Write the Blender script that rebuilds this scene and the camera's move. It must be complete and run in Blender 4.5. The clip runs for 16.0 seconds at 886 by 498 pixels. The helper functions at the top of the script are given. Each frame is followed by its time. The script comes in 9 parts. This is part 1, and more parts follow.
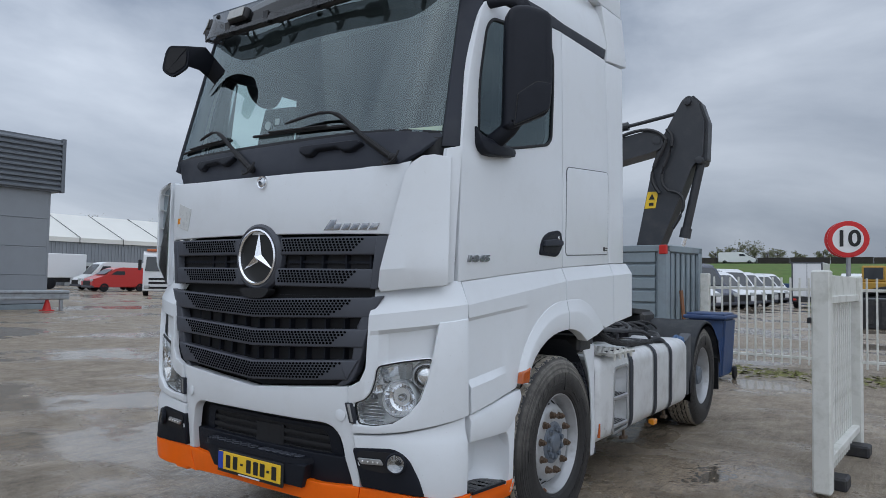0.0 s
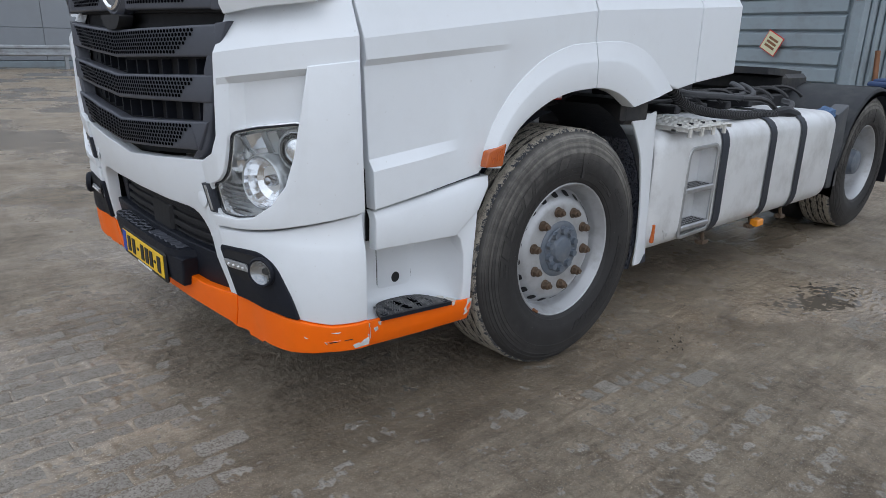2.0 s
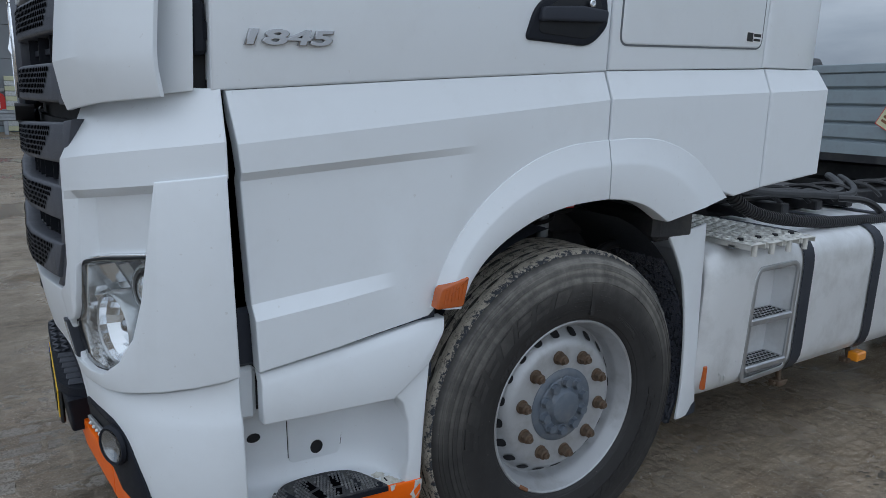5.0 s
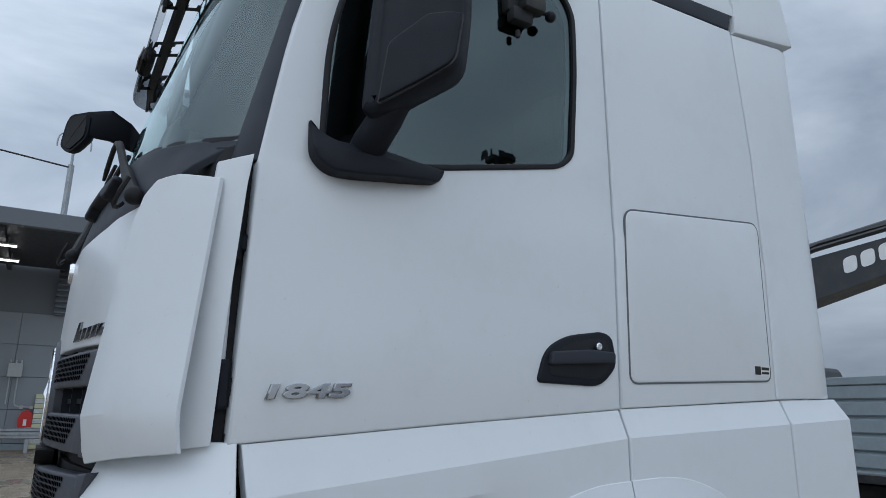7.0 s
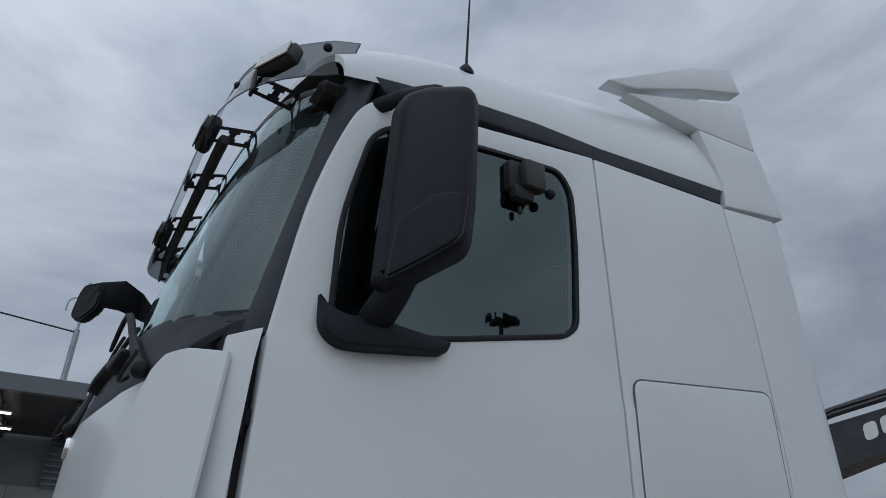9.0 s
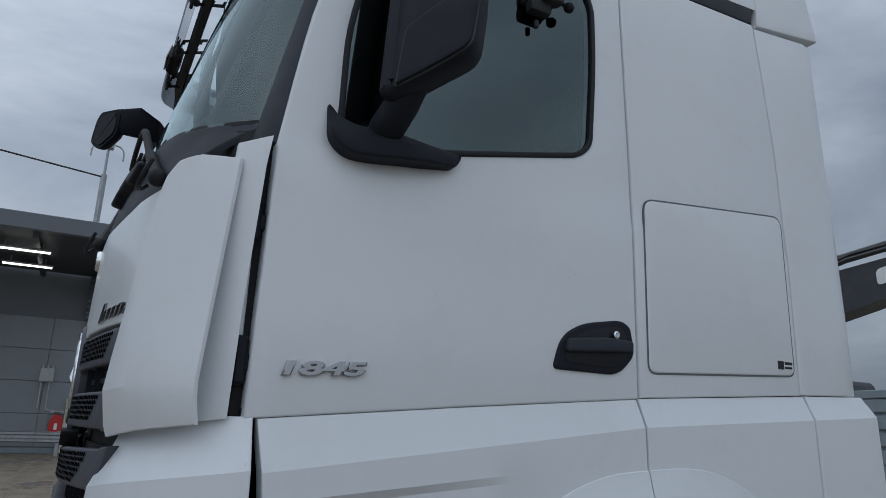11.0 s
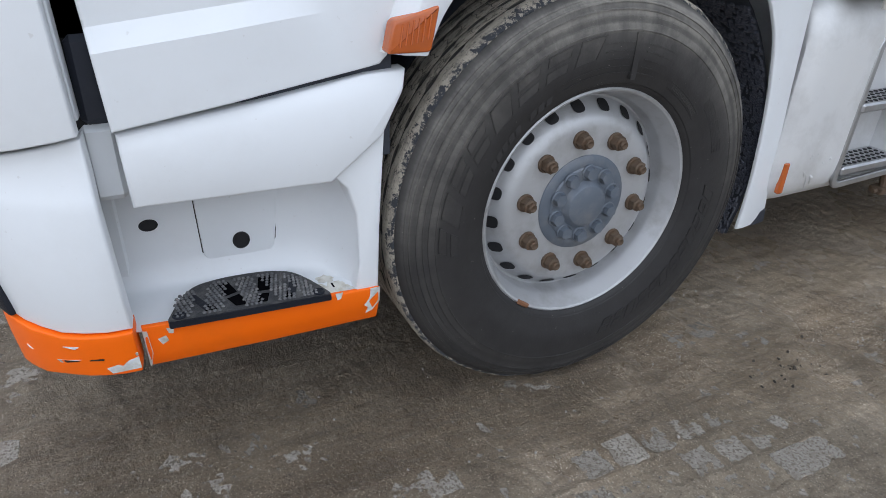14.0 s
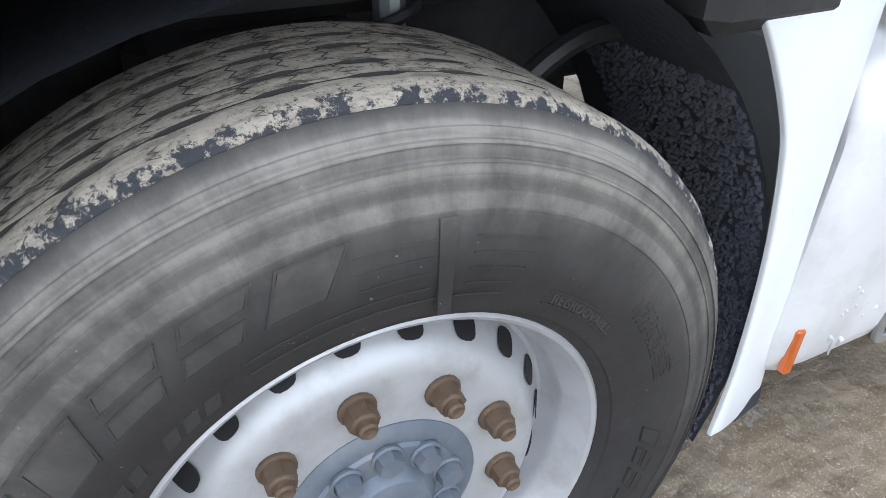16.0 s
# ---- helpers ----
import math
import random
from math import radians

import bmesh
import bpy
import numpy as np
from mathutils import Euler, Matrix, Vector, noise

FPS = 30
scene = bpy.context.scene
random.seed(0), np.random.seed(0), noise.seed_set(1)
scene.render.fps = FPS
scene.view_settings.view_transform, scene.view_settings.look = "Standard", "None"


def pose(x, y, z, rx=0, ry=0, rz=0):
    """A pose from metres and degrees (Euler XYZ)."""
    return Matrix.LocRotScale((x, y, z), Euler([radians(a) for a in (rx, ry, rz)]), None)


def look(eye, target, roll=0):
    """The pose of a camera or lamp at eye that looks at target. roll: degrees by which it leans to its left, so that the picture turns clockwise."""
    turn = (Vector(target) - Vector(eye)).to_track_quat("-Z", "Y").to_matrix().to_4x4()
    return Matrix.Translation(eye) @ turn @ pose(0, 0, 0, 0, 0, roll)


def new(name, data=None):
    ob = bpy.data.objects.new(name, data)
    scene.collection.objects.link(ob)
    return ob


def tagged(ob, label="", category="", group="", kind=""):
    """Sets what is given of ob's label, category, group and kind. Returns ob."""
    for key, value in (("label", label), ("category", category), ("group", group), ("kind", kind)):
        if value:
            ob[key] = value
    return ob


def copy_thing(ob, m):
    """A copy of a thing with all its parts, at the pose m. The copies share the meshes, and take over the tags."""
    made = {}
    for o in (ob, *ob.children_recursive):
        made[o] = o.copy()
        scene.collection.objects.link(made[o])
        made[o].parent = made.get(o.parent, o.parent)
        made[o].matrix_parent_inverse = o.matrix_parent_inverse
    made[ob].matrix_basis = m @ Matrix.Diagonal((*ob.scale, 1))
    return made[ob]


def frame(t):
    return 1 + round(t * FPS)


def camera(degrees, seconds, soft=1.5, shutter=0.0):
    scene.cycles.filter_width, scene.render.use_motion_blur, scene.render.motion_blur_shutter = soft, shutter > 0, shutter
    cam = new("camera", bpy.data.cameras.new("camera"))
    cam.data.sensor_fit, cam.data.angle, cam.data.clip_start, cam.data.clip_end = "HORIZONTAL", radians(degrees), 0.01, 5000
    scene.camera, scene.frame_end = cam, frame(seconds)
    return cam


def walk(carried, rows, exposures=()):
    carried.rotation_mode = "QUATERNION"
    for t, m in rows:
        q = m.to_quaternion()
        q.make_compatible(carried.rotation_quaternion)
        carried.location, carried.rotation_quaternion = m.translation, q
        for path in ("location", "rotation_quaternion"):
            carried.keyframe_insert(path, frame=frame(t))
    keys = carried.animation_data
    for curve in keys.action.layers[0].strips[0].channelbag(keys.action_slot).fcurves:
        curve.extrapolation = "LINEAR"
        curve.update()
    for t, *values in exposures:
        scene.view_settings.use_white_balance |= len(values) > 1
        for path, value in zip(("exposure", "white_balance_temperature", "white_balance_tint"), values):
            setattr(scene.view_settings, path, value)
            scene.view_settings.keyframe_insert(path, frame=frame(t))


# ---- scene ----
cam = camera(66.6, 16.0, soft=0.8)
PATH = [
    (0, (2.873, -2.326, 1.492), (1.72, -0.694, 1.58), 1.0),
    (0.5, (2.854, -1.895, 1.49), (1.583, -0.351, 1.534), 1.0),
    (1, (2.783, -1.488, 1.461), (1.425, -0.024, 1.343), 1.2),
    (1.5, (2.8, -1.102, 1.404), (1.401, 0.288, 1.069), 1.0),
    (2, (2.825, -0.771, 1.374), (1.386, 0.483, 0.776), 1.5),
    (2.5, (2.756, -0.468, 1.343), (1.299, 0.693, 0.615), 1.9),
    (3, (2.654, -0.219, 1.29), (1.193, 0.894, 0.498), 1.9),
    (3.2, (2.621, -0.107, 1.281), (1.148, 0.975, 0.469), 2.2),
    (5.3, (2.562, 0.014, 1.479), (0.87, 1.043, 1.195), 1.5),
    (5.5, (2.575, 0.023, 1.473), (0.863, 1.041, 1.297), 1.1),
    (6, (2.583, 0.004, 1.5), (0.859, 1.018, 1.53), 1.1),
    (6.5, (2.59, -0.006, 1.535), (0.88, 1.001, 1.787), 1.0),
    (7, (2.592, 0.001, 1.555), (0.91, 0.976, 2.025), 1.1),
    (7.5, (2.586, -0.014, 1.591), (0.955, 0.938, 2.25), 1.3),
    (8, (2.604, -0.012, 1.605), (1.03, 0.884, 2.452), 1.3),
    (8.2, (2.609, -0.015, 1.6), (1.065, 0.858, 2.525), 1.1),
    (10.5, (2.592, 0.003, 1.517), (0.97, 0.879, 2.292), 2.0),
    (11, (2.599, 0.026, 1.481), (0.888, 0.931, 1.983), 2.0),
    (11.5, (2.607, 0.069, 1.421), (0.838, 0.983, 1.616), 1.8),
    (12, (2.592, 0.092, 1.404), (0.82, 1.008, 1.268), 2.0),
    (12.5, (2.587, 0.131, 1.37), (0.836, 1.028, 1.006), 2.1),
    (13, (2.566, 0.197, 1.286), (0.854, 1.068, 0.727), 1.7),
    (13.5, (2.412, 0.309, 1.257), (0.776, 1.136, 0.456), 1.9),
    (14, (2.257, 0.454, 1.219), (0.697, 1.239, 0.245), 1.7),
    (14.5, (2.129, 0.67, 1.164), (0.637, 1.436, 0.074), 1.5),
    (15, (1.952, 0.918, 1.146), (0.479, 1.676, 0.026), 1.5),
    (15.2, (1.853, 1.018, 1.155), (0.387, 1.75, 0.007), 0.9),
    (15.5, (1.718, 1.123, 1.191), (0.239, 1.864, 0.066), 1.0),
    (16, (1.542, 1.267, 1.225), (0.057, 2.017, 0.115), 0.8),
]
EXPOSURES = [(0, 0.2, 6260, 11), (1.5, 0.42, 6360, 11), (2.5, 0.66, 6460, 12), (3, 0.74, 6460, 12), (5.5, 0.02, 6010, 8), (6.5, 0.07, 6010, 8), (7, 0.06, 6060, 8), (7.5, 0.03, 6210, 8), (8, -0.14, 6310, 9), (10.5, -0.46, 6160, 8), (11, -0.32, 6160, 9), (12, -0.03, 6210, 9), (12.5, 0.12, 6260, 9), (13, 0.43, 6360, 10), (13.5, 0.64, 6360, 11), (14, 0.82, 6410, 12), (14.5, 1.08, 6360, 12), (15, 1.24, 6360, 12), (16, 1.72, 6360, 11)]
walk(cam, [(t, look(eye, target, roll)) for t, eye, target, roll in PATH], EXPOSURES)

# ---- world and light: an overcast afternoon ----
SUN_AZ, SUN_EL = 128.0, 52.0     # degrees: azimuth from +y towards +x, elevation
world = bpy.data.worlds.new("overcast_sky")
scene.world = world
world.use_nodes = True
wn, wl = world.node_tree.nodes, world.node_tree.links
wn.clear()
w_out = wn.new("ShaderNodeOutputWorld")
w_bg = wn.new("ShaderNodeBackground")
w_sky = wn.new("ShaderNodeTexSky")
w_sky.sky_type = "NISHITA"
w_sky.sun_disc = False
w_sky.sun_elevation = radians(SUN_EL)
w_sky.sun_rotation = radians(SUN_AZ)
w_sky.dust_density = 3.0
w_gain = wn.new("ShaderNodeVectorMath")
w_gain.operation = "SCALE"
w_gain.inputs["Scale"].default_value = 0.055
w_co = wn.new("ShaderNodeTexCoord")
w_map = wn.new("ShaderNodeMapping")
w_map.inputs["Scale"].default_value = (1.0, 1.0, 2.5)
w_n1 = wn.new("ShaderNodeTexNoise")
w_n1.inputs["Scale"].default_value = 2.0
w_n1.inputs["Detail"].default_value = 7.0
w_n1.inputs["Roughness"].default_value = 0.54
w_n1.inputs["Distortion"].default_value = 0.35
w_ramp = wn.new("ShaderNodeValToRGB")
w_ramp.color_ramp.elements[0].position = 0.34
w_ramp.color_ramp.elements[0].color = (0.31, 0.365, 0.45, 1)
w_ramp.color_ramp.elements[1].position = 0.66
w_ramp.color_ramp.elements[1].color = (0.70, 0.765, 0.85, 1)
w_sep = wn.new("ShaderNodeSeparateXYZ")
w_zen = wn.new("ShaderNodeMapRange")       # overcast skies are brighter overhead
w_zen.inputs["From Min"].default_value = 0.0
w_zen.inputs["From Max"].default_value = 1.0
w_zen.inputs["To Min"].default_value = 0.80
w_zen.inputs["To Max"].default_value = 1.60
w_cl = wn.new("ShaderNodeVectorMath")
w_cl.operation = "SCALE"
w_mix = wn.new("ShaderNodeMix")
w_mix.data_type = "RGBA"
w_mix.inputs[0].default_value = 0.86
wl.new(w_co.outputs["Generated"], w_map.inputs["Vector"])
wl.new(w_map.outputs["Vector"], w_n1.inputs["Vector"])
wl.new(w_n1.outputs["Fac"], w_ramp.inputs["Fac"])
wl.new(w_co.outputs["Generated"], w_sep.inputs["Vector"])
wl.new(w_sep.outputs["Z"], w_zen.inputs["Value"])
wl.new(w_ramp.outputs["Color"], w_cl.inputs[0])
w_dir = wn.new("ShaderNodeMapRange")       # heavier clouds towards the far end of the yard
w_dir.inputs["From Min"].default_value, w_dir.inputs["From Max"].default_value = 0.0, 1.0
w_dir.inputs["To Min"].default_value, w_dir.inputs["To Max"].default_value = 1.0, 0.74
wl.new(w_sep.outputs["Y"], w_dir.inputs["Value"])
w_amt = wn.new("ShaderNodeMath")
w_amt.operation = "MULTIPLY"
wl.new(w_zen.outputs["Result"], w_amt.inputs[0])
wl.new(w_dir.outputs["Result"], w_amt.inputs[1])
wl.new(w_amt.outputs[0], w_cl.inputs["Scale"])
wl.new(w_sky.outputs["Color"], w_gain.inputs[0])
wl.new(w_gain.outputs["Vector"], w_mix.inputs[6])
wl.new(w_cl.outputs["Vector"], w_mix.inputs[7])
wl.new(w_mix.outputs[2], w_bg.inputs["Color"])
w_bg.inputs["Strength"].default_value = 1.0
wl.new(w_bg.outputs["Background"], w_out.inputs["Surface"])

sun = new("sun", bpy.data.lights.new("sun", "SUN"))
sun.data.energy = 0.7
sun.data.angle = radians(140)
sun.data.color = (0.94, 0.98, 1.0)
az, el = radians(SUN_AZ), radians(SUN_EL)
sun.matrix_world = look((10 * math.sin(az) * math.cos(el), 10 * math.cos(az) * math.cos(el), 10 * math.sin(el)), (0, 0, 0))


# ---- materials ----
def mat(name, color, rough=0.5, metal=0.0, var=0.08, scale=8.0, bump=0.0, bscale=60.0, coat=0.0, dirt=None, dirt_amt=0.0,
        dirt_scale=3.0, spec=0.5, rough_var=0.1, island=0.0, obrand=0.0, world_co=False, speck=None, speck_scale=60.0, speck_at=0.66):
    """A principled surface with variation at two scales, fine relief and patches of dirt."""
    m = bpy.data.materials.new(name)
    m.use_nodes = True
    n, l = m.node_tree.nodes, m.node_tree.links
    b = n["Principled BSDF"]
    co = n.new("ShaderNodeNewGeometry") if world_co else n.new("ShaderNodeTexCoord")
    place = co.outputs["Position" if world_co else "Object"]
    n1 = n.new("ShaderNodeTexNoise")
    n1.inputs["Scale"].default_value = scale
    n1.inputs["Detail"].default_value = 6
    l.new(place, n1.inputs["Vector"])
    lo = [max(0, c * (1 - var)) for c in color]
    hi = [min(1, c * (1 + var)) for c in color]
    mx = n.new("ShaderNodeMix")
    mx.data_type = "RGBA"
    mx.inputs[6].default_value = (*lo, 1)
    mx.inputs[7].default_value = (*hi, 1)
    l.new(n1.outputs["Fac"], mx.inputs[0])
    col = mx.outputs[2]
    if island or obrand:
        gi = n.new("ShaderNodeNewGeometry") if island else n.new("ShaderNodeObjectInfo")
        mr = n.new("ShaderNodeMapRange")
        k = island or obrand
        mr.inputs["To Min"].default_value = 1 - k
        mr.inputs["To Max"].default_value = 1 + k
        l.new(gi.outputs["Random Per Island" if island else "Random"], mr.inputs["Value"])
        sc = n.new("ShaderNodeVectorMath")
        sc.operation = "SCALE"
        l.new(col, sc.inputs[0])
        l.new(mr.outputs["Result"], sc.inputs["Scale"])
        col = sc.outputs["Vector"]
    if dirt:
        n2 = n.new("ShaderNodeTexNoise")
        n2.inputs["Scale"].default_value = dirt_scale
        n2.inputs["Detail"].default_value = 8
        n2.inputs["Roughness"].default_value = 0.65
        l.new(place, n2.inputs["Vector"])
        rp = n.new("ShaderNodeMapRange")
        rp.inputs["From Min"].default_value = 0.48
        rp.inputs["From Max"].default_value = 0.72
        rp.inputs["To Max"].default_value = dirt_amt
        l.new(n2.outputs["Fac"], rp.inputs["Value"])
        dm = n.new("ShaderNodeMix")
        dm.data_type = "RGBA"
        l.new(rp.outputs["Result"], dm.inputs[0])
        l.new(col, dm.inputs[6])
        dm.inputs[7].default_value = (*dirt, 1)
        col = dm.outputs[2]
    if speck:
        n4 = n.new("ShaderNodeTexNoise")
        n4.inputs["Scale"].default_value = speck_scale
        n4.inputs["Detail"].default_value = 3
        l.new(place, n4.inputs["Vector"])
        r4 = n.new("ShaderNodeMapRange")
        r4.inputs["From Min"].default_value, r4.inputs["From Max"].default_value = speck_at, speck_at + 0.05
        r4.inputs["To Max"].default_value = speck[3]
        l.new(n4.outputs["Fac"], r4.inputs["Value"])
        m4 = n.new("ShaderNodeMix")
        m4.data_type = "RGBA"
        l.new(r4.outputs["Result"], m4.inputs[0])
        l.new(col, m4.inputs[6])
        m4.inputs[7].default_value = (*speck[:3], 1)
        col = m4.outputs[2]
    l.new(col, b.inputs["Base Color"])
    rr = n.new("ShaderNodeMapRange")
    rr.inputs["To Min"].default_value = max(0.02, rough - rough_var)
    rr.inputs["To Max"].default_value = min(1.0, rough + rough_var)
    n3 = n.new("ShaderNodeTexNoise")
    n3.inputs["Scale"].default_value = scale * 2.7
    n3.inputs["Detail"].default_value = 5
    l.new(place, n3.inputs["Vector"])
    l.new(n3.outputs["Fac"], rr.inputs["Value"])
    l.new(rr.outputs["Result"], b.inputs["Roughness"])
    b.inputs["Metallic"].default_value = metal
    b.inputs["Coat Weight"].default_value = coat
    b.inputs["Coat Roughness"].default_value = 0.08
    b.inputs["Specular IOR Level"].default_value = spec
    if bump:
        nb = n.new("ShaderNodeTexNoise")
        nb.inputs["Scale"].default_value = bscale
        nb.inputs["Detail"].default_value = 4
        l.new(place, nb.inputs["Vector"])
        bp = n.new("ShaderNodeBump")
        bp.inputs["Strength"].default_value = bump
        bp.inputs["Distance"].default_value = 0.004
        l.new(nb.outputs["Fac"], bp.inputs["Height"])
        l.new(bp.outputs["Normal"], b.inputs["Normal"])
    return m


def glass_mat(name, tint, gloss=(1.0, 1.0, 1.0), rough=0.0, r0=0.05):
    """A thin pane: clear tint, with a mirror part that grows from r0 towards grazing."""
    m = bpy.data.materials.new(name)
    m.use_nodes = True
    n, l = m.node_tree.nodes, m.node_tree.links
    n.remove(n["Principled BSDF"])
    tr = n.new("ShaderNodeBsdfTransparent")
    tr.inputs["Color"].default_value = (*tint, 1)
    gl = n.new("ShaderNodeBsdfGlossy")
    gl.inputs["Roughness"].default_value = rough
    gl.inputs["Color"].default_value = (*gloss, 1)
    lw = n.new("ShaderNodeLayerWeight")
    lw.inputs["Blend"].default_value = 0.5
    pw = n.new("ShaderNodeMath")
    pw.operation = "POWER"
    pw.inputs[1].default_value = 5.0
    l.new(lw.outputs["Facing"], pw.inputs[0])
    fr = n.new("ShaderNodeMath")
    fr.operation = "MULTIPLY_ADD"
    fr.inputs[1].default_value, fr.inputs[2].default_value = 1.0 - r0, r0
    l.new(pw.outputs[0], fr.inputs[0])
    mx = n.new("ShaderNodeMixShader")
    l.new(fr.outputs[0], mx.inputs["Fac"])
    l.new(tr.outputs["BSDF"], mx.inputs[1])
    l.new(gl.outputs["BSDF"], mx.inputs[2])
    l.new(mx.outputs["Shader"], n["Material Output"].inputs["Surface"])
    return m


def lamp_mat(name, color, strength):
    m = bpy.data.materials.new(name)
    m.use_nodes = True
    b = m.node_tree.nodes["Principled BSDF"]
    b.inputs["Base Color"].default_value = (*color, 1)
    b.inputs["Emission Color"].default_value = (*color, 1)
    b.inputs["Emission Strength"].default_value = strength
    return m


WHITE = mat("white_truck_paint", (0.77, 0.80, 0.83), 0.32, var=0.02, scale=2.5, coat=0.25, dirt=(0.42, 0.40, 0.37), dirt_amt=0.10, dirt_scale=5, rough_var=0.08, bump=0.03, bscale=6, speck=(0.40, 0.37, 0.32, 0.22), speck_scale=70, speck_at=0.71)
ORANGE = mat("orange_vinyl", (0.97, 0.150, 0.001), 0.42, spec=0.3, var=0.04, scale=6, dirt=(0.6, 0.13, 0.01), dirt_amt=0.2, dirt_scale=9)
BLACKPL = mat("black_textured_plastic", (0.0115, 0.0135, 0.020), 0.55, spec=0.22, var=0.18, scale=20, bump=0.25, bscale=420, rough_var=0.08)
GREYPL = mat("dark_grey_grille_plastic", (0.062, 0.067, 0.083), 0.48, var=0.10, scale=9, bump=0.12, bscale=380)
SLATE = mat("slate_grey_trim", (0.028, 0.032, 0.044), 0.55, spec=0.3, var=0.08, scale=4, bump=0.08, bscale=300, dirt=(0.10, 0.10, 0.10), dirt_amt=0.2)
BOWL = mat("bright_reflector_bowl", (0.80, 0.81, 0.82), 0.14, metal=0.9, var=0.2, scale=40)
TRAY = mat("grey_reflector_tray", (0.46, 0.48, 0.49), 0.18, metal=0.6, var=0.3, scale=18)
HLREF = mat("headlight_reflector", (0.84, 0.85, 0.86), 0.14, metal=0.15, coat=0.4, var=0.12, scale=30)
DARK = mat("shadow_black_plastic", (0.010, 0.010, 0.012), 0.7, var=0.3, scale=9)
RUBBER = mat("rubber_seal", (0.010, 0.011, 0.014), 0.5, spec=0.3, var=0.2)
CHROME = mat("chrome", (0.82, 0.83, 0.85), 0.12, metal=1.0, var=0.03, rough_var=0.05)
ALU = mat("painted_aluminium", (0.50, 0.51, 0.53), 0.35, metal=0.85, var=0.08, scale=14, dirt=(0.2, 0.19, 0.17), dirt_amt=0.35, dirt_scale=9)
STEEL = mat("galvanised_steel", (0.36, 0.38, 0.40), 0.45, metal=0.7, var=0.18, scale=10, dirt=(0.16, 0.14, 0.12), dirt_amt=0.5)
RIM = mat("silver_painted_rim", (0.47, 0.480, 0.495), 0.38, metal=0.35, var=0.07, scale=9, dirt=(0.22, 0.20, 0.18), dirt_amt=0.45, dirt_scale=12, bump=0.05)
HUBGREY = mat("grey_hub_cover", (0.13, 0.155, 0.19), 0.50, metal=0.2, var=0.15, scale=18, dirt=(0.26, 0.25, 0.24), dirt_amt=0.5, dirt_scale=16)
RUST = mat("rusty_nut", (0.125, 0.088, 0.060), 0.7, metal=0.3, var=0.45, scale=60, dirt=(0.10, 0.05, 0.025), dirt_amt=0.7, dirt_scale=50, bump=0.3, bscale=200)
GLASS = glass_mat("tinted_windscreen_glass", (0.74, 0.84, 0.82), (0.84, 0.98, 1.0), r0=0.13)
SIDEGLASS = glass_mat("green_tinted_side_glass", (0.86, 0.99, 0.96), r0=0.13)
# same side glass for the near door, the dark cab inside put into its tint
DOORGLASS = glass_mat("darkened_near_door_glass", (0.26, 0.31, 0.31), (0.80, 0.98, 1.0), r0=0.115)
SMOKE = glass_mat("smoked_visor_acrylic", (0.24, 0.25, 0.26), (0.85, 0.85, 0.85), 0.02, 0.05)
LENS = glass_mat("clear_lamp_lens", (0.94, 0.95, 0.95), (0.9, 0.9, 0.9), 0.01)
AMBER = mat("amber_lens", (0.50, 0.105, 0.015), 0.18, var=0.2, scale=30, coat=0.6)
AMBERBR = mat("bright_amber_reflector", (0.85, 0.30, 0.02), 0.25, var=0.1, coat=0.5)
YELLOW = mat("yellow_plate", (0.88, 0.56, 0.03), 0.40, var=0.04)
BLUE = mat("blue_paint", (0.02, 0.06, 0.42), 0.4, var=0.05)
INK = mat("black_ink", (0.012, 0.012, 0.012), 0.5)
CREAM = mat("cream_document", (0.62, 0.62, 0.42), 0.6)
INTERIOR = mat("dark_interior_plastic", (0.018, 0.019, 0.021), 0.7, var=0.15)
FABRIC = mat("grey_interior_fabric", (0.024, 0.024, 0.027), 0.9, var=0.2)
TANK = mat("dull_aluminium_tank", (0.74, 0.75, 0.76), 0.42, metal=0.25, var=0.06, scale=5, dirt=(0.36, 0.35, 0.33), dirt_amt=0.45, dirt_scale=4, rough_var=0.12)
CHASSIS = mat("chassis_black_paint", (0.022, 0.022, 0.025), 0.55, var=0.3, scale=14, dirt=(0.07, 0.065, 0.055), dirt_amt=0.6, dirt_scale=7, bump=0.15, bscale=90)
HOSE = mat("ribbed_black_hose", (0.02, 0.02, 0.022), 0.45, var=0.2)
RED = mat("red_plastic", (0.55, 0.02, 0.015), 0.4)
WALLGREY = mat("grey_wall_panel", (0.25, 0.27, 0.295), 0.5, var=0.05, scale=0.7, dirt=(0.19, 0.2, 0.21), dirt_amt=0.4, dirt_scale=0.6)
CLADGREY = mat("dark_grey_cladding", (0.13, 0.145, 0.165), 0.45, var=0.06, scale=1.0)
CANVAS = mat("white_tent_canvas", (0.74, 0.73, 0.68), 0.7, var=0.06, scale=0.4)
CONTGREY = mat("blue_grey_container_steel", (0.245, 0.295, 0.325), 0.5, var=0.10, scale=2, dirt=(0.17, 0.175, 0.18), dirt_amt=0.5, dirt_scale=3)
EXCAV = mat("dark_grey_machine_paint", (0.035, 0.038, 0.045), 0.45, var=0.15, scale=3, dirt=(0.08, 0.075, 0.07), dirt_amt=0.4)
FENCEW = mat("weathered_white_fence_paint", (0.68, 0.68, 0.64), 0.55, var=0.06, scale=5, dirt=(0.33, 0.33, 0.27), dirt_amt=0.55, dirt_scale=6)
BINBLUE = mat("blue_bin_plastic", (0.028, 0.06, 0.155), 0.5, var=0.12, dirt=(0.08, 0.09, 0.11), dirt_amt=0.4)
VANWHITE = mat("white_van_paint", (0.76, 0.77, 0.78), 0.3, var=0.03, coat=0.4)
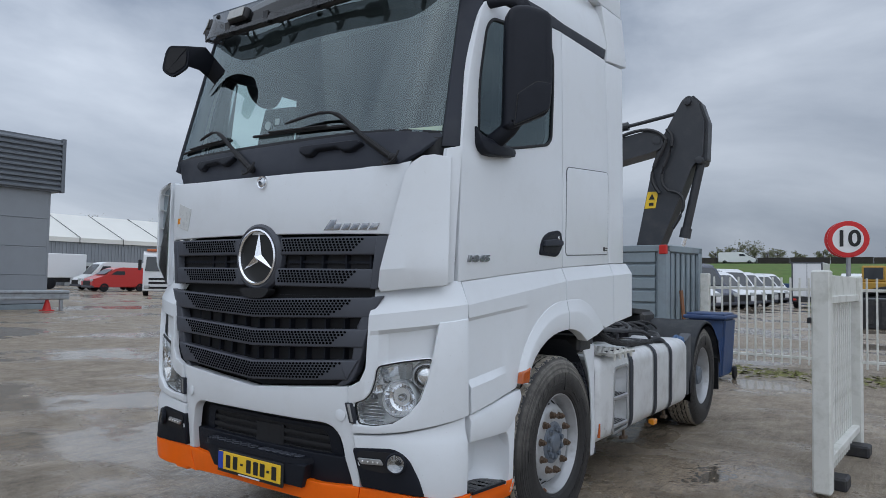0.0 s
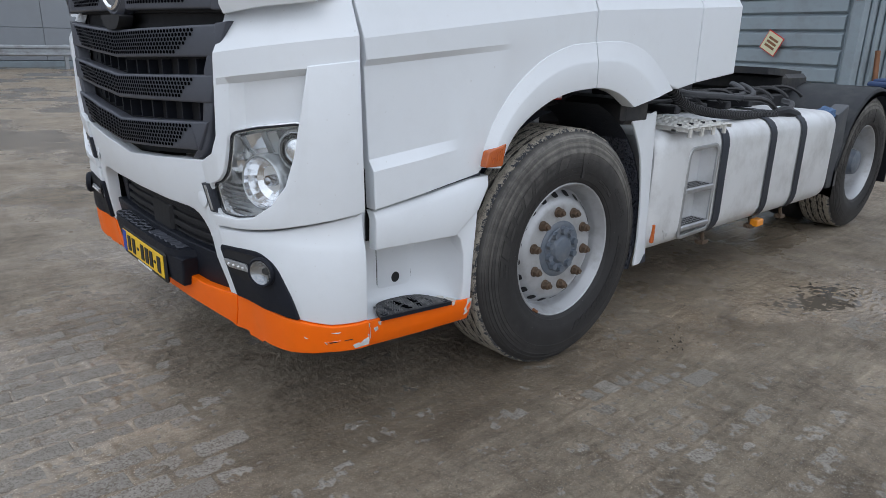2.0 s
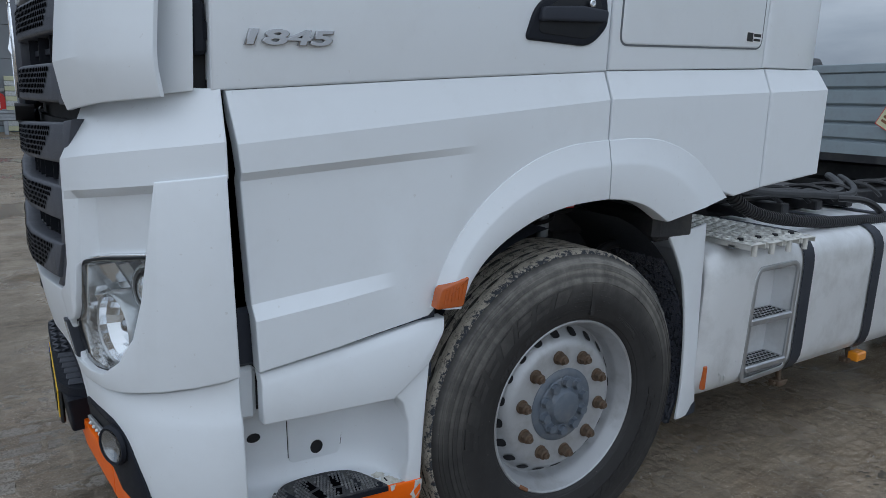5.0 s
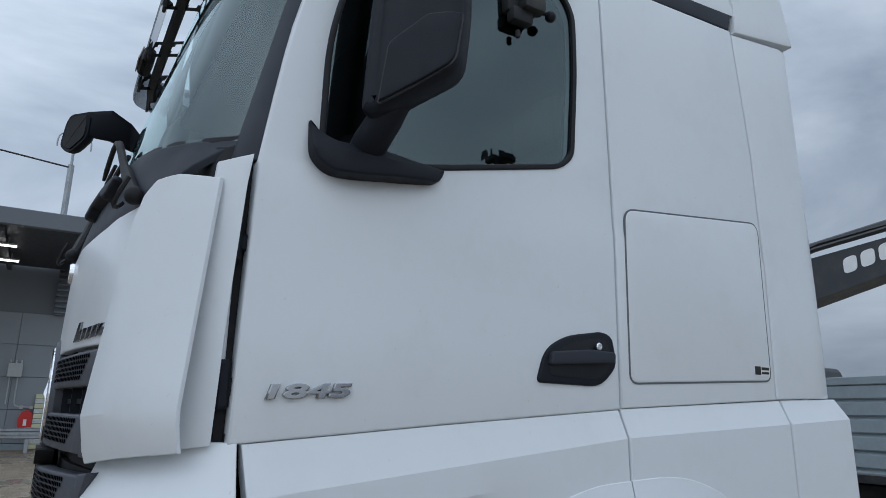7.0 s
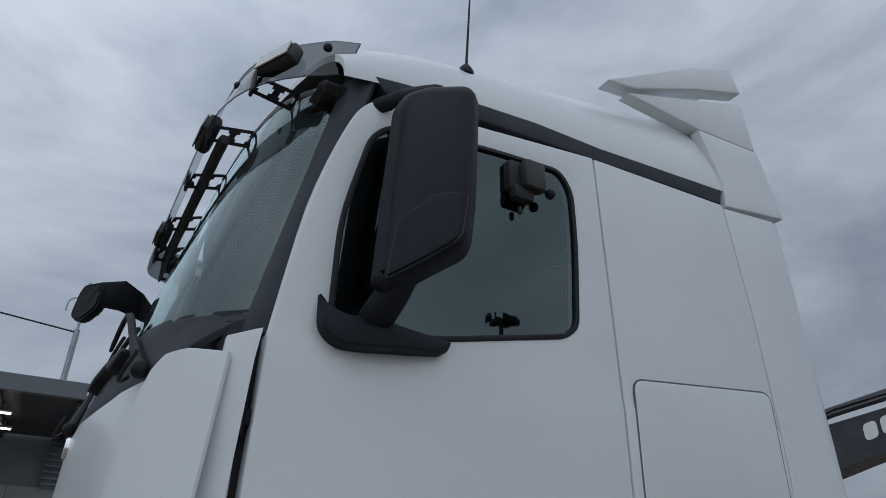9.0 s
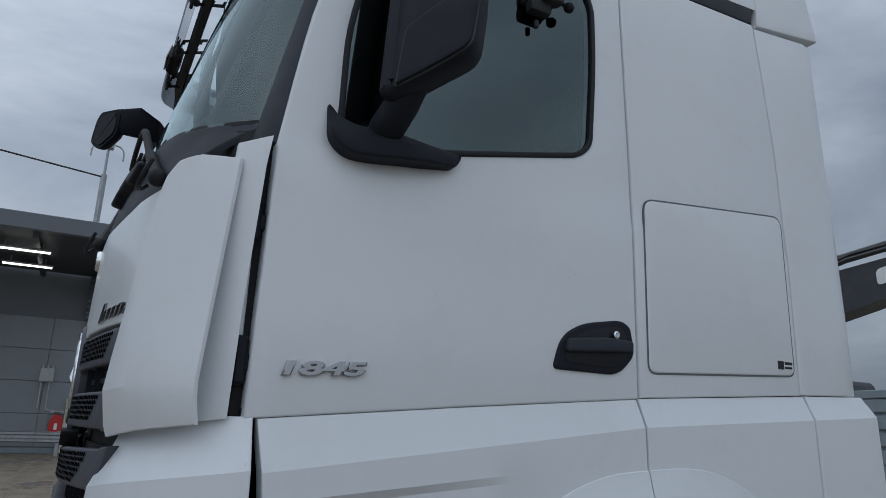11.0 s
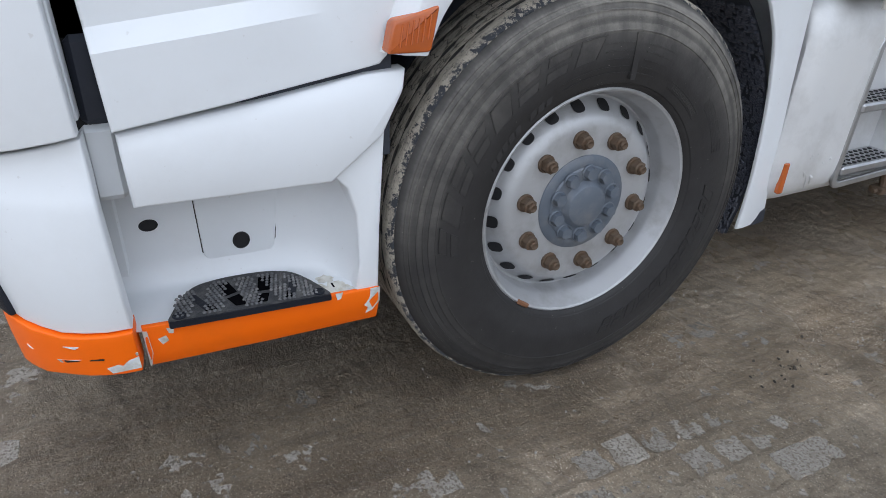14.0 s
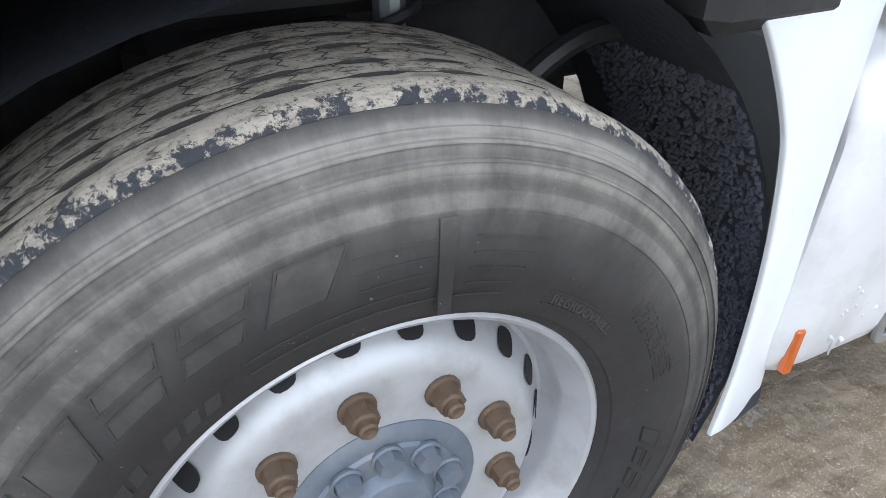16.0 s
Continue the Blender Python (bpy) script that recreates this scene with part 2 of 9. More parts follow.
VANRED = mat("red_van_paint", (0.50, 0.025, 0.02), 0.3, var=0.05, coat=0.4)
VANDARK = mat("dark_blue_van_paint", (0.025, 0.032, 0.06), 0.3, coat=0.4)
CARGLASS = mat("dark_car_glass", (0.02, 0.025, 0.03), 0.08, spec=0.8)
CABYELL = mat("yellow_machine_paint", (0.42, 0.24, 0.03), 0.5, var=0.12)
WOODRUST = mat("rusty_bar", (0.22, 0.10, 0.05), 0.8, var=0.3)
SIGNRED = mat("red_sign_border", (0.62, 0.018, 0.02), 0.35)
SIGNWHITE = mat("white_sign_face", (0.80, 0.80, 0.80), 0.35)
PALEGREY = mat("pale_grey_box", (0.42, 0.44, 0.44), 0.5)
# matte black that paints the shade inside holes onto flat faces
HOLE = mat("painted_hole_shade", (0.004, 0.004, 0.005), 1.0, spec=0.0)
DULLCHROME = mat("dull_chrome_letter", (0.36, 0.365, 0.38), 0.10, metal=1.0, var=0.05)
PAPER = mat("faded_sticker_paper", (0.60, 0.61, 0.60), 0.7, var=0.1, scale=60, dirt=(0.42, 0.43, 0.43), dirt_amt=0.8, dirt_scale=45)
CHIP = mat("bare_white_chipped_paint", (0.62, 0.64, 0.64), 0.6, var=0.15, scale=40, dirt=(0.30, 0.25, 0.18), dirt_amt=0.8, dirt_scale=30)


# ---- building helpers ----
def thing(name, label, category, loc=(0, 0, 0), rot=0.0, group="", kind=""):
    e = new(name)
    e.empty_display_size = 0.2
    e.location = loc
    e.rotation_euler = (0, 0, radians(rot))
    return tagged(e, label, category, group, kind)


def part(name, bm, material, parent=None, label="", sharp=32, kind=""):
    """Links a bmesh as one mesh object under its thing or part."""
    me = bpy.data.meshes.new(name)
    bmesh.ops.recalc_face_normals(bm, faces=bm.faces)
    for f in bm.faces:
        f.smooth = True
    bm.to_mesh(me)
    bm.free()
    me.materials.append(material)
    me.set_sharp_from_angle(angle=radians(sharp))
    ob = new(name, me)
    if parent is not None:
        ob.parent = parent
    if label:
        ob["label"] = label
    if kind:
        ob["kind"] = kind
    return ob


def box(bm, lo, hi, bev=0.0, seg=1, m=None):
    """A box between two corners, with bevelled edges."""
    r = bmesh.ops.create_cube(bm, size=1)
    vs = r["verts"]
    c = [(a + b) / 2 for a, b in zip(lo, hi)]
    s = [abs(b - a) for a, b in zip(lo, hi)]
    for v in vs:
        v.co = Vector((c[i] + v.co[i] * s[i] for i in range(3)))
    if bev:
        es = {e for v in vs for e in v.link_edges}
        g = bmesh.ops.bevel(bm, geom=list(es), offset=min(bev, min(s) * 0.45), segments=seg, profile=0.5, affect="EDGES")
        vs = list({v for f in g["faces"] for v in f.verts} | {v for v in vs if v.is_valid})
    if m is not None:
        bmesh.ops.transform(bm, matrix=m, verts=[v for v in vs if v.is_valid])
    return [v for v in vs if v.is_valid]


def tube(bm, pts, r, seg=8, cap=True):
    """A round bar along points; r a number or one per point."""
    pts = [Vector(p) for p in pts]
    rings = []
    up = Vector((0, 0, 1))
    for i, p in enumerate(pts):
        d = (pts[min(i + 1, len(pts) - 1)] - pts[max(i - 1, 0)]).normalized()
        a = d.cross(up if abs(d.z) < 0.95 else Vector((1, 0, 0))).normalized()
        b = d.cross(a)
        rr = r[i] if isinstance(r, (list, tuple)) else r
        rings.append([bm.verts.new(p + rr * (math.cos(k) * a + math.sin(k) * b)) for k in [2 * math.pi * j / seg for j in range(seg)]])
    for q, w in zip(rings, rings[1:]):
        for j in range(seg):
            bm.faces.new((q[j], q[(j + 1) % seg], w[(j + 1) % seg], w[j]))
    if cap:
        bm.faces.new(rings[0])
        bm.faces.new(list(reversed(rings[-1])))


def bez(a, b, c, d, n=10):
    a, b, c, d = (Vector(q) for q in (a, b, c, d))
    return [(1 - t) ** 3 * a + 3 * (1 - t) ** 2 * t * b + 3 * (1 - t) * t * t * c + t ** 3 * d for t in [i / n for i in range(n + 1)]]


def lathe(bm, profile, axis_pt, seg=64, closed=False, mat_fn=None):
    """Turns a profile of (radius, x) round the x axis through axis_pt."""
    ax, ay, az_ = axis_pt
    rings = []
    for r, x in profile:
        if r < 1e-6:
            rings.append([bm.verts.new((ax + x, ay, az_))])
        else:
            rings.append([bm.verts.new((ax + x, ay + r * math.cos(k), az_ + r * math.sin(k))) for k in [2 * math.pi * j / seg for j in range(seg)]])
    pairs = list(zip(rings, rings[1:])) + ([(rings[-1], rings[0])] if closed else [])
    for q, w in pairs:
        for j in range(seg):
            a = [q[j % len(q)], q[(j + 1) % len(q)], w[(j + 1) % len(w)], w[j % len(w)]]
            u = []
            for v in a:
                if v not in u:
                    u.append(v)
            if len(u) > 2:
                bm.faces.new(u)


def rounded(pts, r, n=4):
    """A closed outline with its corners rounded; r a number or one per corner."""
    out = []
    k = len(pts)
    for i in range(k):
        p0, p, p1 = Vector(pts[i - 1]), Vector(pts[i]), Vector(pts[(i + 1) % k])
        rr = r[i] if isinstance(r, (list, tuple)) else r
        a, b = (p0 - p), (p1 - p)
        q = min(rr, a.length * 0.45, b.length * 0.45)
        if q < 1e-4:
            out.append(tuple(p))
            continue
        s, e = p + a.normalized() * q, p + b.normalized() * q
        for j in range(n + 1):
            t = j / n
            out.append(tuple((1 - t) ** 2 * s + 2 * t * (1 - t) * p + t * t * e))
    return out


def grow(pts, d):
    """A closed outline moved outwards by d (inwards: minus)."""
    k = len(pts)
    area = sum(pts[i][0] * pts[(i + 1) % k][1] - pts[(i + 1) % k][0] * pts[i][1] for i in range(k))
    g = 1 if area > 0 else -1
    out = []
    for i in range(k):
        a, c = Vector(pts[i - 1]), Vector(pts[(i + 1) % k])
        t = (c - a).normalized()
        out.append((pts[i][0] + g * d * t.y, pts[i][1] - g * d * t.x))
    return out


def smooth(pts, n=4):
    """An open outline refined to a flowing curve through its points."""
    out = []
    k = len(pts)
    for i in range(k - 1):
        p0, p1, p2, p3 = (Vector(pts[max(0, min(k - 1, q))]) for q in (i - 1, i, i + 1, i + 2))
        for j in range(n):
            t = j / n
            out.append(tuple(0.5 * (2 * p1 + (p2 - p0) * t + (2 * p0 - 5 * p1 + 4 * p2 - p3) * t * t + (3 * p1 - p0 - 3 * p2 + p3) * t ** 3)))
    return out + [tuple(pts[-1])]


def turning(pts):
    return sum(a[0] * b[1] - b[0] * a[1] for a, b in zip(pts, pts[1:] + pts[:1]))


def panel(outline, fmap, t=0.012, gu=0.0, gv=0.0, cuts=(), bev=0.005, hole=None):
    """A sheet cut to an outline in (u, v), laid on a surface fmap(u, v, depth), with rounded edges folded back by t."""
    bm = bmesh.new()
    pts = [tuple(p) for p in outline]
    if turning(pts) < 0:
        pts.reverse()
    ov = [bm.verts.new((u, v, 0)) for u, v in pts]
    if hole:
        hp = [tuple(p) for p in hole]
        if turning(hp) < 0:
            hp.reverse()
        hv = [bm.verts.new((u, v, 0)) for u, v in hp]
        n, k = len(pts), len(hp)

        def near(j, ban=-1):
            return min((i for i in range(n) if i != ban), key=lambda i: math.dist(pts[i], hp[j]))
        j1 = min(range(k), key=lambda j: math.dist(pts[near(j)], hp[j]))
        i1 = near(j1)
        j2 = max(range(k), key=lambda j: math.dist(hp[j], hp[j1]))
        i2 = near(j2, i1)

        def run(vs, a, z):
            m = len(vs)
            return [vs[(a + q) % m] for q in range((z - a) % m + 1)]
        bm.faces.new(run(ov, i1, i2) + run(hv, j1, j2)[::-1])
        bm.faces.new(run(ov, i2, i1) + run(hv, j2, j1)[::-1])
    else:
        bm.faces.new(ov)
    us, vs = [p[0] for p in pts], [p[1] for p in pts]
    planes = []
    for g, lo, hi, no in ((gu, min(us), max(us), (1, 0, 0)), (gv, min(vs), max(vs), (0, 1, 0))):
        if g:
            k = max(1, round((hi - lo) / g))
            for i in range(1, k):
                q = lo + (hi - lo) * i / k + 1e-4
                planes.append(((q, 0, 0) if no[0] else (0, q, 0), no))
    for (u0, v0), (u1, v1) in cuts:
        planes.append(((u0, v0, 0), (-(v1 - v0), u1 - u0, 0)))
    for co, no in planes:
        bmesh.ops.bisect_plane(bm, geom=bm.verts[:] + bm.edges[:] + bm.faces[:], dist=1e-5, plane_co=co, plane_no=no)
    bmesh.ops.remove_doubles(bm, verts=bm.verts, dist=2e-4)
    rim = [e for e in bm.edges if e.is_boundary]
    inward, segs = {}, []
    for e in rim:
        a, b = e.verts
        d = (b.co - a.co).normalized()
        q = Vector((-d.y, d.x, 0))
        if (e.link_faces[0].calc_center_median() - (a.co + b.co) / 2).dot(q) < 0:
            q = -q
        # the face may be bent round its edge: look at a point just beside the edge instead
        lp = e.link_loops[0]
        d2 = (lp.link_loop_next.vert.co - lp.vert.co).normalized()
        q = Vector((-d2.y, d2.x, 0)) * (1 if lp.face.normal.z >= 0 else -1)
        segs.append((a.co.copy(), b.co.copy(), q))
        for v in (a, b):
            inward.setdefault(v, []).append(q)
    shift = {}
    for v, qs in inward.items():
        q = sum(qs, Vector()) / len(qs)
        shift[v] = q / max(0.35, q.length_squared)
    place = {v: v.co.copy() for v in bm.verts}
    if bev:
        for v in bm.verts:
            if v in shift:
                place[v] = v.co + shift[v] * bev
                continue
            best, push = 2 * bev, None
            for a, b, q in segs:
                if abs((v.co - a).dot(q)) < best:
                    d = b - a
                    w = max(0.0, min(1.0, (v.co - a).dot(d) / d.length_squared))
                    r = (v.co - a - d * w).length
                    if r < best:
                        best, push = r, q
            if push is not None:
                place[v] = v.co + push * (bev - best / 2)
    steps = [(bev * (1 - math.sin(radians(a))), bev * (1 - math.cos(radians(a)))) for a in (30, 60, 90)] if bev else []
    steps.append((0.0, max(t, bev * 1.2)))
    rings = [{v: v for v in inward}]
    for ins, dep in steps:
        rings.append({v: bm.verts.new(fmap(*(v.co + shift[v] * ins)[:2], dep)) for v in inward})
    ends = [tuple(e.verts) for e in rim]
    for v, p in place.items():
        v.co = fmap(p.x, p.y, 0.0)
    for q, w in zip(rings, rings[1:]):
        for a, b in ends:
            bm.faces.new((q[a], q[b], w[b], w[a]))
    return bm


def merge(bm, other):
    """Adds another bmesh to bm and frees it."""
    me = bpy.data.meshes.new("tmp")
    other.to_mesh(me)
    other.free()
    bm.from_mesh(me)
    bpy.data.meshes.remove(me)
    return bm


def prism(bm, pts, m, depth):
    """A flat outline (u, v), thickened along w by depth and laid by the matrix m."""
    a = [bm.verts.new(m @ Vector((u, v, 0))) for u, v in pts]
    b = [bm.verts.new(m @ Vector((u, v, depth))) for u, v in pts]
    bm.faces.new(a)
    bm.faces.new(list(reversed(b)))
    for i in range(len(pts)):
        j = (i + 1) % len(pts)
        bm.faces.new((a[i], a[j], b[j], b[i]))


def basis(o, u, v):
    """A matrix whose columns are u, v and their cross product, at o."""
    u, v = Vector(u).normalized(), Vector(v).normalized()
    w = u.cross(v)
    return Matrix(((u.x, v.x, w.x, o[0]), (u.y, v.y, w.y, o[1]), (u.z, v.z, w.z, o[2]), (0, 0, 0, 1)))


def lettering(text, size, depth, m, material, name, parent, shear=0.0, label="", squash=1.0, fat=0.0):
    """Raised characters in the built-in font, as a mesh."""
    cu = bpy.data.curves.new(name, "FONT")
    cu.body, cu.size, cu.extrude, cu.shear = text, size, depth, shear
    cu.offset = fat
    cu.align_x, cu.align_y = "CENTER", "CENTER"
    cu.bevel_depth = depth * 0.25
    tmp = bpy.data.objects.new("tmp", cu)
    scene.collection.objects.link(tmp)
    me = bpy.data.meshes.new_from_object(tmp.evaluated_get(bpy.context.evaluated_depsgraph_get()))
    bpy.data.objects.remove(tmp)
    me.transform(m @ Matrix.Diagonal((squash, 1, 1, 1)))
    me.materials.clear()
    me.materials.append(material)
    ob = new(name, me)
    ob.parent = parent
    if label:
        ob["label"] = label
    return ob


# ---- the yard: ground, buildings, fence ----
def ground_mat():
    m = bpy.data.materials.new("muddy_wet_paving")
    m.use_nodes = True
    n, l = m.node_tree.nodes, m.node_tree.links
    b = n["Principled BSDF"]
    co = n.new("ShaderNodeTexCoord")

    def noise_at(scale, detail=6, rough=0.6):
        q = n.new("ShaderNodeTexNoise")
        q.inputs["Scale"].default_value = scale
        q.inputs["Detail"].default_value = detail
        q.inputs["Roughness"].default_value = rough
        l.new(co.outputs["Object"], q.inputs["Vector"])
        return q.outputs["Fac"]

    def ramp(fac, lo, hi, a=0.0, z=1.0):
        q = n.new("ShaderNodeMapRange")
        q.inputs["From Min"].default_value, q.inputs["From Max"].default_value = lo, hi
        q.inputs["To Min"].default_value, q.inputs["To Max"].default_value = a, z
        l.new(fac, q.inputs["Value"])
        return q.outputs["Result"]

    def mix(fac, a, z):
        q = n.new("ShaderNodeMix")
        q.data_type = "RGBA"
        l.new(fac, q.inputs[0])
        for i, c in ((6, a), (7, z)):
            if isinstance(c, tuple):
                q.inputs[i].default_value = (*c, 1)
            else:
                l.new(c, q.inputs[i])
        return q.outputs[2]

    # rain runs off the truck into a wet, trodden band beside it
    sep = n.new("ShaderNodeSeparateXYZ")
    l.new(co.outputs["Object"], sep.inputs["Vector"])

    def calc(op, a, z):
        q = n.new("ShaderNodeMath")
        q.operation = op
        for i, v in enumerate((a, z)):
            if isinstance(v, (int, float)):
                q.inputs[i].default_value = v
            else:
                l.new(v, q.inputs[i])
        return q.outputs[0]

    away = calc("ABSOLUTE", calc("SUBTRACT", calc("SUBTRACT", sep.outputs["X"], calc("MULTIPLY", sep.outputs["Y"], 0.20)), 0.88), 0.0)
    away = calc("ADD", away, ramp(noise_at(3.5, 6, 0.65), 0.3, 0.7, -0.16, 0.16))
    band = calc("MULTIPLY", ramp(away, 0.10, 0.40, 0.92, 0.0), calc("MULTIPLY", ramp(sep.outputs["Y"], -0.2, 0.3), ramp(sep.outputs["Y"], 3.2, 5.0, 1.0, 0.0)))
    wet = ramp(noise_at(0.33, 7, 0.62), 0.47, 0.56)
    grit = ramp(noise_at(95, 5, 0.75), 0.38, 0.66)
    smear = ramp(noise_at(2.3, 9, 0.72), 0.40, 0.64)
    clod = ramp(noise_at(11, 8, 0.75), 0.46, 0.62)
    dry = mix(grit, (0.178, 0.150, 0.118), (0.39, 0.335, 0.268))
    mud = mix(smear, mix(clod, (0.130, 0.105, 0.079), (0.215, 0.175, 0.134)), mix(clod, dry, (0.300, 0.255, 0.202)))
    col = mix(wet, mud, mix(smear, (0.115, 0.094, 0.072), (0.205, 0.172, 0.135)))
    col = mix(band, col, mix(smear, (0.128, 0.099, 0.070), (0.215, 0.172, 0.127)))
    col = mix(ramp(noise_at(230, 3, 0.6), 0.585, 0.67), col, (0.47, 0.42, 0.35))
    col = mix(ramp(noise_at(170, 4, 0.65), 0.60, 0.70), col, (0.062, 0.048, 0.035))
    l.new(col, b.inputs["Base Color"])
    rg = n.new("ShaderNodeMath")
    rg.operation = "MULTIPLY_ADD"
    l.new(wet, rg.inputs[0])
    rg.inputs[1].default_value = -0.49
    rg.inputs[2].default_value = 0.56
    l.new(calc("SUBTRACT", rg.outputs[0], calc("MULTIPLY", calc("MULTIPLY", band, 0.20), calc("SUBTRACT", 1.0, wet))), b.inputs["Roughness"])
    hs = n.new("ShaderNodeMath")
    hs.operation = "MULTIPLY_ADD"
    l.new(noise_at(16, 7, 0.75), hs.inputs[0])
    hs.inputs[1].default_value = 1.6
    rut_map = n.new("ShaderNodeMapping")
    rut_map.inputs["Rotation"].default_value = (0, 0, 0.12)
    rut_map.inputs["Scale"].default_value = (26, 2.2, 1)
    l.new(co.outputs["Object"], rut_map.inputs["Vector"])
    rut = n.new("ShaderNodeTexNoise")
    rut.inputs["Scale"].default_value = 1.0
    rut.inputs["Detail"].default_value = 6
    rut.inputs["Roughness"].default_value = 0.7
    l.new(rut_map.outputs["Vector"], rut.inputs["Vector"])
    fine = n.new("ShaderNodeMath")
    fine.operation = "MULTIPLY_ADD"
    fine.inputs[1].default_value = 1.3
    l.new(rut.outputs["Fac"], fine.inputs[0])
    l.new(noise_at(130, 5, 0.75), fine.inputs[2])
    l.new(fine.outputs[0], hs.inputs[2])
    worn = n.new("ShaderNodeVectorMath")
    worn.operation = "SCALE"
    tone = n.new("ShaderNodeVectorMath")
    tone.operation = "MULTIPLY"
    tone.inputs[1].default_value = (1.14, 1.10, 1.03)
    l.new(col, worn.inputs[0])
    l.new(ramp(rut.outputs["Fac"], 0.3, 0.7, 0.90, 1.50), worn.inputs["Scale"])
    l.new(worn.outputs["Vector"], tone.inputs[0])
    l.new(tone.outputs["Vector"], b.inputs["Base Color"])
    bp = n.new("ShaderNodeBump")
    bp.inputs["Distance"].default_value = 0.016
    l.new(ramp(wet, 0, 1, 1.0, 0.035), bp.inputs["Strength"])
    l.new(hs.outputs[0], bp.inputs["Height"])
    l.new(bp.outputs["Normal"], b.inputs["Normal"])
    return m


GROUND = ground_mat()


ROW0 = 1.2900                   # the middle of one course of paving bricks; courses lie 0.1 m apart


def brick_length(row):
    """Two courses of half bricks run beside the wheel; the others are whole bricks."""
    return 0.1 if row in (1, 2) else 0.2


def mud_height(x, y):
    """The mud film over the paving: thin where the bricks show, level further out."""
    n1 = noise.noise(Vector((x * 0.9, y * 0.9, 0.3)))
    n2 = noise.noise(Vector((x * 5.0, y * 3.2, 1.7)))
    n3 = noise.noise(Vector((x * 21.0, y * 21.0, 4.1))) + 0.6 * noise.noise(Vector((x * 48.0, y * 48.0, 8.1)))
    n3 += 0.7 * noise.noise(Vector((x * 36.0, y * 36.0, 2.2)))
    n4 = noise.noise(Vector((x * 95.0, y * 95.0, 6.1))) + 0.7 * noise.noise(Vector((x * 170.0, y * 170.0, 3.3)))
    h = 0.0036 * n1 + 0.0030 * n2 + 0.0042 * n3 + 0.0030 * n4 + 0.0066
    thin = 0.42 * max(0.15, min(1.0, 2.3 - y))
    for cx, cy, rx, ry, d in ((1.46, 1.50, 0.16, 0.42, 0.0062), (2.0, 1.25, 0.45, 0.9, 0.0062), (-0.1, -0.40, 1.0, 0.55, 0.0066), (0.8, -0.30, 0.5, 0.35, 0.0050)):
        k = math.exp(-((x - cx) / rx) ** 2 - ((y - cy) / ry) ** 2)
        h -= d * k
        thin = max(thin, min(1.0, 2.0 * k))
    # mud stays in the joints, so that only ragged brick tops show
    r = round((x - ROW0) / 0.1)
    dx = 0.05 - abs(x - ROW0 - 0.1 * r)
    pitch = brick_length(r)
    v = (y + 2.2 - (pitch / 2 if r % 2 else 0.0)) / pitch
    dy = pitch * (0.5 - abs(v - math.floor(v) - 0.5))
    g = max(0.0, 1 - max(0.0, min(dx, dy) - 0.004) / 0.016)
    h += 0.0050 * thin * g * g * (3 - 2 * g)
    h -= 0.0045 * math.exp(-((x - 1.52) / 0.22) ** 2 - ((y - 3.22) / 0.36) ** 2)
    e = max(abs(x - 0.8) - 2.2, abs(y - 1.1) - 2.5, 0.0)
    return h * max(0.0, 1 - e / 1.5)


def steps(lo, hi, fine, far):
    mid = [lo + fine * k for k in range(int(round((hi - lo) / fine)) + 1)]
    out, d = [], fine
    while sum(out) < far:
        d *= 1.5
        out.append(d)
    up, dn, a, z = [], [], mid[-1], mid[0]
    for d in out:
        a += d
        z -= d
        up.append(a)
        dn.append(z)
    return dn[::-1] + mid + up


def denser(vals, lo, hi):
    """Halve the steps between lo and hi, beside the front wheel."""
    out = []
    for a, z in zip(vals, vals[1:]):
        out += [a, (a + z) / 2] if lo < a < hi else [a]
    return out + [vals[-1]]


gx, gy = denser(steps(-1.6, 3.2, 0.0105, 500), 1.2, 2.2), denser(steps(-1.6, 3.8, 0.0105, 500), 0.3, 2.5)
me = bpy.data.meshes.new("ground")
me.from_pydata([(x, y, mud_height(x, y)) for y in gy for x in gx], [], [(r * len(gx) + c, r * len(gx) + c + 1, (r + 1) * len(gx) + c + 1, (r + 1) * len(gx) + c) for r in range(len(gy) - 1) for c in range(len(gx) - 1)])
me.materials.append(GROUND)
for f in me.polygons:
    f.use_smooth = True
ground = tagged(new("ground", me), "wet dirty paved yard covered with brown mud film", "ground", kind="structure")

# grey panel building across the yard: face at x = -25.8
WX = -25.8
wall = thing("wall_west", "grey sandwich panel industrial wall with horizontal joints", "wall", kind="structure")
cb = bmesh.new()
box(cb, (WX - 9, -30, 0), (WX - 0.09, 10.62, 6.6))
part("core", cb, CLADGREY, wall)
pm = None
for i in range(7):
    for k in range(4):
        y0, y1, z0, z1 = 10.7 - 5.8 * (i + 1), 10.7 - 5.8 * i, 0.22 + 1.13 * k, 0.22 + 1.13 * (k + 1)
        if pm is None:
            pb = bmesh.new()
            box(pb, (-0.04, -2.895, -0.56), (0.04, 2.895, 0.56), 0.012)
            o = part("panel", pb, WALLGREY, wall)
            pm = o.data
        else:
            o = new("panel", pm)
            o.parent = wall
        o.location = (WX - 0.045, (y0 + y1) / 2, (z0 + z1) / 2)
eb = bmesh.new()
box(eb, (WX - 9, 10.62, 0), (WX, 10.7, 4.7))
part("end_panel", eb, WALLGREY, wall)
pl = bmesh.new()
box(pl, (WX - 0.09, -30, 0), (WX + 0.03, 10.72, 0.2), 0.01)
part("plinth", pl, CONTGREY, wall)
lv = bmesh.new()
box(lv, (WX - 8, 0.1, 4.72), (WX + 0.18, 11.0, 6.86))
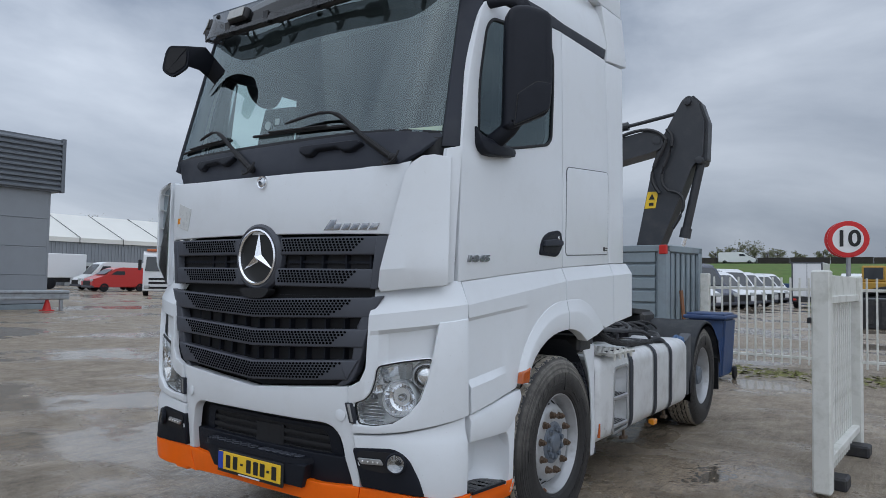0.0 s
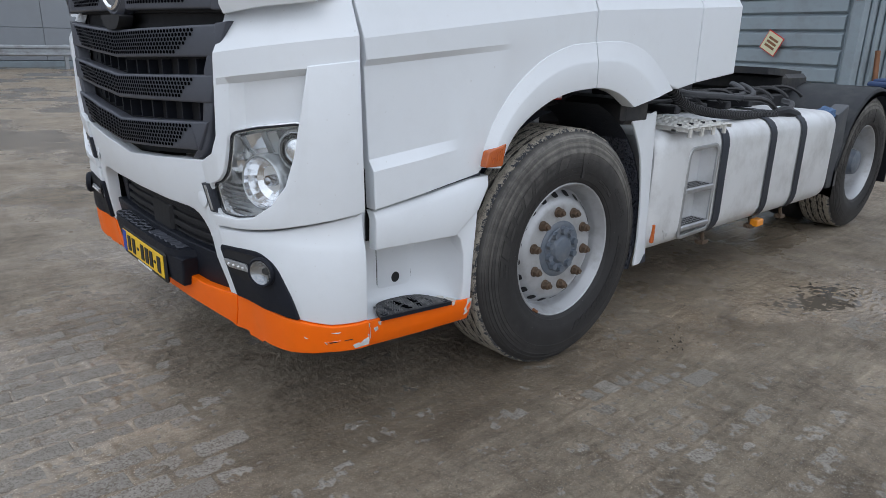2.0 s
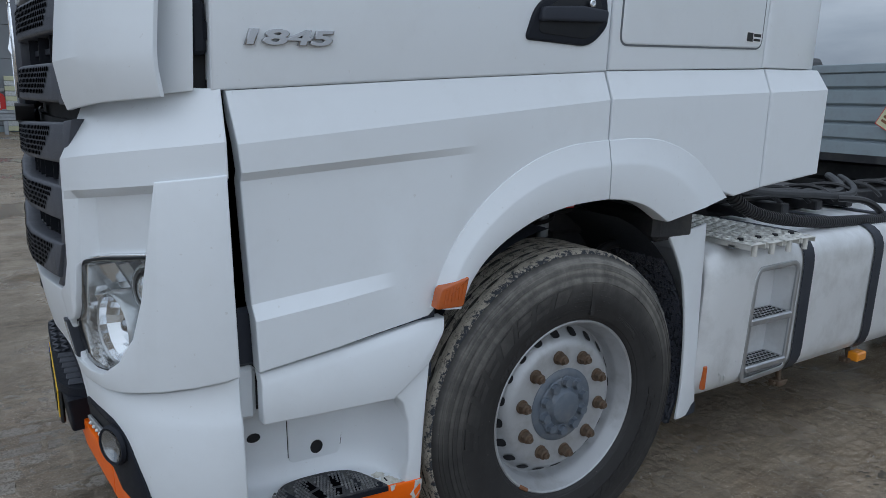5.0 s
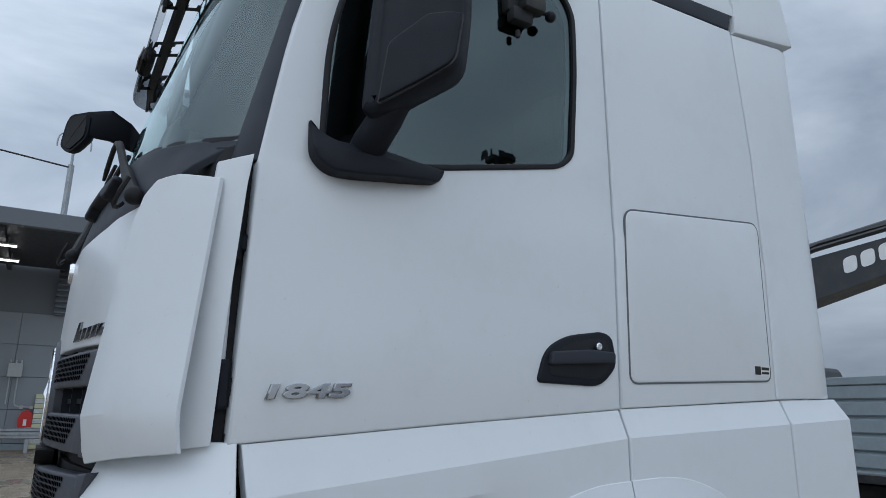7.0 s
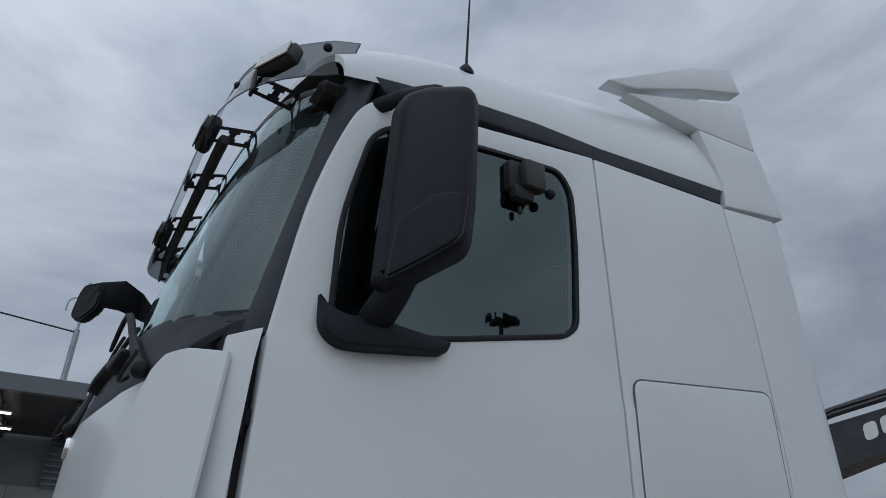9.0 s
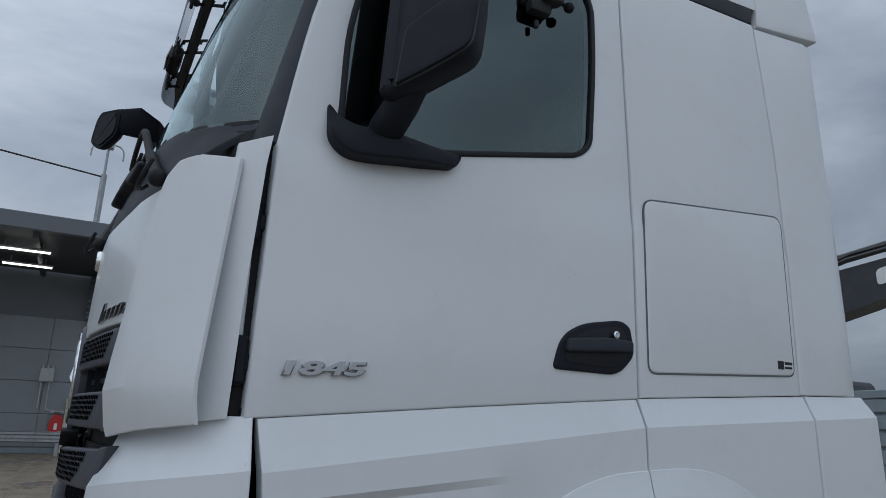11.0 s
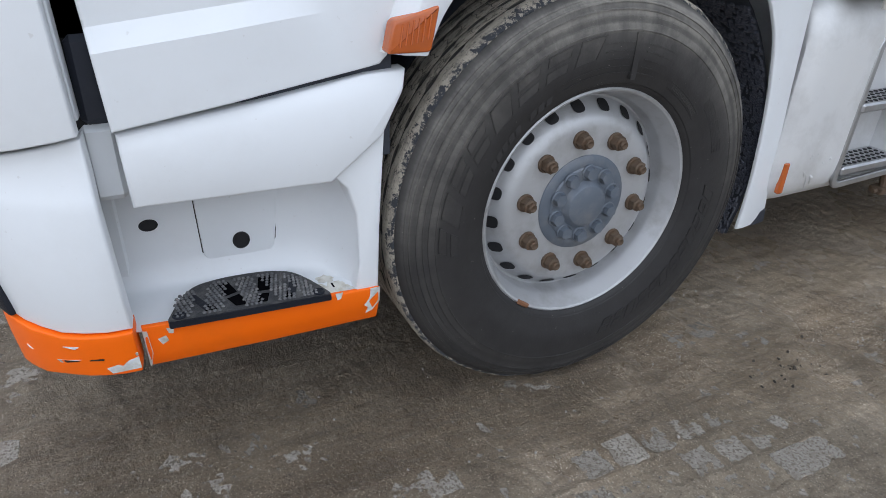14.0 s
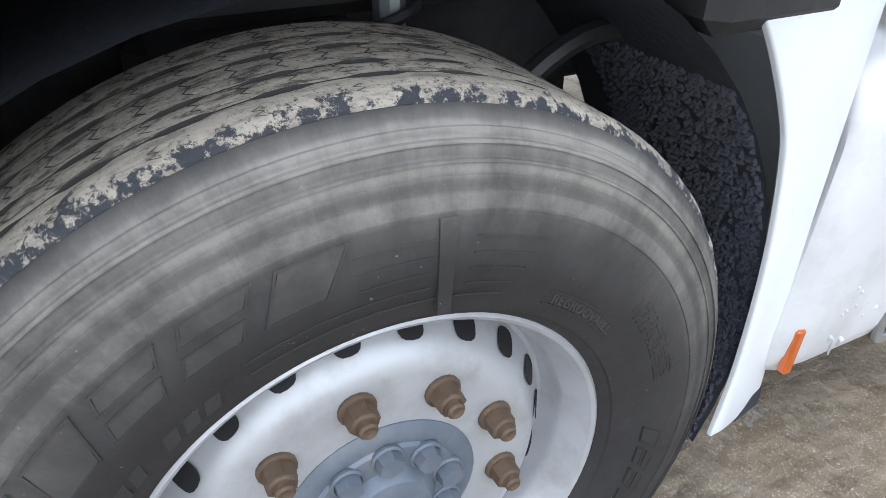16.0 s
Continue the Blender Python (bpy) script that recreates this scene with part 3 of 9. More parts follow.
part("louvre_band", lv, CLADGREY, wall, "dark grey ribbed cladding band")
sm = None
for k in range(10):
    if sm is None:
        sb = bmesh.new()
        prism(sb, [(0, 0), (0.10, 0.03), (0.10, 0.08), (0, 0.19)], basis((0, -5.45, 0), (1, 0, 0), (0, 0, 1)) @ Matrix.Scale(-1, 4, (0, 0, 1)), 10.95)
        o = part("slat", sb, CLADGREY, wall)
        sm = o.data
    else:
        o = new("slat", sm)
        o.parent = wall
    o.location = (WX + 0.18, 5.5, 4.76 + 0.205 * k)
ce = bmesh.new()
for k in range(10):
    box(ce, (WX - 8, 11.0, 4.76 + 0.205 * k), (WX + 0.24, 11.07, 4.92 + 0.205 * k), 0.02)
box(ce, (WX + 0.1, 10.95, 4.7), (WX + 0.3, 11.09, 6.9), 0.01)
part("band_end", ce, CLADGREY, wall)

cn = thing("loading_canopy", "dark steel loading canopy with strip lights beneath", "canopy")
b = bmesh.new()
box(b, (WX + 0.05, -16, 6.42), (-19.2, 0.55, 6.5), 0.01)
part("deck", b, EXCAV, cn)
for k in range(9):
    b = bmesh.new()
    box(b, (WX + 0.1, -15.6 + 2 * k, 6.22), (-19.3, -15.45 + 2 * k, 6.42))
    part("beam", b, EXCAV, cn)
b = bmesh.new()
box(b, (-19.2, -16, 6.38), (-18.95, 0.6, 6.86), 0.02)
box(b, (WX + 0.05, 0.55, 6.15), (-19.0, 0.65, 6.5), 0.02)
part("fascia", b, CLADGREY, cn)
TUBE = lamp_mat("fluorescent_tube", (1.0, 0.97, 0.9), 3.0)
for x, y in ((-20.9, -1.9), (-20.9, -4.6), (-23.4, -1.9), (-23.4, -4.6)):
    lt = thing("strip_light", "lit white strip light under the canopy", "light", (x, y, 6.14), group="strip lights under the canopy")
    b = bmesh.new()
    box(b, (-0.09, -0.75, 0.03), (0.09, 0.75, 0.08), 0.01)
    tube(b, [(0, -0.5, 0.07), (0, -0.5, 0.30)], 0.02, 6)
    tube(b, [(0, 0.5, 0.07), (0, 0.5, 0.30)], 0.02, 6)
    part("housing", b, PALEGREY, lt)
    b = bmesh.new()
    tube(b, [(0, -0.72, 0.0), (0, 0.72, 0.0)], 0.03, 8)
    part("lamp_tube", b, TUBE, lt)

ms = thing("roof_mast", "thin galvanised roof mast with a small antenna head", "mast", (WX - 0.3, -0.12, 0))
b = bmesh.new()
tube(b, [(0, 0, 6.6), (0, 0, 10.6)], 0.11, 8)
tube(b, [(0, 0, 10.6), (0, 0, 12.6)], 0.05, 8)
part("pole", b, STEEL, ms)
b = bmesh.new()
box(b, (-0.16, -0.2, 11.7), (0.16, 0.2, 12.15), 0.05)
tube(b, bez((0, -0.1, 11.9), (0, -0.6, 11.95), (0, -0.6, 11.6), (0, -0.58, 11.3)), 0.03, 6)
tube(b, bez((0, 0.1, 11.9), (0, 0.6, 11.95), (0, 0.6, 11.6), (0, 0.58, 11.3)), 0.03, 6)
part("antenna_head", b, PALEGREY, ms)
b = bmesh.new()
tube(b, [(0, 0, 10.5), (0, -14, 11.9)], 0.035, 5)
part("stay_cable", b, CHASSIS, ms)

eb_ = thing("electrical_box", "pale grey electrical box with conduits on the wall", "box", (WX + 0.02, -0.85, 2.7))
b = bmesh.new()
box(b, (0, -0.22, -0.24), (0.2, 0.22, 0.24), 0.02)
part("case", b, PALEGREY, eb_)
b = bmesh.new()
for y in (-0.16, 0.0, 0.16):
    q = bmesh.new()
    tube(q, [(0.1, y, 0.23), (0.1, y, 0.36)], 0.03, 6)
    part("gland", q, PALEGREY, eb_)
q = bmesh.new()
tube(q, [(0.08, -0.13, -0.23), (0.08, -0.13, -1.15)], 0.025, 6)
part("conduit", q, PALEGREY, eb_)
tube(b, [(0.08, 0.12, -0.23), (0.08, 0.12, -1.05)], 0.025, 6)
tube(b, bez((0.08, 0.12, -1.05), (0.08, 0.12, -1.25), (0.08, 0.2, -1.25), (0.08, 0.75, -1.25)), 0.025, 6)
box(b, (0.02, 0.3, -1.32), (0.12, 0.42, -1.2), 0.01)
box(b, (0.02, 0.62, -1.32), (0.12, 0.74, -1.2), 0.01)
part("conduit", b, PALEGREY, eb_)
fx = thing("fire_extinguisher_cover", "red fire extinguisher cover hanging on the wall", "extinguisher", (WX + 0.02, -0.30, 0.62))
b = bmesh.new()
prism(b, rounded([(-0.20, 0), (0.10, -0.04), (0.2, 0.12), (0.2, 0.6), (0.05, 0.74), (-0.12, 0.7), (-0.24, 0.45)], 0.08), basis((0, 0, 0), (0, 1, 0), (0, 0, 1)), 0.2)
part("cover", b, RED, fx)
b = bmesh.new()
box(b, (0.2, -0.06, 0.2), (0.212, 0.04, 0.42), 0.01)
part("pictogram", b, SIGNWHITE, fx)
pp = thing("striped_post", "worn brick-striped guard post against the wall", "post", (WX + 0.12, 0.08, 0))
for k in range(11):
    b = bmesh.new()
    box(b, (-0.1, -0.17, 0.05 + 0.17 * k), (0.12, 0.17, 0.205 + 0.17 * k), 0.01)
    part("brick", b, CHIP if k % 2 else CREAM, pp)
rl = thing("alarm_lamp", "small red alarm lamp on the wall", "lamp", (WX + 0.04, 0.42, 1.95))
b = bmesh.new()
box(b, (0, -0.06, -0.06), (0.08, 0.06, 0.06), 0.02)
part("lamp_body", b, RED, rl)

# guard rail in front of the wall
gr = thing("guard_rail", "galvanised steel guard rail on posts", "rail")
b = bmesh.new()
prof = [(0, 0.44), (0.05, 0.47), (0.05, 0.53), (0.0, 0.58), (0.0, 0.66), (0.05, 0.70), (0.05, 0.76), (0, 0.80), (-0.03, 0.80), (-0.03, 0.44)]
prism(b, prof, basis((-24, 10.7, 0), (1, 0, 0), (0, 0, 1)), 16.5)
part("beam", b, STEEL, gr)
pmesh = None
for k in range(7):
    if pmesh is None:
        b = bmesh.new()
        box(b, (-0.13, -0.06, 0), (-0.03, 0.06, 0.82), 0.008)
        o = part("post", b, STEEL, gr)
        pmesh = o.data
    else:
        o = new("post", pmesh)
        o.parent = gr
    o.location = (-24, 10.45 - 2.65 * k, 0)
cone = thing("traffic_cone", "small dirty red traffic cone by the rail", "cone", (-24.2, 10.0, 0))
b = bmesh.new()
bmesh.ops.create_cone(b, cap_ends=True, segments=12, radius1=0.16, radius2=0.03, depth=0.5, matrix=pose(0, 0, 0.29))
box(b, (-0.2, -0.2, 0), (0.2, 0.2, 0.05), 0.02)
part("cone_body", b, RED, cone)

# storage tent hall far off
th = thing("tent_hall", "long white tent hall over grey corrugated walls", "building")
b = bmesh.new()
box(b, (-95, 26, 0), (-75, 62, 4.9))
part("wall", b, WALLGREY, th)
rb = None
for k in range(90):
    if rb is None:
        b = bmesh.new()
        box(b, (-75.0, -0.07, 0), (-74.93, 0.07, 4.85))
        o = part("rib", b, WALLGREY, th)
        rb = o.data
    else:
        o = new("rib", rb)
        o.parent = th
    o.location = (0, 26.2 + 0.4 * k, 0)
for k in range(7):
    b = bmesh.new()
    y0, y1 = 26 + 5.1 * k, 26 + 5.1 * (k + 1)
    q = [(-74.7, 4.9), (-74.7, 5.4), (-83, 8.6), (-91, 8.6), (-95, 4.9)]
    prism(b, q, basis((0, y1 - 0.03, 0), (1, 0, 0), (0, 0, 1)), 5.04)
    part("roof_bay", b, CANVAS, th)
    b = bmesh.new()
    tube(b, [(-74.6, y0, 4.6), (-74.6, y0, 5.45), (-83, y0, 8.68)], 0.035, 4)
    part("roof_seam", b, CHASSIS, th)


# ---- parked vehicles far off ----
def van(name, label, loc, rot, paint, length=5.2, height=2.3, width=1.95, nose=1.15, group=""):
    v = thing(name, label, "van", loc, rot, group)
    L, H, W = length, height, width / 2
    out = [(0.08, 0.35), (0.0, 0.55), (0.02, 0.95), (nose * 0.8, 1.28), (nose * 1.55, H * 0.93), (nose * 2.0, H), (L - 0.1, H * 0.985), (L, H * 0.9), (L, 0.35)]
    b = bmesh.new()
    prism(b, rounded(out, 0.12, 3), basis((-W, 0, 0), (0, 1, 0), (0, 0, 1)), 2 * W)
    bmesh.ops.bevel(b, geom=[e for e in b.edges if abs(e.verts[0].co.x) > W - 0.01 and abs(e.verts[1].co.x - e.verts[0].co.x) < 0.01], offset=0.1, segments=2, affect="EDGES")
    part("body", b, paint, v)
    b = bmesh.new()
    ws = [(nose * 0.85, 1.33), (nose * 1.5, H * 0.90)]
    d = Vector((0, ws[1][0] - ws[0][0], ws[1][1] - ws[0][1]))
    prism(b, rounded([(-W + 0.16, 0.02), (W - 0.16, 0.02), (W - 0.26, d.length - 0.03), (-W + 0.26, d.length - 0.03)], 0.08), basis((0, ws[0][0] - 0.02, ws[0][1] + 0.02), (1, 0, 0), d) , 0.03)
    part("windscreen", b, CARGLASS, v)
    for s in (-1, 1):
        b = bmesh.new()
        prism(b, rounded([(nose * 1.25, 1.35), (nose * 2.2, 1.35), (nose * 2.2, H * 0.84), (nose * 1.6, H * 0.84)], 0.06), basis((s * W - (0.015 if s < 0 else -0.015) - 0.015, 0, 0), (0, 1, 0), (0, 0, 1)), 0.03)
        part("side_window", b, CARGLASS, v)
        for y in (0.95, L - 1.05):
            b = bmesh.new()
            lathe(b, [(0.0, 0.02), (0.2, 0.02), (0.22, 0.05), (0.32, 0.05), (0.34, 0.0), (0.34, -0.18), (0.0, -0.18)], (0, 0, 0), 18)
            if s < 0:
                bmesh.ops.scale(b, vec=(-1, 1, 1), verts=b.verts)
            o = part("wheel", b, RUBBER, v)
            o.location = (s * (W - 0.02), y, 0.34)
        b = bmesh.new()
        box(b, (s * (W - 0.42), -0.012, 0.78), (s * (W - 0.06), 0.12, 1.0), 0.05, 2)
        part("headlight", b, PALEGREY, v)
    b = bmesh.new()
    box(b, (-W * 0.62, -0.03, 0.42), (W * 0.62, 0.05, 0.86), 0.04)
    part("grille", b, DARK, v)
    b = bmesh.new()
    box(b, (-W * 0.97, -0.05, 0.3), (W * 0.97, 0.2, 0.5), 0.05)
    part("bumper", b, GREYPL, v)
    return v


van("parked_van", "red delivery van parked far across the yard", (-50.6, 24.9, 0), -4, VANRED, 4.9, 1.95, group="vans across the yard")
van("parked_van", "white van behind the red van", (-55.5, 26.4, 0), -4, VANWHITE, 5.6, 2.45, group="vans across the yard")

tl = thing("box_trailer", "white box trailer far across the yard", "trailer", (-60.5, 25.0, 0))
b = bmesh.new()
box(b, (0, -1.5, 1.0), (2.5, 3.6, 3.1), 0.04)
part("box_body", b, VANWHITE, tl)
b = bmesh.new()
box(b, (0.3, -1.2, 0.6), (2.2, 5.6, 1.0))
box(b, (0.3, 4.2, 1.0), (2.2, 5.6, 1.15))
part("frame", b, CHASSIS, tl)
for y in (-0.6, 0.6, 4.9):
    b = bmesh.new()
    lathe(b, [(0, 0.06), (0.28, 0.06), (0.48, 0.02), (0.5, -0.05), (0.5, -0.3), (0, -0.3)], (0, 0, 0), 18)
    o = part("wheel", b, RUBBER, tl)
    o.location = (2.4, y, 0.5)
pc = thing("portable_cabin", "pale cabin with a dark window by the hall", "cabin", (-73.4, 36.2, 0))
b = bmesh.new()
box(b, (-1, -1.6, 0), (1, 1.6, 2.6), 0.03)
part("body", b, PALEGREY, pc)
b = bmesh.new()
box(b, (1.0, -0.6, 1.0), (1.03, 1.0, 2.2), 0.02)
part("window", b, CARGLASS, pc)

dt = thing("parked_truck", "white cab-over truck parked across the yard", "truck", (-37.9, 23.4, 0), 58)
b = bmesh.new()
prism(b, rounded([(0, 0.35), (0, 1.6), (0.16, 2.75), (0.5, 2.95), (2.0, 2.95), (2.0, 0.9), (1.5, 0.7), (0.2, 0.35)], 0.1), basis((-1.2, 0, 0), (0, 1, 0), (0, 0, 1)), 2.4)
part("cab", b, VANWHITE, dt)
b = bmesh.new()
prism(b, [(-1.08, 0), (1.08, 0), (1.0, 0.95), (-1.0, 0.95)], basis((0, -0.02, 1.65), (1, 0, 0), (0, 0.14, 1)), 0.03)
part("windscreen", b, CARGLASS, dt)
for z in (1.08, 0.82, 0.5):
    b = bmesh.new()
    box(b, (-0.85, -0.04, z), (0.85, 0.05, z + 0.14), 0.02)
    part("grille_bar", b, DARK, dt)
for s in (-1, 1):
    b = bmesh.new()
    box(b, (s * 0.75, -0.04, 0.5), (s * 1.12, 0.1, 0.72), 0.04)
    part("headlight", b, PALEGREY, dt)
    b = bmesh.new()
    box(b, (s * 1.3, 0.1, 1.7), (s * 1.5, 0.25, 2.4), 0.05)
    part("mirror", b, DARK, dt)
    b = bmesh.new()
    lathe(b, [(0, 0.06), (0.28, 0.06), (0.48, 0.02), (0.5, -0.05), (0.5, -0.3), (0, -0.3)], (0, 0, 0), 18)
    if s < 0:
        bmesh.ops.scale(b, vec=(-1, 1, 1), verts=b.verts)
    o = part("wheel", b, RUBBER, dt)
    o.location = (s * 1.15, 1.3, 0.5)
b = bmesh.new()
box(b, (-1.0, 0.3, 2.95), (1.0, 0.6, 3.12), 0.03)
part("roof_light_bar", b, AMBER, dt)

# ---- behind the truck: container, excavator arm, bin, fences ----
ct = thing("storage_container", "blue-grey corrugated steel storage container", "container", (-0.88, 10.0, 0), -9.5)
CL, CD, CH = 7.0, 1.5, 2.17      # long side to -x, depth to +y
b = bmesh.new()
box(b, (-CL, 0.06, 0.05), (-0.06, CD, CH - 0.02))
part("core", b, CONTGREY, ct)
rb = None
for k in range(8):
    if rb is None:
        b = bmesh.new()
        prism(b, [(0, 0), (0.055, 0.03), (0.055, 0.20), (0, 0.235)], basis((-0.22, 0.06, 0), (0, -1, 0), (0, 0, 1)) @ Matrix.Scale(-1, 4, (0, 0, 1)), CL - 0.4)
        for v in b.verts:
            v.co.x = -0.22 - abs(v.co.x + 0.22)
        o = part("corrugation", b, CONTGREY, ct)
        rb = o.data
    else:
        o = new("corrugation", rb)
        o.parent = ct
    o.location = (0, 0, 0.14 + 0.243 * k)
rb = None
for k in range(6):
    if rb is None:
        b = bmesh.new()
        box(b, (-0.06, 0, 0.14), (-0.01, 0.11, CH - 0.13), 0.02)
        o = part("end_rib", b, CONTGREY, ct)
        rb = o.data
    else:
        o = new("end_rib", rb)
        o.parent = ct
    o.location = (0, 0.26 + 0.215 * k, 0)
b = bmesh.new()
for x, y in ((-0.07, 0.07), (-0.07, CD - 0.07), (-CL + 0.07, 0.07)):
    box(b, (x - 0.08, y - 0.08, 0), (x + 0.08, y + 0.08, CH), 0.01)
for z in (0.06, CH - 0.05):
    box(b, (-CL, -0.01, z - 0.06), (0, 0.1, z + 0.06), 0.01)
    box(b, (-0.1, 0, z - 0.06), (0.01, CD, z + 0.06), 0.01)
part("frame", b, CONTGREY, ct)
b = bmesh.new()
box(b, (-0.125, -0.03, CH - 0.16), (0.02, 0.04, CH + 0.01), 0.012)
part("corner_casting", b, RED, ct, "red corner casting")
wb = thing("warning_sticker", "square warning sticker with red border on the container", "sticker", (-2.12, 10.142, 1.42), -9.5)
b = bmesh.new()
q = Matrix.Rotation(radians(28), 4, "Y")
box(b, (-0.15, -0.006, -0.15), (0.15, 0, 0.15), 0.004, m=q)
part("red_border", b, SIGNRED, wb)
b = bmesh.new()
box(b, (-0.136, -0.01, -0.136), (0.136, -0.006, 0.136), 0, m=q)
part("pale_field", b, CREAM, wb)
b = bmesh.new()
for z in (-0.06, 0.0, 0.06):
    box(b, (-0.09, -0.013, z - 0.018), (0.09, -0.01, z + 0.018), 0, m=q)
part("text_bar", b, WOODRUST, wb)
bar = thing("rusty_bar", "rusty steel bar leaning on the container", "bar", (-0.72, 10.3, 0))
b = bmesh.new()
tube(b, [(0.17, -0.05, 0.0), (0.0, 0.1, 1.35)], 0.035, 6)
part("shaft", b, WOODRUST, bar)

# excavator arm standing behind the container, in the plane y = 13.2
ex = thing("excavator_arm", "dark grey excavator boom and dipper behind the container", "excavator", (-4.0, 13.2, 0))
EO = 4.0


def ex_plate(name, pts, d0, d1, material=EXCAV, label=""):
    b = bmesh.new()
    prism(b, [(x + EO, z) for x, z in pts], basis((0, d1, 0), (1, 0, 0), (0, 0, 1)), d1 - d0)
    bmesh.ops.bevel(b, geom=b.edges[:], offset=0.015, segments=1, affect="EDGES", clamp_overlap=True)
    return part(name, b, material, ex, label)


ex_plate("dipper", rounded([(-2.60, 1.6), (-2.20, 1.6), (-1.885, 2.38), (-1.20, 4.10), (-0.98, 4.28), (-0.95, 5.05), (-1.08, 5.48), (-1.28, 5.70), (-1.44, 5.58), (-1.84, 4.84), (-2.08, 4.2), (-2.44, 2.38)], 0.08), -0.24, 0.24)
ex_plate("dipper_edge", rounded([(-1.10, 4.10), (-0.91, 4.2), (-0.88, 5.05), (-1.03, 5.5), (-1.22, 5.70), (-1.30, 5.5), (-1.08, 5.15), (-1.02, 4.5)], 0.04), -0.16, 0.16)
ex_plate("boom", rounded([(-1.86, 4.86), (-2.1, 4.98), (-2.9, 4.86), (-5.5, 4.62), (-9.5, 3.5), (-9.5, 2.4), (-5.5, 3.72), (-3.4, 4.2), (-2.1, 4.46), (-1.82, 4.55)], 0.1), -0.3, 0.3)
ex_plate("undercarriage", rounded([(-9.6, 0.0), (-5.2, 0.0), (-5.0, 0.9), (-5.6, 2.6), (-9.6, 2.6)], 0.1), -1.2, 1.2)
b = bmesh.new()
tube(b, [(EO - 1.45, 0, 5.38), (EO - 2.7, 0, 5.20), (EO - 4.6, 0, 5.02)], 0.045, 8)
tube(b, [(EO - 2.75, 0, 5.20), (EO - 5.6, 0, 4.9)], 0.10, 10)
part("boom_cylinder", b, EXCAV, ex)
b = bmesh.new()
tube(b, [(EO - 1.06, -0.05, 4.2), (EO - 1.40, -0.05, 2.62)], 0.095, 12)
tube(b, [(EO - 1.38, -0.05, 2.72), (EO - 1.42, -0.05, 2.50)], 0.125, 12)
part("bucket_cylinder", b, EXCAV, ex)
b = bmesh.new()
tube(b, [(EO - 1.42, -0.05, 2.52), (EO - 1.62, -0.05, 1.6)], 0.055, 8)
part("cylinder_rod", b, CHROME, ex)
b = bmesh.new()
tube(b, bez((EO - 1.75, -0.33, 4.95), (EO - 1.3, -0.33, 4.6), (EO - 2.2, -0.33, 3.9), (EO - 1.7, -0.33, 3.55)) + bez((EO - 1.7, -0.33, 3.55), (EO - 1.3, -0.33, 3.5), (EO - 1.25, -0.33, 3.2), (EO - 1.6, -0.33, 2.7)), 0.035, 6)
tube(b, bez((EO - 3.2, -0.33, 4.75), (EO - 2.5, -0.33, 5.05), (EO - 2.0, -0.33, 5.1), (EO - 1.75, -0.33, 4.7)) + bez((EO - 1.75, -0.33, 4.7), (EO - 1.9, -0.33, 4.2), (EO - 2.3, -0.33, 4.0), (EO - 1.9, -0.33, 3.5)), 0.04, 6)
tube(b, [(EO - 2.9, -0.34, 5.0), (EO - 4.9, -0.34, 4.82), (EO - 8, -0.34, 4.1)], 0.05, 6)
tube(b, [(EO - 2.9, -0.2, 5.1), (EO - 4.9, -0.2, 4.95), (EO - 8, -0.2, 4.2)], 0.04, 6)
part("hydraulic_hose", b, HOSE, ex)
for x, z, r in ((-1.98, 4.72, 0.10), (-1.3, 5.52, 0.07), (-1.05, 4.2, 0.08)):
    b = bmesh.new()
    lathe(b, [(0, 0.33), (r * 0.55, 0.33), (r * 0.6, 0.315), (r, 0.31), (r * 1.1, 0.28), (r * 1.1, -0.28), (r, -0.31), (0, -0.33)], (0, 0, 0), 16)
    o = part("pivot_pin", b, EXCAV, ex)
    o.matrix_basis = pose(EO + x, 0, z, 0, 0, 90)
b = bmesh.new()
prism(b, [(EO - 2.27, 3.18), (EO - 2.02, 3.18), (EO - 1.95, 3.56), (EO - 2.19, 3.56)], basis((0, -0.245, 0), (1, 0, 0), (0, 0, 1)), 0.01)
part("warning_label", b, YELLOW, ex, "yellow warning label")
b = bmesh.new()
prism(b, [(EO - 2.17, 3.38), (EO - 2.03, 3.38), (EO - 2.09, 3.51)], basis((0, -0.257, 0), (1, 0, 0), (0, 0, 1)), 0.01)
box(b, (EO - 2.16, -0.262, 3.24), (EO - 2.06, -0.255, 3.31))
part("warning_mark", b, INK, ex)
# pale block shapes where the maker's name stands on the boom
d = Vector((1, 0, 0.2)).normalized()
for k in range(5):
    b = bmesh.new()
    x0 = EO - 4.42 + 0.33 * k
    m = basis((x0, -0.302, 4.24 + 0.066 * k), d, (0, 0, 1))
    prism(b, rounded([(0, 0), (0.26, 0), (0.26, 0.30), (0, 0.30)], 0.09), m, 0.012)
    part("name_block", b, SIGNWHITE, ex)

bn = thing("wheelie_bin", "dark blue plastic wheelie bin with closed lid", "bin", (0.20, 8.75, 0))
b = bmesh.new()
prism(b, [(-0.24, 0.08), (0.24, 0.08), (0.29, 0.96), (-0.29, 0.96)], basis((0, 0.36, 0), (1, 0, 0), (0, 0, 1)), 0.68)
bmesh.ops.bevel(b, geom=b.edges[:], offset=0.03, segments=2, affect="EDGES")
part("body", b, BINBLUE, bn)
b = bmesh.new()
box(b, (-0.32, -0.40, 0.95), (0.32, 0.38, 1.01), 0.025, 2)
box(b, (-0.28, -0.34, 1.0), (0.28, 0.3, 1.04), 0.02, 2)
part("lid", b, BINBLUE, bn)
b = bmesh.new()
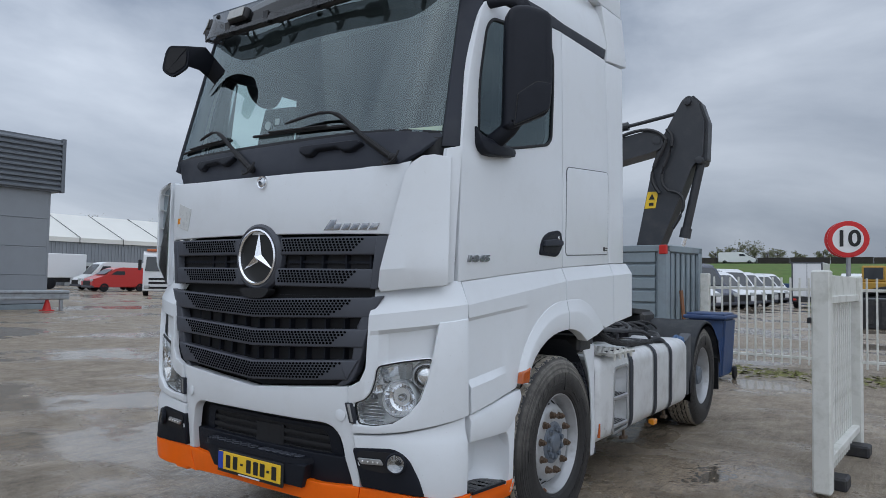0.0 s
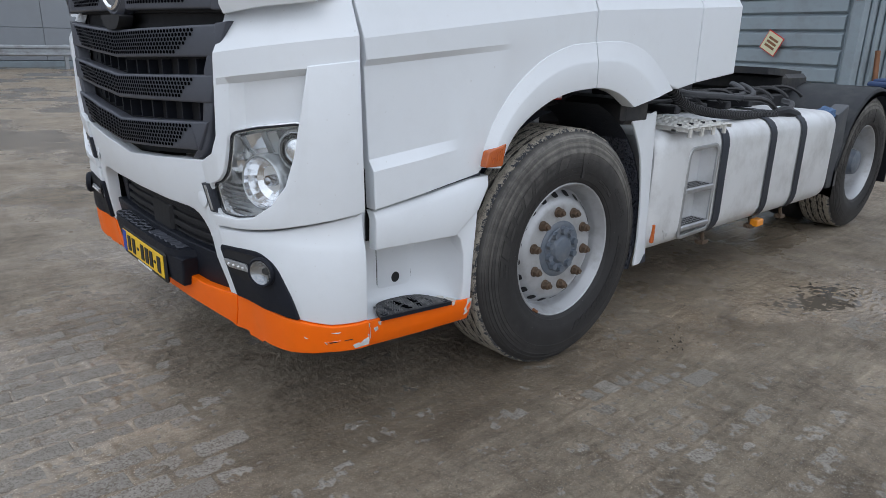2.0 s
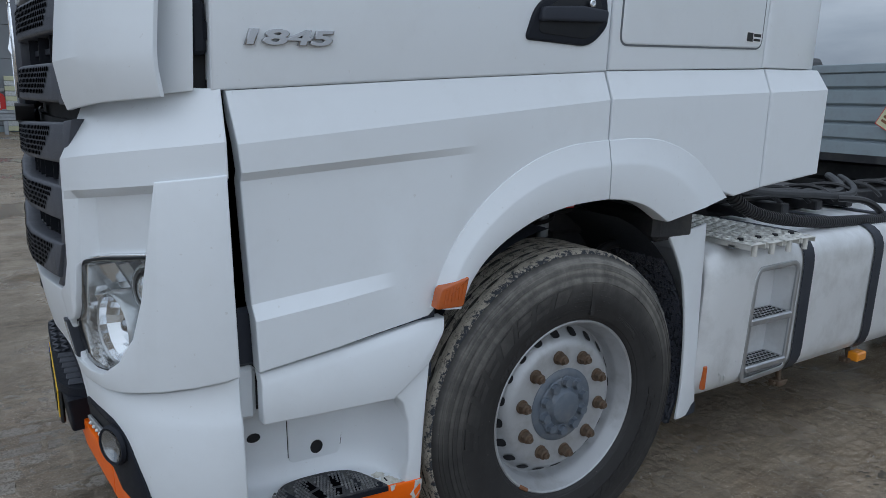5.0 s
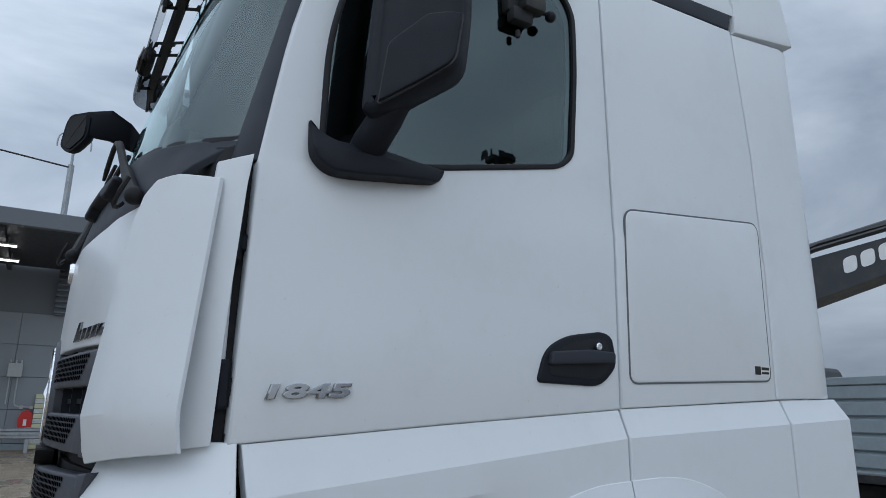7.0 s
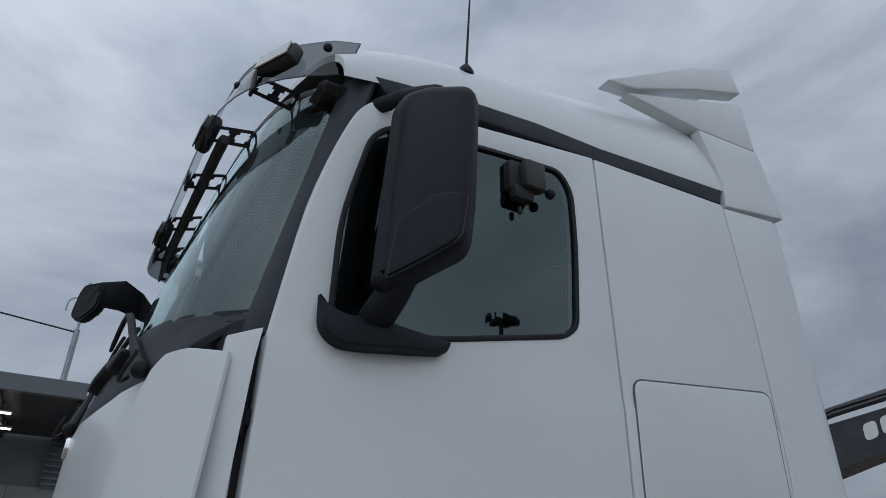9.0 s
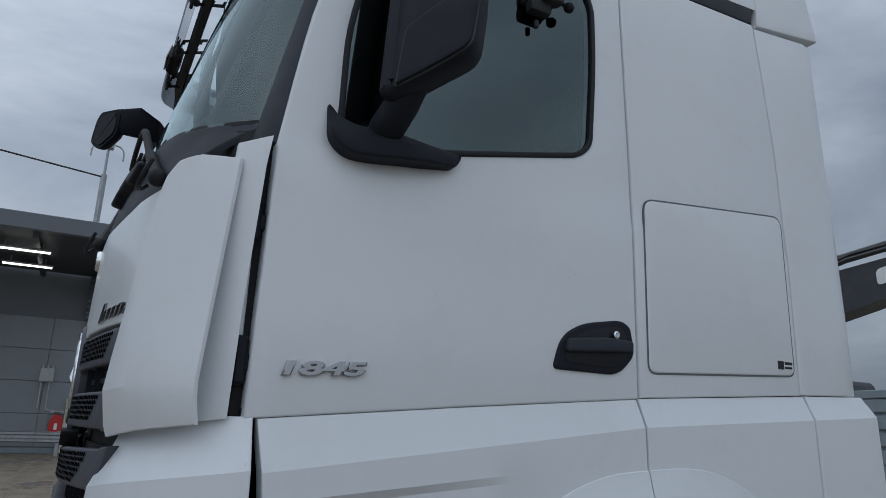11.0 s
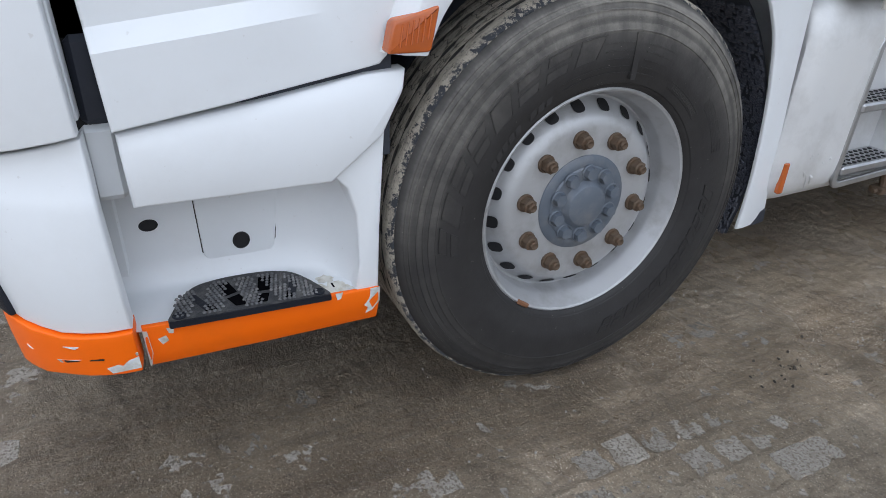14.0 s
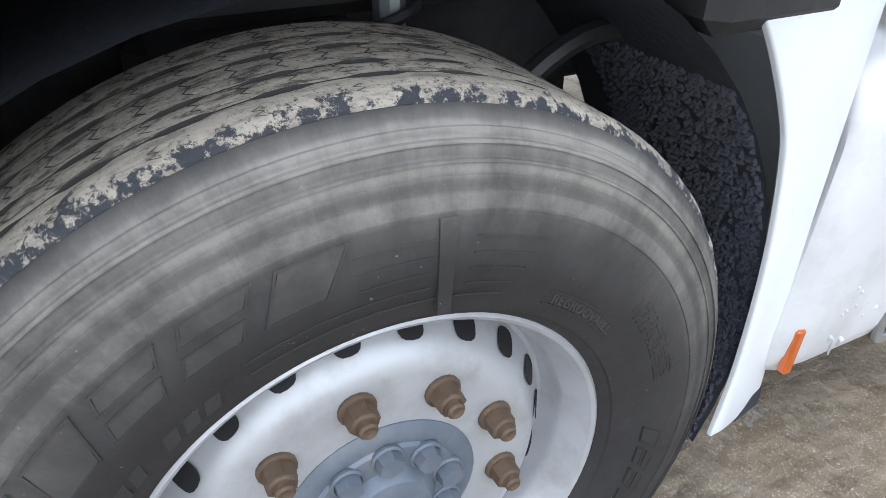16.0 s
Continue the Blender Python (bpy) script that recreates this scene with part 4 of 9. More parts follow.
tube(b, [(-0.26, 0.42, 0.98), (0.26, 0.42, 0.98)], 0.02, 8)
part("handle", b, BINBLUE, bn)
for s in (-1, 1):
    b = bmesh.new()
    lathe(b, [(0, 0.03), (0.06, 0.03), (0.1, 0.02), (0.1, -0.02), (0, -0.02)], (0, 0, 0), 16)
    o = part("wheel", b, RUBBER, bn)
    o.location = (s * 0.28, 0.32, 0.1)

fc = thing("yard_fence", "white steel bar fence along the yard", "fence", (0, 11.0, 0))
b = bmesh.new()
box(b, (-0.52, -0.07, 0), (-0.36, 0.07, 1.68), 0.012)
part("post", b, FENCEW, fc)
for z in (0.22, 1.415):
    b = bmesh.new()
    box(b, (-0.36, -0.025, z - 0.025), (5.2, 0.025, z + 0.025), 0.006)
    part("rail", b, FENCEW, fc)
bm_ = None
for k in range(38):
    if bm_ is None:
        b = bmesh.new()
        box(b, (-0.016, -0.012, 0.1), (0.016, 0.012, 1.62), 0.005)
        o = part("bar", b, FENCEW, fc)
        bm_ = o.data
    else:
        o = new("bar", bm_)
        o.parent = fc
    o.location = (-0.275 + 0.143 * k, -0.03, 0)

gt = thing("sliding_gate", "weathered white gate leaf with upright slats", "gate", (2.30, 3.12, 0), -3.3)
b = bmesh.new()
box(b, (-0.06, 0, 0.03), (0.06, 0.12, 1.60), 0.012)
part("post", b, FENCEW, gt)
b = bmesh.new()
box(b, (-0.05, 1.68, 0.03), (0.05, 1.78, 1.58), 0.012)
part("end_post", b, FENCEW, gt)
b = bmesh.new()
box(b, (-0.004, 0.12, 1.40), (0.010, 1.68, 1.57), 0.003)
part("top_plate", b, FENCEW, gt)
for z in (0.22, 1.385):
    b = bmesh.new()
    box(b, (-0.03, 0.12, z - 0.03), (0.03, 1.68, z + 0.03), 0.006)
    part("rail", b, FENCEW, gt)
bm_ = None
for k in range(14):
    if bm_ is None:
        b = bmesh.new()
        box(b, (-0.012, 0, 0.06), (0.012, 0.032, 1.40), 0.005)
        o = part("slat", b, FENCEW, gt)
        bm_ = o.data
    else:
        o = new("slat", bm_)
        o.parent = gt
    o.location = (-0.035, 0.17 + 0.108 * k, 0)
for y in (0.35, 1.6):
    b = bmesh.new()
    box(b, (-0.10, y - 0.1, 0), (0.12, y + 0.1, 0.1), 0.015)
    part("foot_block", b, CHASSIS, gt)
b = bmesh.new()
box(b, (-0.085, -0.01, 1.22), (-0.06, 0.09, 1.26), 0.004)
part("latch", b, CHASSIS, gt)

sg = thing("speed_sign", "round red-bordered speed limit sign reading 10", "sign", (1.925, 10.55, 0.235), 3)
b = bmesh.new()
tube(b, [(0, 0.06, -0.235), (0, 0.06, 2.2)], 0.035, 8)
part("pole", b, STEEL, sg)
for dx, dy in ((0, 0), (-0.05, 0.16)):
    b = bmesh.new()
    bmesh.ops.create_cone(b, cap_ends=True, segments=48, radius1=0.3, radius2=0.3, depth=0.05, matrix=pose(dx, dy, 2.02, 90))
    part("disc", b, SIGNRED, sg)
b = bmesh.new()
bmesh.ops.create_cone(b, cap_ends=True, segments=48, radius1=0.302, radius2=0.302, depth=0.01, matrix=pose(0, -0.018, 2.02, 90))
part("rim", b, SIGNWHITE, sg)
b = bmesh.new()
bmesh.ops.create_cone(b, cap_ends=True, segments=48, radius1=0.29, radius2=0.29, depth=0.02, matrix=pose(0, -0.022, 2.02, 90))
part("red_ring", b, SIGNRED, sg)
b = bmesh.new()
bmesh.ops.create_cone(b, cap_ends=True, segments=48, radius1=0.222, radius2=0.222, depth=0.024, matrix=pose(0, -0.026, 2.02, 90))
part("face", b, SIGNWHITE, sg)
lettering("10", 0.37, 0.003, pose(0, -0.04, 2.02, 90), INK, "numeral", sg, fat=0.008)

# rows of vans, bank and hedge beyond the fence
for k, (x, y) in enumerate(((-6.6, 28.0), (-6.4, 31.1), (-6.1, 34.2), (-5.8, 37.0), (-5.5, 39.9), (-5.4, 42.9), (-5.2, 45.8), (-5.9, 55.0), (-5.9, 58.6))):
    van("stored_van", "dark blue panel van in a dense row" if k == 3 else "white panel van in a dense row", (x, y, 0), 58, VANDARK if k == 3 else VANWHITE, 5.4, (2.3, 2.2, 2.35, 2.65, 2.2, 2.45, 2.3, 2.3, 2.4)[k], 1.95, group="vans in rows beyond the fence")
for k in range(4):
    van("stored_van", "white panel van in a dense row", (-12.4 + 0.3 * k, 36.0 + 3.1 * k, 0), 58, VANWHITE, 5.4, 2.55, 1.95, group="vans in rows beyond the fence")
van("stored_van", "white panel van parked by the yellow machine", (-1.55, 60, 0), -4, VANWHITE, 5.4, 2.5, 1.95)
bt = thing("box_truck", "white box truck seen from behind", "truck", (-2.95, 46.0, 0))
b = bmesh.new()
box(b, (-0.88, 0, 0.75), (0.88, 4.2, 2.95), 0.04)
part("box_body", b, VANWHITE, bt)
b = bmesh.new()
box(b, (-0.84, -0.05, 0.40), (0.84, 4.6, 0.75), 0.03)
part("frame", b, CHASSIS, bt)
for s in (-1, 1):
    b = bmesh.new()
    lathe(b, [(0, 0.05), (0.38, 0.05), (0.42, -0.02), (0.42, -0.25), (0, -0.25)], (0, 0, 0), 16)
    if s < 0:
        bmesh.ops.scale(b, vec=(-1, 1, 1), verts=b.verts)
    o = part("wheel", b, RUBBER, bt)
    o.location = (s * 0.8, 0.8, 0.42)
    b = bmesh.new()
    box(b, (s * 0.60, -0.06, 0.50), (s * 0.80, -0.04, 0.62), 0.005)
    part("tail_light", b, RED, bt)
    b = bmesh.new()
    box(b, (s * 0.80, -0.02, 0.75), (s * 0.88, 0.0, 2.95), 0.005)
    part("door_frame", b, GREYPL, bt)
b = bmesh.new()
box(b, (-0.80, -0.02, 2.86), (0.80, 0.0, 2.95), 0.005)
part("door_header", b, GREYPL, bt)
b = bmesh.new()
box(b, (-0.012, -0.012, 0.80), (0.012, 0.004, 2.86))
part("door_seam", b, GREYPL, bt)
bu = thing("blue_skip", "blue steel skip among the vans", "skip", (-6.6, 63.5, 0))
b = bmesh.new()
box(b, (-1.3, 0, 0.0), (1.3, 2.0, 1.6), 0.05)
part("body", b, BINBLUE, bu)
ym = thing("yellow_machine", "yellow construction machine with a cab", "machine", (1.3, 56, 0))
b = bmesh.new()
box(b, (-2.2, 0, 0.9), (2.6, 2.2, 1.8), 0.1)
box(b, (-1.9, 0.2, 1.8), (-0.4, 2.0, 3.0), 0.08)
part("body", b, CABYELL, ym)
b = bmesh.new()
box(b, (-1.75, 0.15, 2.0), (-0.55, 0.25, 2.85), 0.02)
part("cab_window", b, CARGLASS, ym)
b = bmesh.new()
for x in (-1.5, 1.6):
    lathe(b, [(0, 0), (0.55, 0), (0.62, 0.1), (0.62, 0.5), (0, 0.5)], (0, 0, 0), 18)
    bmesh.ops.transform(b, matrix=pose(x, -0.1, 0.62, 0, 0, 90), verts=b.verts[-74:])
part("wheel", b, RUBBER, ym)
dc = thing("dark_container", "dark low steel container beyond the gate", "container", (3.1, 25.6, -0.15))
b = bmesh.new()
box(b, (-1.9, 0, 0.15), (4.5, 2.4, 1.20), 0.03)
for k in range(12):
    box(b, (-1.8 + 0.5 * k, -0.05, 0.3), (-1.55 + 0.5 * k, 0.02, 1.1), 0.01)
part("body", b, CHASSIS, dc)

bank_m = mat("grass_bank", (0.085, 0.145, 0.022), 0.9, var=0.35, scale=0.8, bump=0.5, bscale=8, dirt=(0.13, 0.14, 0.04), dirt_amt=0.6, dirt_scale=0.3)
b = bmesh.new()
for i, (y, z) in enumerate(((90, 0.0), (112, 4.6), (119, 4.9), (140, 5.1), (200, 4.8))):
    for x in (-200, 200):
        b.verts.new((x, y, z))
b.verts.ensure_lookup_table()
for i in range(4):
    b.faces.new([b.verts[2 * i], b.verts[2 * i + 1], b.verts[2 * i + 3], b.verts[2 * i + 2]])
tagged(part("grass_bank", b, bank_m), "low green grass bank behind the yard", "bank", kind="structure")
LEAF = mat("spring_leaf", (0.15, 0.155, 0.085), 0.9, var=0.4, scale=2, island=0.3)
BARK = mat("tree_bark", (0.06, 0.05, 0.04), 0.9, var=0.3)
sf = thing("screen_fence", "long dark brown timber screen on the bank", "fence", (0, 125, 4.98))
SCREEN = mat("dark_brown_screen_boards", (0.040, 0.034, 0.030), 0.85, var=0.3, scale=0.6, obrand=0.25)
pm = None
for k in range(24):
    if pm is None:
        b = bmesh.new()
        box(b, (-2.97, -0.06, 0.0), (2.97, 0.06, 1.12), 0.02)
        for q in range(4):
            box(b, (-2.97, -0.09, 0.10 + 0.26 * q), (2.97, -0.05, 0.32 + 0.26 * q), 0.01)
        o = part("screen_panel", b, SCREEN, sf)
        pm = o.data
    else:
        o = new("screen_panel", pm)
        o.parent = sf
    o.location = (-90 + 6 * k, 0, 0.03 * (k % 3))


def tree(loc, h, seed, spread=1.0):
    r = random.Random(seed)
    t = thing("tree", "leafing spring tree on the horizon", "tree", loc, group="trees on the horizon")
    b = bmesh.new()
    tube(b, [(0, 0, 0), (0.05, 0, h * 0.3), (0, 0.05, h * 0.8)], [0.16, 0.12, 0.03], 6)
    tips = []
    for k in range(9):
        a, z0 = r.uniform(0, 6.28), h * r.uniform(0.22, 0.6)
        L = h * r.uniform(0.25, 0.45) * spread
        e = Vector((math.cos(a) * L * 0.8, math.sin(a) * L * 0.8, z0 + L * 0.6))
        tube(b, [(0, 0, z0), e * 0.5 + Vector((0, 0, z0 * 0.5 + 0.1)), e], [0.06, 0.04, 0.015], 5)
        tips += [e, e * 0.6 + Vector((0, 0, z0 * 0.4))]
    part("trunk", b, BARK, t)
    b = bmesh.new()
    for e in tips:
        for k in range(34):
            c = e + Vector((r.gauss(0, 0.5), r.gauss(0, 0.5), r.gauss(0, 0.4))) * h * 0.13
            s = r.uniform(0.06, 0.16)
            m = Matrix.Translation(c) @ Euler((r.uniform(0, 6), r.uniform(0, 6), r.uniform(0, 6))).to_matrix().to_4x4()
            b.faces.new([b.verts.new(m @ Vector(q)) for q in ((-s, 0, 0), (0, -s * 0.6, 0), (s, 0, 0), (0, s * 0.6, 0))])
    part("crown", b, LEAF, t)


for k, (x, h) in enumerate(((-38, 3.4), (-33, 2.9), (-28.5, 3.0), (-26.2, 3.6), (-24.4, 3.9), (-22.8, 4.9), (-21.3, 3.6), (-19.4, 3.1), (-17.9, 3.4), (-14.0, 2.6), (-10.6, 3.1), (-9.2, 2.7), (0.2, 3.6), (3.5, 3.2), (9, 3.5))):
    tree((x, 129 + (k % 3), 5.0), h, k, 1.15)
for k, (x, y) in enumerate(((-105, 55), (-106, 61), (-104, 66))):
    tree((x, y, 0), 11.5, 30 + k, 1.2)
van("distant_van", "white van driving road on the bank", (-19.3, 120, 4.78), 90, VANWHITE, 5.9, 2.05)


# floodlight mast on the open side of the yard, seen only in the door glass
fm = thing("floodlight_mast", "tall floodlight mast with a ring of lamps", "mast", (46.3, 32.8, 0))
b = bmesh.new()
tube(b, [(0, 0, 0), (0, 0, 25.2)], [0.4, 0.18], 10)
part("pole", b, CHASSIS, fm)
for k in range(8):
    a = 2 * math.pi * k / 8
    b = bmesh.new()
    box(b, (0.5 * math.cos(a) - 0.45, 0.9 * math.sin(a) - 0.4, 24.9), (1.1 * math.cos(a) + 0.25, 1.7 * math.sin(a) + 0.2, 25.5), 0.1)
    part("floodlight", b, CHASSIS, fm)


# ---- the tractor unit: cab ----
truck = thing("tractor_unit", "white two-axle tractor unit with orange bumper lip", "truck")
SX = 1.065                      # door skin
# the cab's front in plan, from the middle to the corner: (x, y)
PLAN = [(0, 0.030), (0.3, 0.040), (0.55, 0.072), (0.72, 0.100), (0.85, 0.140), (0.95, 0.190), (1.02, 0.245), (1.07, 0.305), (1.095, 0.36), (1.102, 0.42), (1.102, 0.56)]
pseg = [0.0]
for p, q in zip(PLAN, PLAN[1:]):
    pseg.append(pseg[-1] + math.dist(p, q))
PXS, PYS = [p[0] for p in PLAN], [p[1] for p in PLAN]


def s_of(x):
    """Length along the front's plan curve at a place x across the truck."""
    if abs(x) > 1.0985:                          # the corner's end, at the gap to the side skirts
        return math.copysign(float(np.interp(0.372, PYS[4:10], pseg[4:10])), x)
    return math.copysign(float(np.interp(abs(x), PXS[:10], pseg[:10])), x)


def plan_at(s):
    a = abs(s)
    d = 0.02
    x, y = float(np.interp(a, pseg, PXS)), float(np.interp(a, pseg, PYS))
    x0, y0 = float(np.interp(max(a - d, 0), pseg, PXS)), float(np.interp(max(a - d, 0), pseg, PYS))
    x1, y1 = float(np.interp(a + d, pseg, PXS)), float(np.interp(a + d, pseg, PYS))
    if a < d:
        x0, y0 = -x1, y1
    tx, ty = x1 - x0, y1 - y0
    n = math.hypot(tx, ty) or 1
    g = 1 if s >= 0 else -1
    return g * x, y, g * ty / n, -tx / n


def front(off=0.0, lean=0.0, z0=1.5):
    """The front skin: off metres proud, leaning back by lean metres a metre above z0."""
    def f(s, z, d):
        x, y, nx, ny = plan_at(s)
        k = (off(s, z) if callable(off) else off) - d
        back = 0.045 * max(0.0, min(1.0, (0.98 - z) / 0.30)) * max(0.0, min(1.0, (1.02 - abs(x)) / 0.30))    # the bumper stands back below the grille
        back += 0.030 * max(0.0, min(1.0, (0.63 - z) / 0.14)) * max(0.0, min(1.0, (0.98 - abs(x)) / 0.25))
        far = 0.055 * min(1.0, x / 0.8) ** 2 if x < 0 else 0.0                 # the cab leans a little on its mounts
        return Vector((x + nx * k, y + ny * k + lean * (z - z0) + back - far, z))
    return f


def fo(pts):
    """Outline points (x, z) as (length along the front, z); past the corner they end at the gap to the side skirts, which leans."""
    out = []
    for x, z in pts:
        u = s_of(x)
        if abs(x) > 1.097:
            u = math.copysign(float(np.interp(np.interp(z, [0.38, 0.475, 0.84, 1.30], [0.402, 0.401, 0.390, 0.378]), PYS[4:10], pseg[4:10])), x)
        out.append((u, z))
    return out


def mir(pts):
    return [(-x, z) for x, z in reversed(pts)]


def side(x=SX, s=1):
    def f(y, z, d):
        return Vector((s * ((x(y, z) if callable(x) else x) - d), y, z))
    return f


# hood panel
hood = [(-0.905, 2.056), (-0.84, 2.040), (-0.6, 2.031), (0, 2.023), (0.6, 2.023), (0.84, 2.036), (0.905, 2.050), (0.79, 1.44), (0.775, 1.44), (0.828, 1.698), (0.5, 1.704), (0, 1.708), (-0.5, 1.704), (-0.828, 1.698), (-0.775, 1.44), (-0.79, 1.44)]
hood_p = part("hood_panel", panel(fo(hood), front(0.0, 0.03), 0.03, gu=0.07, gv=0.2, bev=0.006), WHITE, truck)

# upper grille
g = bmesh.new()
merge(g, panel(fo([(-0.825, 1.695), (0.825, 1.695), (0.775, 1.432), (-0.775, 1.432)]), front(-0.045, 0.03), 0.02, gu=0.1, bev=0))
grille = part("upper_grille", g, DARK, truck, "dark grey grille with perforated slats")


def slat(z0, z1, xl, xr, parent, v0=0.0, name="grille_slat", off=0.004, perf=True, hw=0.0, margin=0.130):
    """One grille slat from x = -xl..xl (its lower edge xr); v0: how far its middle hangs below its ends."""
    n = 14
    top = [(xl * (2 * i / n - 1), z1 - v0 * (1 - abs(2 * i / n - 1))) for i in range(n + 1)]
    bot = [(xr * (2 * i / n - 1), z0 - v0 * (1 - abs(2 * i / n - 1))) for i in range(n + 1)]
    ob = part(name, panel(fo(top + bot[::-1]), front(lambda u, z: off - (0.045 if abs(u) < hw * 0.80 else 0.0), 0.03), 0.045, gu=0.06, bev=0.008), GREYPL, parent)
    # perforations are flat black hexagons on the slat, their shade painted, nothing cut
    if perf:
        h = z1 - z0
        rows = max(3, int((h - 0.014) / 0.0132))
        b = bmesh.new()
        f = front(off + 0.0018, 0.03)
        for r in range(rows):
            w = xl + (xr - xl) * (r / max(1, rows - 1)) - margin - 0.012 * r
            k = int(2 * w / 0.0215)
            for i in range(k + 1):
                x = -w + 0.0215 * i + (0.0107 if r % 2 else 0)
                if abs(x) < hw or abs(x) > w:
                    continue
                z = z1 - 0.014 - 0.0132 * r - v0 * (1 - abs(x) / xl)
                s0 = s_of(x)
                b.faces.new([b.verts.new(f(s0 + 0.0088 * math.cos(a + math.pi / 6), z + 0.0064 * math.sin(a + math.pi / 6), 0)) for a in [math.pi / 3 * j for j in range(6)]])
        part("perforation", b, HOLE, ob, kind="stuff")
    return ob


slat(1.600, 1.690, 0.820, 0.802, grille, hw=0.19)
slat(1.440, 1.532, 0.792, 0.776, grille, hw=0.17)
for s in (-1, 1):
    for i in range(4):
        x = s * (0.3 + 0.14 * i)
        x_, y_, _, _ = plan_at(s_of(x))
        b = bmesh.new()
        box(b, (x - 0.006, y_ + 0.02, 1.53), (x + 0.006, y_ + 0.05, 1.60))
        part("grille_rib", b, BLACKPL, grille)
    part("grille_bar", panel(fo([(s * 0.2, 1.572), (s * 0.76, 1.572), (s * 0.755, 1.558), (s * 0.2, 1.558)][::s]), front(-0.03, 0.03), 0.01, gu=0.1, bev=0), BLACKPL, grille)
for s in (-1, 1):
    part("grille_end", panel(fo([(s * 0.825, 1.692), (s * 0.76, 1.692), (s * 0.735, 1.436), (s * 0.777, 1.436)]), front(0.007, 0.03), 0.04, bev=0.006), GREYPL, grille)

# star emblem: ring, dark disc, three tapering arms
em = part("emblem_ring_dark", (lambda b: (lathe(b, [(0.168, 0.0), (0.183, 0.02), (0.180, 0.048), (0.162, 0.062), (0.150, 0.058), (0.146, 0.02)], (0, 0, 0), 56), b)[1])(bmesh.new()), GREYPL, truck, "dark ring round a chrome star emblem")
em.matrix_basis = pose(0, 0.090, 1.590, 0, 0, -90)
for nm, pr, mt in (("emblem_ring", [(0.150, 0.050), (0.149, 0.066), (0.140, 0.070), (0.133, 0.062), (0.133, 0.045)], CHROME), ("emblem_disc", [(0.0, 0.046), (0.134, 0.046)], INK)):
    b = bmesh.new()
    lathe(b, pr, (0, 0, 0), 56)
    part(nm, b, mt, em)
b = bmesh.new()
c0 = b.verts.new((0.078, 0, 0))
rim_v = []
for k in range(6):
    a = math.pi / 2 + k * math.pi / 3
    r = 0.135 if k % 2 == 0 else 0.026
    rim_v.append(b.verts.new((0.050, r * math.cos(a), r * math.sin(a))))
for k in range(6):
    b.faces.new((c0, rim_v[k], rim_v[(k + 1) % 6]))
part("emblem_star", b, CHROME, em, sharp=5)
b = bmesh.new()
lathe(b, [(0, 0.006), (0.020, 0.006), (0.024, 0.004), (0.028, 0.004), (0.033, 0.007), (0.036, 0.0), (0.036, -0.010)], (0, 0, 0), 28)
bd = part("hood_badge", b, CHROME, truck, "small round chrome badge")
bd.matrix_basis = pose(0.012, 0.040, 1.988, 0, 0, -90)
# plain slanted chrome blocks where the model name stands
for k in range(6):
    x0 = 0.455 + 0.052 * k
    b = bmesh.new()
    w, h = (0.062, 0.052) if k == 0 else (0.042, 0.031)
    p = [(x0, 1.722), (x0 + w, 1.722), (x0 + w + 0.014, 1.722 + h), (x0 + 0.020 + (0.022 if k == 0 else 0), 1.722 + h)]
    part("name_block", panel(fo(p), front(0.005, 0.03), 0.006, bev=0.002), DULLCHROME, hood_p)
# weathered inspection sticker
b = panel(fo([(-0.773, 1.915), (-0.640, 1.875), (-0.665, 1.745), (-0.795, 1.780)]), front(0.004, 0.03), 0.003, gu=0.03, bev=0)
stk = part("inspection_sticker", b, PAPER, hood_p, "faded paper sticker with an orange dot")
part("sticker_dot", panel(fo([(-0.785, 1.825), (-0.755, 1.828), (-0.758, 1.795), (-0.787, 1.79)]), front(0.0055, 0.03), 0.002, bev=0), AMBERBR, stk)

# lower grille: three chevron slats
g = panel(fo([(-0.735, 1.395), (0.735, 1.395), (0.71, 1.02), (0.62, 0.975), (0, 0.915), (-0.62, 0.975), (-0.71, 1.02)]), front(-0.055), 0.02, gu=0.1, bev=0)
lgr = part("lower_grille", g, DARK, truck, "dark grey chevron grille with perforated slats")
slat(1.300, 1.398, 0.790, 0.742, lgr, 0.028, margin=0.150)
slat(1.158, 1.246, 0.735, 0.712, lgr, 0.034, margin=0.120)
slat(1.000, 1.098, 0.690, 0.630, lgr, 0.050, margin=0.095)
for s in (-1, 1):
    part("grille_end", panel(fo([(s * 0.800, 1.406), (s * 0.745, 1.400), (s * 0.672, 1.26), (s * 0.645, 1.10), (s * 0.60, 1.0), (s * 0.56, 0.966), (s * 0.60, 0.968), (s * 0.645, 0.995), (s * 0.676, 1.04), (s * 0.712, 1.16), (s * 0.748, 1.300)]), front(0.008), 0.05, gu=0.05, bev=0.008), GREYPL, lgr)
b = bmesh.new()
for zc, zh, v0 in ((1.268, 0.05, 0.03), (1.128, 0.06, 0.045)):
    for i in range(-5, 6):
        x = 0.115 * i
        x_, y_, _, _ = plan_at(s_of(x))
        zz = zc - v0 * (1 - abs(x) / 0.7)
        b = bmesh.new()
        box(b, (x - 0.006, y_ + 0.025, zz - zh / 2), (x + 0.006, y_ + 0.06, zz + zh / 2))
        part("grille_rib", b, BLACKPL, lgr)
b = bmesh.new()
prism(b, rounded([(-0.13, 0.0), (0.13, 0.0), (0.07, -0.052), (-0.07, -0.052)], 0.04, 4), basis((0, 0.064, 1.425), (1, 0, 0), (0, 0, 1)), 0.05)
part("emblem_chin", b, DARK, truck)
dk = bmesh.new()
